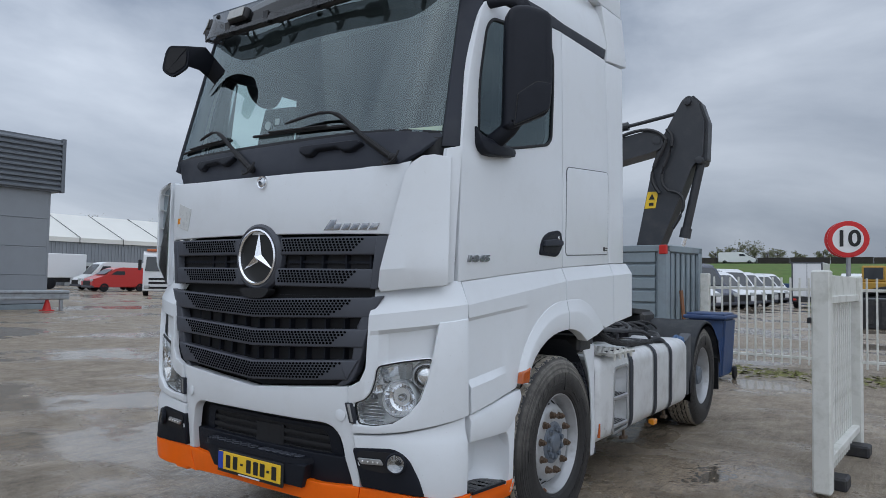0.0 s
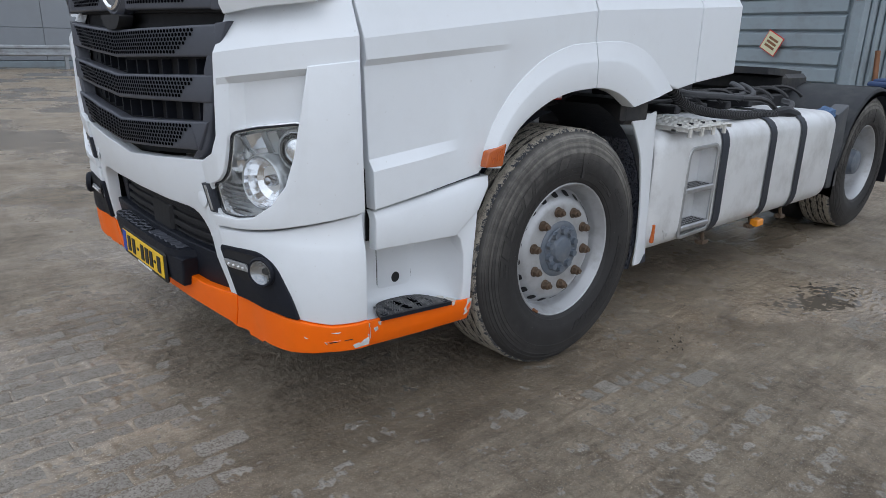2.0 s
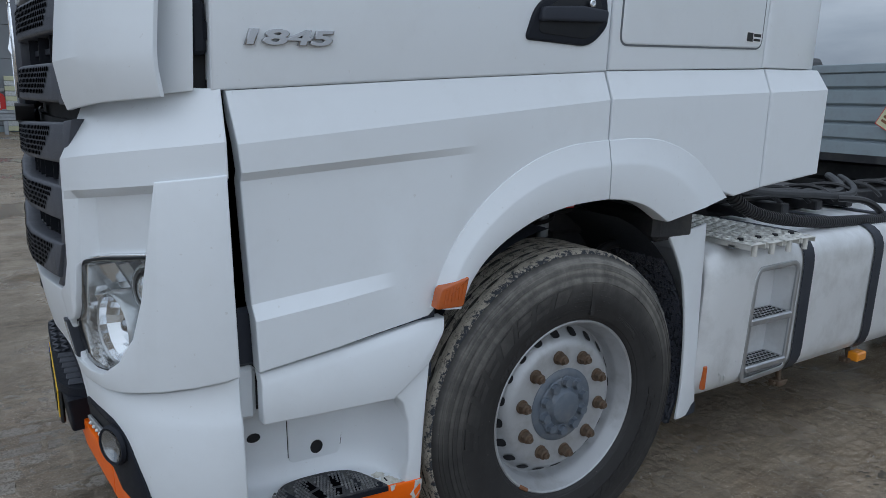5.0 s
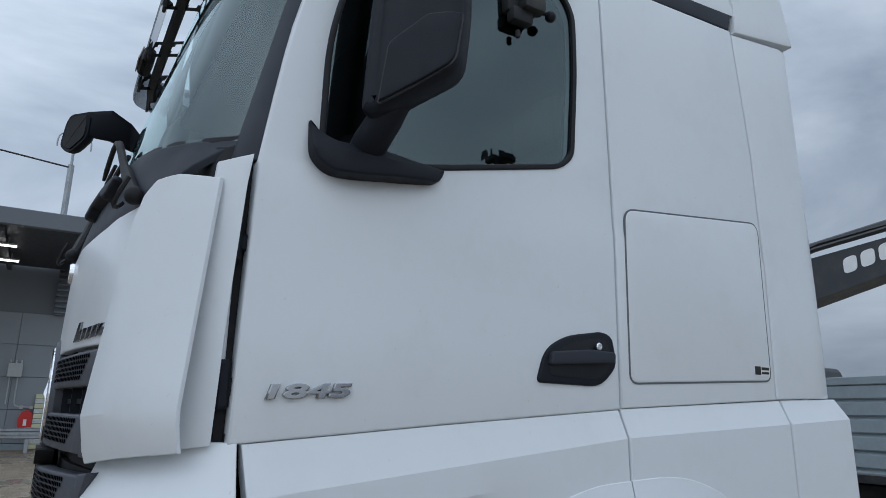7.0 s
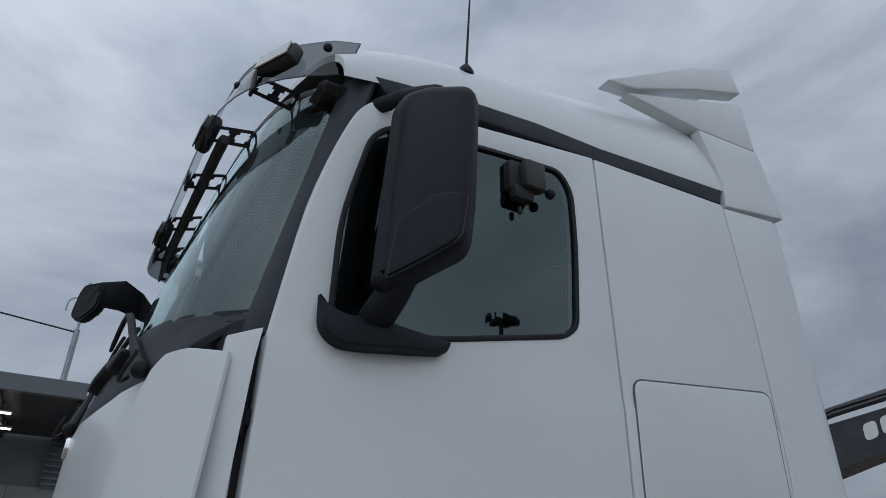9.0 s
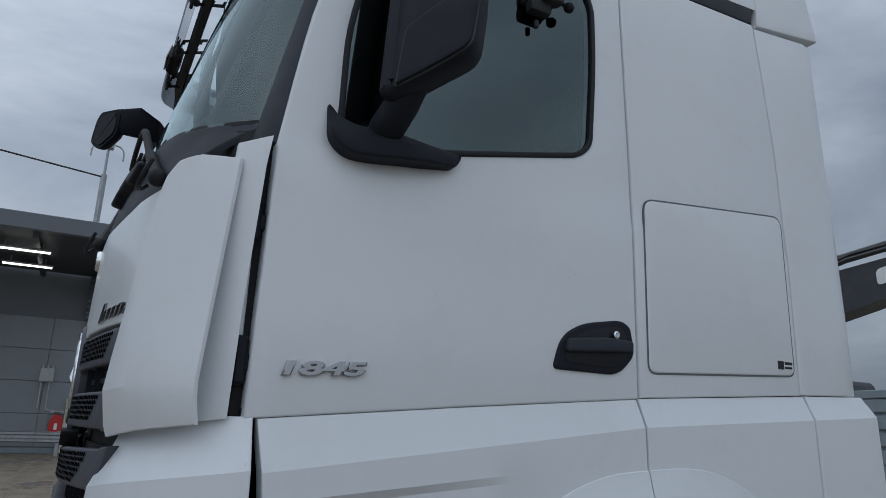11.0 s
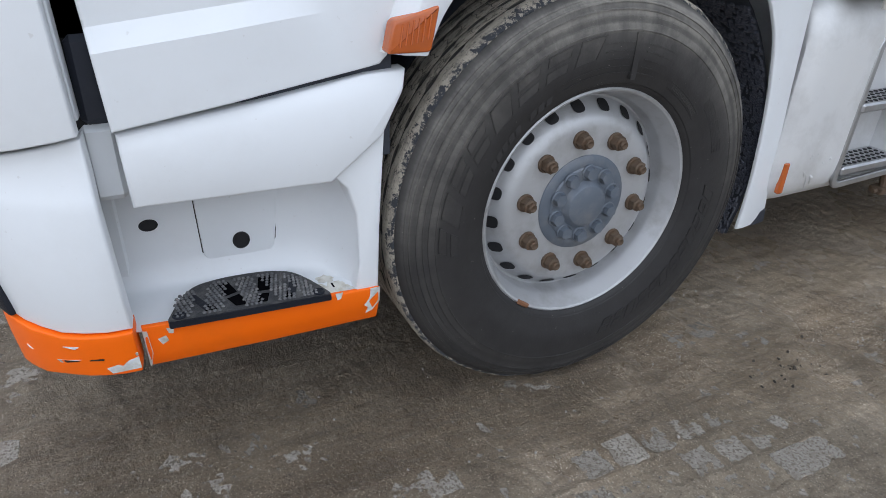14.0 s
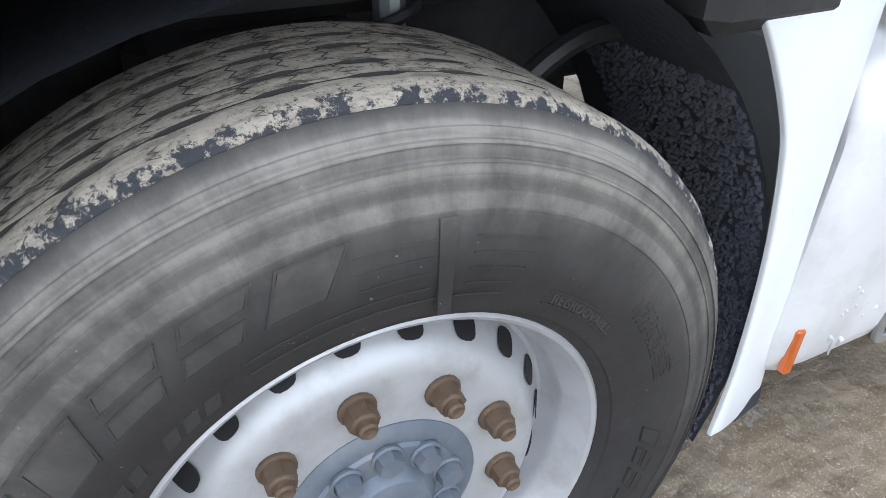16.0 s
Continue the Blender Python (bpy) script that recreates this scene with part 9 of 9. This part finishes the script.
for s in (-1, 1):
    b = bmesh.new()
    box(b, (s * 0.52, 0.95, 0.98), (s * 0.66, 2.35, 1.10), 0.02)
    box(b, (s * 0.50, 1.28, 0.55), (s * 0.62, 1.6, 0.98), 0.03)
    part("suspension_beam", b, CHASSIS, truck)
    b = bmesh.new()
    pts = [(s * (0.72 + 0.035 * math.cos(t)), 1.60 + 0.035 * math.sin(t), 0.86 + 0.0055 * t * 2) for t in [i * 0.5 for i in range(60)]]
    tube(b, pts, 0.008, 6)
    part("coil_spring", b, CHASSIS, truck)
    b = bmesh.new()
    tube(b, [(s * 0.72, 1.60, 0.72), (s * 0.72, 1.60, 1.30)], 0.022, 10)
    part("damper", b, STEEL, truck)
    b = bmesh.new()
    box(b, (s * 0.80, 1.578, 1.125), (s * 0.86, 1.622, 1.185), 0.006)
    lb = part("spring_label", b, RED, truck, "red and white label on the damper")
    b = bmesh.new()
    box(b, (s * 0.8605, 1.585, 1.132), (s * 0.862, 1.612, 1.150))
    part("label_field", b, SIGNWHITE, lb)
    b = bmesh.new()
    tube(b, bez((s * 0.75, 1.2, 1.15), (s * 0.8, 1.35, 1.05), (s * 0.7, 1.6, 1.22), (s * 0.78, 1.8, 1.06), 14), 0.014, 8)
    tube(b, bez((s * 0.78, 1.15, 1.08), (s * 0.75, 1.4, 1.2), (s * 0.8, 1.55, 1.02), (s * 0.74, 1.85, 1.15), 14), 0.012, 8)
    tube(b, bez((s * 0.82, 1.75, 0.92), (s * 0.82, 1.83, 0.98), (s * 0.82, 1.88, 0.98), (s * 0.82, 1.96, 0.95), 8), 0.016, 8)
    part("brake_hose", b, HOSE, truck)
    b = bmesh.new()
    box(b, (s * 0.60, 0.96, 1.24), (s * 0.99, 2.2, 1.38), 0.03)
    box(b, (s * 0.48, 0.96, 0.98), (s * 0.60, 2.2, 1.30), 0.03)
    part("inner_wing", b, WING, truck)


def carve(ob, bm):
    """Cuts a bmesh's volume out of a mesh object for good."""
    bmesh.ops.recalc_face_normals(bm, faces=bm.faces)
    me = bpy.data.meshes.new("cut")
    bm.to_mesh(me)
    bm.free()
    tool = new("cut", me)
    mod = ob.modifiers.new("carve", "BOOLEAN")
    mod.object, mod.operation, mod.solver = tool, "DIFFERENCE", "EXACT"
    got = bpy.data.meshes.new_from_object(ob.evaluated_get(bpy.context.evaluated_depsgraph_get()))
    ob.modifiers.clear()
    ob.data = got
    bpy.data.objects.remove(tool)
    bpy.data.meshes.remove(me)
    got.set_sharp_from_angle(angle=radians(40))


# fuel tank with straps and boarding steps (left); plain tank on the far side
def tank(s):
    y0, y1, z0, z1, x0, x1 = 2.150, 4.36, 0.345, 0.965, 0.50, 1.052
    rr = rounded([(x0, z0), (x1, z0), (x1, z1), (x0, z1)], [0.06, 0.13, 0.12, 0.06], 6)
    b = bmesh.new()
    rings = []
    for y, k in ((y0, 0.90), (y0 + 0.015, 0.955), (y0 + 0.05, 0.99), (y0 + 0.09, 1.0), (y1 - 0.09, 1.0), (y1 - 0.05, 0.99), (y1 - 0.015, 0.955), (y1, 0.90)):
        cx, cz = (x0 + x1) / 2, (z0 + z1) / 2
        rings.append([b.verts.new((s * (cx + (x - cx) * k), y, cz + (z - cz) * k)) for x, z in rr])
    for q, w in zip(rings, rings[1:]):
        for i in range(len(rr)):
            b.faces.new((q[i], q[(i + 1) % len(rr)], w[(i + 1) % len(rr)], w[i]))
    b.faces.new(rings[0])
    b.faces.new(rings[-1])
    t = part("fuel_tank", b, TANK, truck, "dull aluminium fuel tank with dark straps", sharp=50)
    for y in (2.785, 3.365, 3.79):
        b = bmesh.new()
        g_ = grow(rr, 0.007)
        ga = [b.verts.new((s * x, y - 0.04, z)) for x, z in g_]
        gb_ = [b.verts.new((s * x, y + 0.04, z)) for x, z in g_]
        for i in range(len(rr)):
            b.faces.new((ga[i], ga[(i + 1) % len(rr)], gb_[(i + 1) % len(rr)], gb_[i]))
        part("tank_strap", b, SLATE, t)
        b = bmesh.new()
        tube(b, [(s * 0.99, y, 0.36), (s * 1.0, y, 0.30)], 0.012, 8)
        box(b, (s * 0.97, y - 0.03, 0.285), (s * 1.02, y + 0.03, 0.31), 0.004)
        tube(b, [(s * 1.0, y - 0.05, 0.30), (s * 1.0, y + 0.06, 0.295)], 0.008, 6)
        part("strap_bolt", b, RUST, t)
    b = bmesh.new()
    box(b, (s * 1.0, 3.35, 0.30), (s * 1.052, 3.43, 0.345), 0.006)
    part("side_marker", b, AMBERBR, truck, "amber side marker lamp")
    b = bmesh.new()
    box(b, (s * 1.032, 2.174, 0.405), (s * 1.050, 2.194, 0.503), 0.004)
    part("front_reflector", b, AMBER, truck, "small amber reflector")
    # creased dent at the tank's lower front corner
    if s > 0:
        RD = random.Random(8)
        for k in range(14):
            b = bmesh.new()
            y, z = RD.uniform(2.25, 2.36), RD.uniform(0.44, 0.58)
            L = RD.uniform(0.03, 0.07)
            tube(b, [(1.0505 - 0.006, y, z), (1.0490, y + 0.3 * L, z - 0.4 * L), (1.0505 - 0.006, y + 0.5 * L, z - L)], [0.0015, RD.uniform(0.0035, 0.006), 0.0015], 8)
            part("dent_crease", b, TANK, t)
    # step niche
    ni = rounded([(2.405, 0.382), (2.720, 0.392), (2.735, 0.845), (2.700, 0.878), (2.450, 0.870), (2.425, 0.83)], 0.04, 4)
    part("step_niche", panel(ni, side(lambda y, z: 1.0555, s), 0.01, bev=0.004, hole=grow(ni, -0.022)), ALU, t, "pressed aluminium step niche")
    cb_ = bmesh.new()
    prism(cb_, grow(ni, -0.018), basis((s * 0.955, 0, 0), (0, 1, 0), (0, 0, 1)), s * 0.2)
    carve(t, cb_)
    for z in (0.455, 0.655):
        b = bmesh.new()
        box(b, (s * 0.952, 2.43, z - 0.028), (s * 1.062, 2.708, z), 0.006)
        stp = part("tank_step", b, ALU, t, "perforated aluminium step")
        b = bmesh.new()
        for i in range(10):
            for j in range(4):
                bmesh.ops.create_cone(b, cap_ends=True, segments=8, radius1=0.007, radius2=0.007, depth=0.002, matrix=Matrix.Translation((s * (0.975 + 0.022 * j), 2.46 + 0.024 * i, z + 0.001)))
        part("step_hole", b, DARK, stp, kind="stuff")
    # filler cap and platform
    b = bmesh.new()
    lathe(b, [(0.0, -0.055), (0.062, -0.055), (0.060, 0.0), (0.050, 0.014), (0.0, 0.016)], (0, 0, 0), 24)
    o = part("filler_cap", b, RUBBER, t, "dark tank filler cap")
    o.matrix_basis = Matrix.Translation((s * 0.925, 4.285, 0.915)) @ pose(0, 0, 0, 0, -55 if s > 0 else -125, 0)
    if s > 0:
        b = bmesh.new()
        bmesh.ops.create_icosphere(b, subdivisions=4, radius=0.062, matrix=Matrix.Translation((0.945, 4.355, 0.928)) @ Matrix.Diagonal((0.95, 1.15, 0.72, 1)))
        for v in b.verts:
            q = v.co - Vector((0.945, 4.355, 0.928))
            v.co += q * (0.55 * noise.noise(v.co * 22) + 0.30 * noise.noise(v.co * 55))
        part("blue_rag", b, mat("pale_blue_rag", (0.085, 0.15, 0.27), 0.9, var=0.35, scale=60, bump=0.4), t, "crumpled pale blue rag on the filler cap")
    b = bmesh.new()
    box(b, (s * 0.60, 2.272, 0.958), (s * 0.63, 2.708, 0.972))
    pf = part("tank_platform", b, STEEL, truck, "pale perforated aluminium walkway planks on the tank")
    b = bmesh.new()
    box(b, (s * 1.02, 2.272, 0.958), (s * 1.05, 2.708, 0.972))
    part("bearer", b, STEEL, pf)
    for i in range(4):
        y0 = 2.272 + 0.112 * i
        b = bmesh.new()
        box(b, (s * 0.53, y0, 0.980), (s * 1.112, y0 + 0.096, 0.986), 0.002)
        box(b, (s * 0.53, y0, 0.964), (s * 1.112, y0 + 0.005, 0.983))
        box(b, (s * 0.53, y0 + 0.091, 0.964), (s * 1.112, y0 + 0.096, 0.983))
        pk = part("plank", b, PLANK, pf)
        b, c = bmesh.new(), bmesh.new()
        for j in range(13):
            for k in range(2):
                at = Matrix.Translation((s * (0.555 + 0.043 * j + 0.0215 * k), y0 + 0.026 + 0.044 * k, 0.987)) @ pose(0, 0, 0, 0, -90, 0)
                d = bmesh.new()
                lathe(d, [(0.0150, -0.001), (0.0135, 0.003), (0.0105, 0.0035), (0.0095, 0.0)], (0, 0, 0), 12)
                d.transform(at)
                me_ = bpy.data.meshes.new("t")
                d.to_mesh(me_)
                b.from_mesh(me_)
                bpy.data.meshes.remove(me_)
                d.free()
                bmesh.ops.create_cone(c, cap_ends=True, segments=10, radius1=0.0102, radius2=0.0102, depth=0.0015, matrix=Matrix.Translation((s * (0.555 + 0.043 * j + 0.0215 * k), y0 + 0.026 + 0.044 * k, 0.9868)))
        part("hole_collar", b, PLANK, pk, kind="stuff")
        part("plank_hole", c, DARK, pk, kind="stuff")
        b = bmesh.new()
        bmesh.ops.create_cone(b, cap_ends=True, segments=10, radius1=0.013, radius2=0.011, depth=0.010, matrix=Matrix.Translation((s * 1.035, y0 + 0.048, 0.990)))
        part("plank_bolt", b, DARK, pk)
        b = bmesh.new()
        tube(b, [(s * 1.098, y0 + 0.048, 0.935), (s * 1.098, y0 + 0.048, 0.982)], 0.011, 8)
        part("platform_foot", b, PLANK, pf)
    return t


tank(1)
tank(-1)

# cables, deck, fifth wheel
b = bmesh.new()
for k, dx in enumerate((-0.12, -0.05)):
    tube(b, bez((0.62 + dx, 2.45, 1.30), (0.80 + dx, 2.75, 1.05), (0.72 + dx, 3.1, 1.10), (0.74 + dx, 3.6, 1.05), 16) + bez((0.74 + dx, 3.6, 1.05), (0.78 + dx, 3.9, 1.04), (0.6 + dx, 4.0, 1.1), (0.45 + dx, 4.2, 1.10), 12)[1:], 0.022 - 0.004 * k, 10)
part("air_line", b, HOSE, truck, "ribbed black air and power lines")
run = smooth([(0.930, 2.20, 1.250), (0.965, 2.33, 1.150), (0.960, 2.45, 1.088), (0.955, 2.60, 1.048), (0.950, 2.81, 1.016), (0.950, 3.09, 0.990), (0.950, 3.34, 0.980), (0.950, 3.60, 0.970)], 12)
run = [Vector(p) for p in run]
b = bmesh.new()
tube(b, run, 0.0225, 10)
corr = part("corrugated_hose", b, HOSE, truck, "thick corrugated black hose lying over the tank")
b = bmesh.new()
gone = 0.0
for p, q in zip(run, run[1:]):
    step_ = (q - p).length
    while gone < step_:
        c, d = p.lerp(q, gone / step_), (q - p).normalized() * 0.0062
        tube(b, [c - d, c - d * 0.6, c + d * 0.6, c + d], [0.0215, 0.0275, 0.0275, 0.0215], 10)
        gone += 0.0195
    gone -= step_
part("hose_ring", b, HOSE, corr, kind="stuff")
b = bmesh.new()
tube(b, smooth([(0.950, 3.56, 0.975), (0.955, 3.66, 0.978), (0.960, 3.76, 0.962), (0.965, 3.86, 0.950)], 3), [0.026, 0.03, 0.034, 0.04, 0.044, 0.044, 0.042, 0.038, 0.034, 0.028][:10], 10)
part("hose_sleeve", b, RUBBER, corr)
for pts in ([(0.945, 3.60, 0.985), (0.92, 3.56, 1.03), (0.88, 3.50, 1.06), (0.80, 3.44, 1.06)], [(0.95, 3.72, 0.985), (0.92, 3.86, 1.00), (0.86, 4.00, 1.015), (0.76, 4.10, 1.02)]):
    b = bmesh.new()
    tube(b, smooth(pts, 4), 0.017, 8)
    part("branch_line", b, HOSE, corr)
b = bmesh.new()
box(b, (-0.6, 2.75, 1.03), (0.55, 4.0, 1.05), 0.004)
for y in (2.9, 3.2, 3.5, 3.8):
    box(b, (-0.7, y - 0.03, 0.98), (0.68, y + 0.03, 1.03), 0.006)
box(b, (-0.3, 2.68, 1.03), (0.35, 2.80, 1.26), 0.02)
box(b, (0.30, 2.90, 1.05), (0.52, 3.2, 1.14), 0.02)
box(b, (-0.1, 3.4, 1.05), (0.25, 3.8, 1.12), 0.02)
part("catwalk", b, CHASSIS, truck, "dark chassis catwalk with boxes")
b = bmesh.new()
prism(b, rounded([(-0.45, 0), (0.45, 0), (0.45, 0.55), (0.16, 0.95), (0.05, 0.45), (-0.05, 0.45), (-0.16, 0.95), (-0.45, 0.55)], 0.05), basis((0, 4.55, 1.17), (1, 0, 0), (0, 1, -0.06)), 0.05)
box(b, (-0.48, 4.75, 1.02), (0.48, 5.15, 1.17), 0.03)
part("fifth_wheel", b, CHASSIS, truck, "greasy black fifth wheel coupling")
b = bmesh.new()
for k in range(7):
    y = 3.0 + 0.24 * k
    b = bmesh.new()
    tube(b, bez((0.40, y, 1.04), (0.50, y + 0.1, 1.11), (0.62, y + 0.12, 1.11), (0.66, y + 0.2, 1.02), 8), 0.012, 6)
    part("small_cable", b, HOSE, truck)
b = bmesh.new()
tube(b, [(0.30, 2.66, 1.15), (0.30, 2.66, 1.62)], 0.018, 8)
box(b, (0.25, 2.68, 1.30), (0.48, 2.70, 1.36), 0.006)
part("hose_carrier", b, PALEGREY, truck)

# rear mudguards, flap, rear end
GUARD = mat("weathered_grey_mudguard", (0.058, 0.063, 0.072), 0.5, var=0.2, scale=6, dirt=(0.13, 0.13, 0.13), dirt_amt=0.5, dirt_scale=7, bump=0.1, bscale=200)
for s in (-1, 1):
    b = bmesh.new()
    rows = []
    for i in range(25):
        a = radians(10 + 160 * i / 24)
        yy, zz = 5.155 + 0.60 * math.cos(a), 0.50 + 0.60 * math.sin(a)
        if i > 20:
            yy, zz = 5.155 - 0.62, 0.62 - 0.07 * (i - 20)
        rows.append([b.verts.new((s * x, yy, zz - dz)) for x, dz in ((0.40, 0), (0.985, 0), (1.018, 0.008), (1.028, 0.03), (1.028, 0.065))])
    for q, w in zip(rows, rows[1:]):
        for i in range(4):
            b.faces.new((q[i], q[i + 1], w[i + 1], w[i]))
    bmesh.ops.solidify(b, geom=b.faces[:], thickness=0.006)
    part("rear_mudguard", b, GUARD, truck, "dark grey plastic rear mudguard", sharp=45)
    part("mudguard_front", panel([(4.42, 0.93), (4.60, 0.99), (4.62, 0.40), (4.46, 0.40), (4.42, 0.50)], side(lambda y, z: 1.015, s), 0.10, bev=0.012), GUARD, truck)
    b = bmesh.new()
    box(b, (s * 0.42, 5.735, 0.30), (s * 1.01, 5.75, 0.86), 0.004)
    part("mud_flap", b, RUBBER, truck)
    b = bmesh.new()
    box(b, (s * 0.55, 5.80, 0.72), (s * 0.98, 5.87, 0.86), 0.02)
    part("tail_lamp", b, RED, truck)
    b = bmesh.new()
    tube(b, [(s * 0.45, 5.785, 0.8), (s * 0.95, 5.785, 0.8)], 0.025, 8)
    part("lamp_bracket", b, CHASSIS, truck)


# ---- paving bricks showing through the mud ----
BRICK = mat("worn_concrete_brick", (0.275, 0.250, 0.215), 0.75, var=0.5, scale=150, bump=0.9, bscale=220, dirt=(0.165, 0.136, 0.104), dirt_amt=1.0, dirt_scale=34, obrand=0.14, world_co=True, speck=(0.120, 0.098, 0.074, 0.85), speck_scale=140, speck_at=0.53)


def brick_verts(hx, hy, h):
    e = 0.006
    return [(sx * hx, sy * hy, -0.05) for sx, sy in ((-1, -1), (1, -1), (1, 1), (-1, 1))] + [(sx * hx, sy * hy, h - e) for sx, sy in ((-1, -1), (1, -1), (1, 1), (-1, 1))] + [(sx * (hx - e), sy * (hy - e), h) for sx, sy in ((-1, -1), (1, -1), (1, 1), (-1, 1))]


BRICK_FACES = [(8, 9, 10, 11)] + [(a + i, a + (i + 1) % 4, a + 4 + (i + 1) % 4, a + 4 + i) for a in (0, 4) for i in range(4)]
RB = random.Random(21)
brick_mesh = []
for hx, hy in ((0.0465, 0.0965), (0.0465, 0.047)):
    me = bpy.data.meshes.new("brick")
    me.from_pydata(brick_verts(hx, hy, 0.0), [], BRICK_FACES)
    me.materials.append(BRICK)
    brick_mesh.append(me)
rest_v, rest_f, near = [], [], 0
for r in range(-26, 30):
    x = ROW0 + 0.1 * r
    L = brick_length(r)
    half = L < 0.15
    y = -2.2 + (L / 2 if r % 2 else 0.0)
    while y < 3.4:
        yc = y + L / 2
        y += L
        z = RB.gauss(0.0012, 0.0022)
        tx, ty, tz = RB.gauss(0, 0.012), RB.gauss(0, 0.008), RB.gauss(0, 0.010)
        m = Matrix.Translation((x + RB.gauss(0, 0.002), yc + RB.gauss(0, 0.002), z)) @ Euler((tx, ty, tz)).to_matrix().to_4x4()
        close = (1.25 < x < 2.3 and -0.3 < yc < 2.2) or (-0.8 < x < 0.9 and -0.85 < yc < 0.05)
        if close and near < 300:
            o = new("brick", brick_mesh[1 if half else 0])
            o.parent = ground
            o.matrix_basis = m
            near += 1
        else:
            k = len(rest_v)
            rest_v += [m @ Vector(v) for v in brick_verts(0.0465, L / 2 - 0.0035, 0.0)]
            rest_f += [[k + i for i in f] for f in BRICK_FACES]
me = bpy.data.meshes.new("brick_field")
me.from_pydata(rest_v, [], rest_f)
me.materials.append(mat("worn_concrete_brick_field", (0.275, 0.250, 0.215), 0.75, var=0.5, scale=150, bump=0.9, bscale=220, dirt=(0.165, 0.136, 0.104), dirt_amt=1.0, dirt_scale=34, island=0.22, speck=(0.120, 0.098, 0.074, 0.85), speck_scale=140, speck_at=0.53))
bf = new("brick_field", me)
bf.parent = ground
bf["kind"] = "stuff"

# loose grit lying on the yard
b = bmesh.new()
for k in range(500):
    x, y = RB.uniform(0.9, 3.4), RB.uniform(-1.2, 3.2)
    s0 = RB.uniform(0.002, 0.006)
    m = Matrix.Translation((x, y, mud_height(x, y) + s0 * 0.4)) @ Euler((RB.uniform(0, 6), RB.uniform(0, 6), 0)).to_matrix().to_4x4()
    bmesh.ops.create_icosphere(b, subdivisions=1, radius=s0, matrix=m @ Matrix.Diagonal((1, 0.7, 0.6, 1)))
tagged(part("grit", b, mat("grey_grit", (0.30, 0.28, 0.25), 0.8, island=0.4)), "loose grey grit scattered on the paving", "gravel", kind="stuff")

# shallow puddle in a hollow of the yard
b = bmesh.new()
pr = []
for k in range(40):
    a = 2 * math.pi * k / 40
    q = 1 + 0.30 * noise.noise(Vector((math.cos(a) * 1.6, math.sin(a) * 1.6, 3.0))) + 0.12 * noise.noise(Vector((math.cos(a) * 6, math.sin(a) * 6, 1.0)))
    pr.append((0.20 * q * math.cos(a), 0.42 * q * math.sin(a)))
vs = [b.verts.new((x, y, 0)) for x, y in pr]
b.faces.new(vs)
WATER = mat("muddy_puddle_water", (0.105, 0.087, 0.066), 0.08, var=0.2, scale=5, rough_var=0.04)
pd = tagged(part("puddle", b, WATER), "shallow brown rain puddle on the paving", "puddle", kind="structure")
pd.location = (1.50, 3.25, 0.0042)
pd.rotation_euler = (0, 0, -0.3)

# crumbled dark clods beside the puddle
b = bmesh.new()
for k in range(26):
    x, y = RB.gauss(1.323, 0.035), RB.gauss(2.038, 0.06)
    s0 = RB.uniform(0.002, 0.006)
    m = Matrix.Translation((x, y, mud_height(x, y) + s0 * 0.3)) @ Euler((RB.uniform(0, 6), RB.uniform(0, 6), 0)).to_matrix().to_4x4()
    bmesh.ops.create_icosphere(b, subdivisions=1, radius=s0, matrix=m @ Matrix.Diagonal((1.3, 0.8, 0.6, 1)))
tagged(part("soil_crumbs", b, mat("dark_soil", (0.05, 0.042, 0.034), 0.9, island=0.4)), "crumbled dark soil lying on the paving", "soil", kind="stuff")

# moss and weeds along the foot of the fence
b = bmesh.new()
for k in range(900):
    x, y = RB.uniform(-0.2, 3.4), RB.gauss(10.25, 0.35)
    s0 = RB.uniform(0.01, 0.05)
    m = Matrix.Translation((x, y, 0.006)) @ Euler((RB.uniform(-0.3, 0.3), RB.uniform(-0.3, 0.3), RB.uniform(0, 6))).to_matrix().to_4x4()
    b.faces.new([b.verts.new(m @ Vector(q)) for q in ((-s0, -s0 * 0.6, 0), (s0, -s0 * 0.7, 0.004), (s0 * 0.8, s0, 0), (-s0 * 0.7, s0 * 0.8, 0.004))])
tagged(part("moss", b, mat("yellow_green_moss", (0.16, 0.16, 0.05), 0.95, var=0.4, scale=30, island=0.35)), "yellow-green moss in the joints along the fence", "moss", kind="stuff")


# ---- parts of parts stay one level below their part ----
def depth_of(ob):
    n = 0
    while ob.parent is not None:
        ob, n = ob.parent, n + 1
    return n


deep = sorted((o for o in scene.objects if depth_of(o) > 2), key=depth_of, reverse=True)
for o in deep:
    while depth_of(o) > 2:
        up = o.parent
        o.matrix_basis = up.matrix_basis @ o.matrix_basis
        o.parent = up.parent
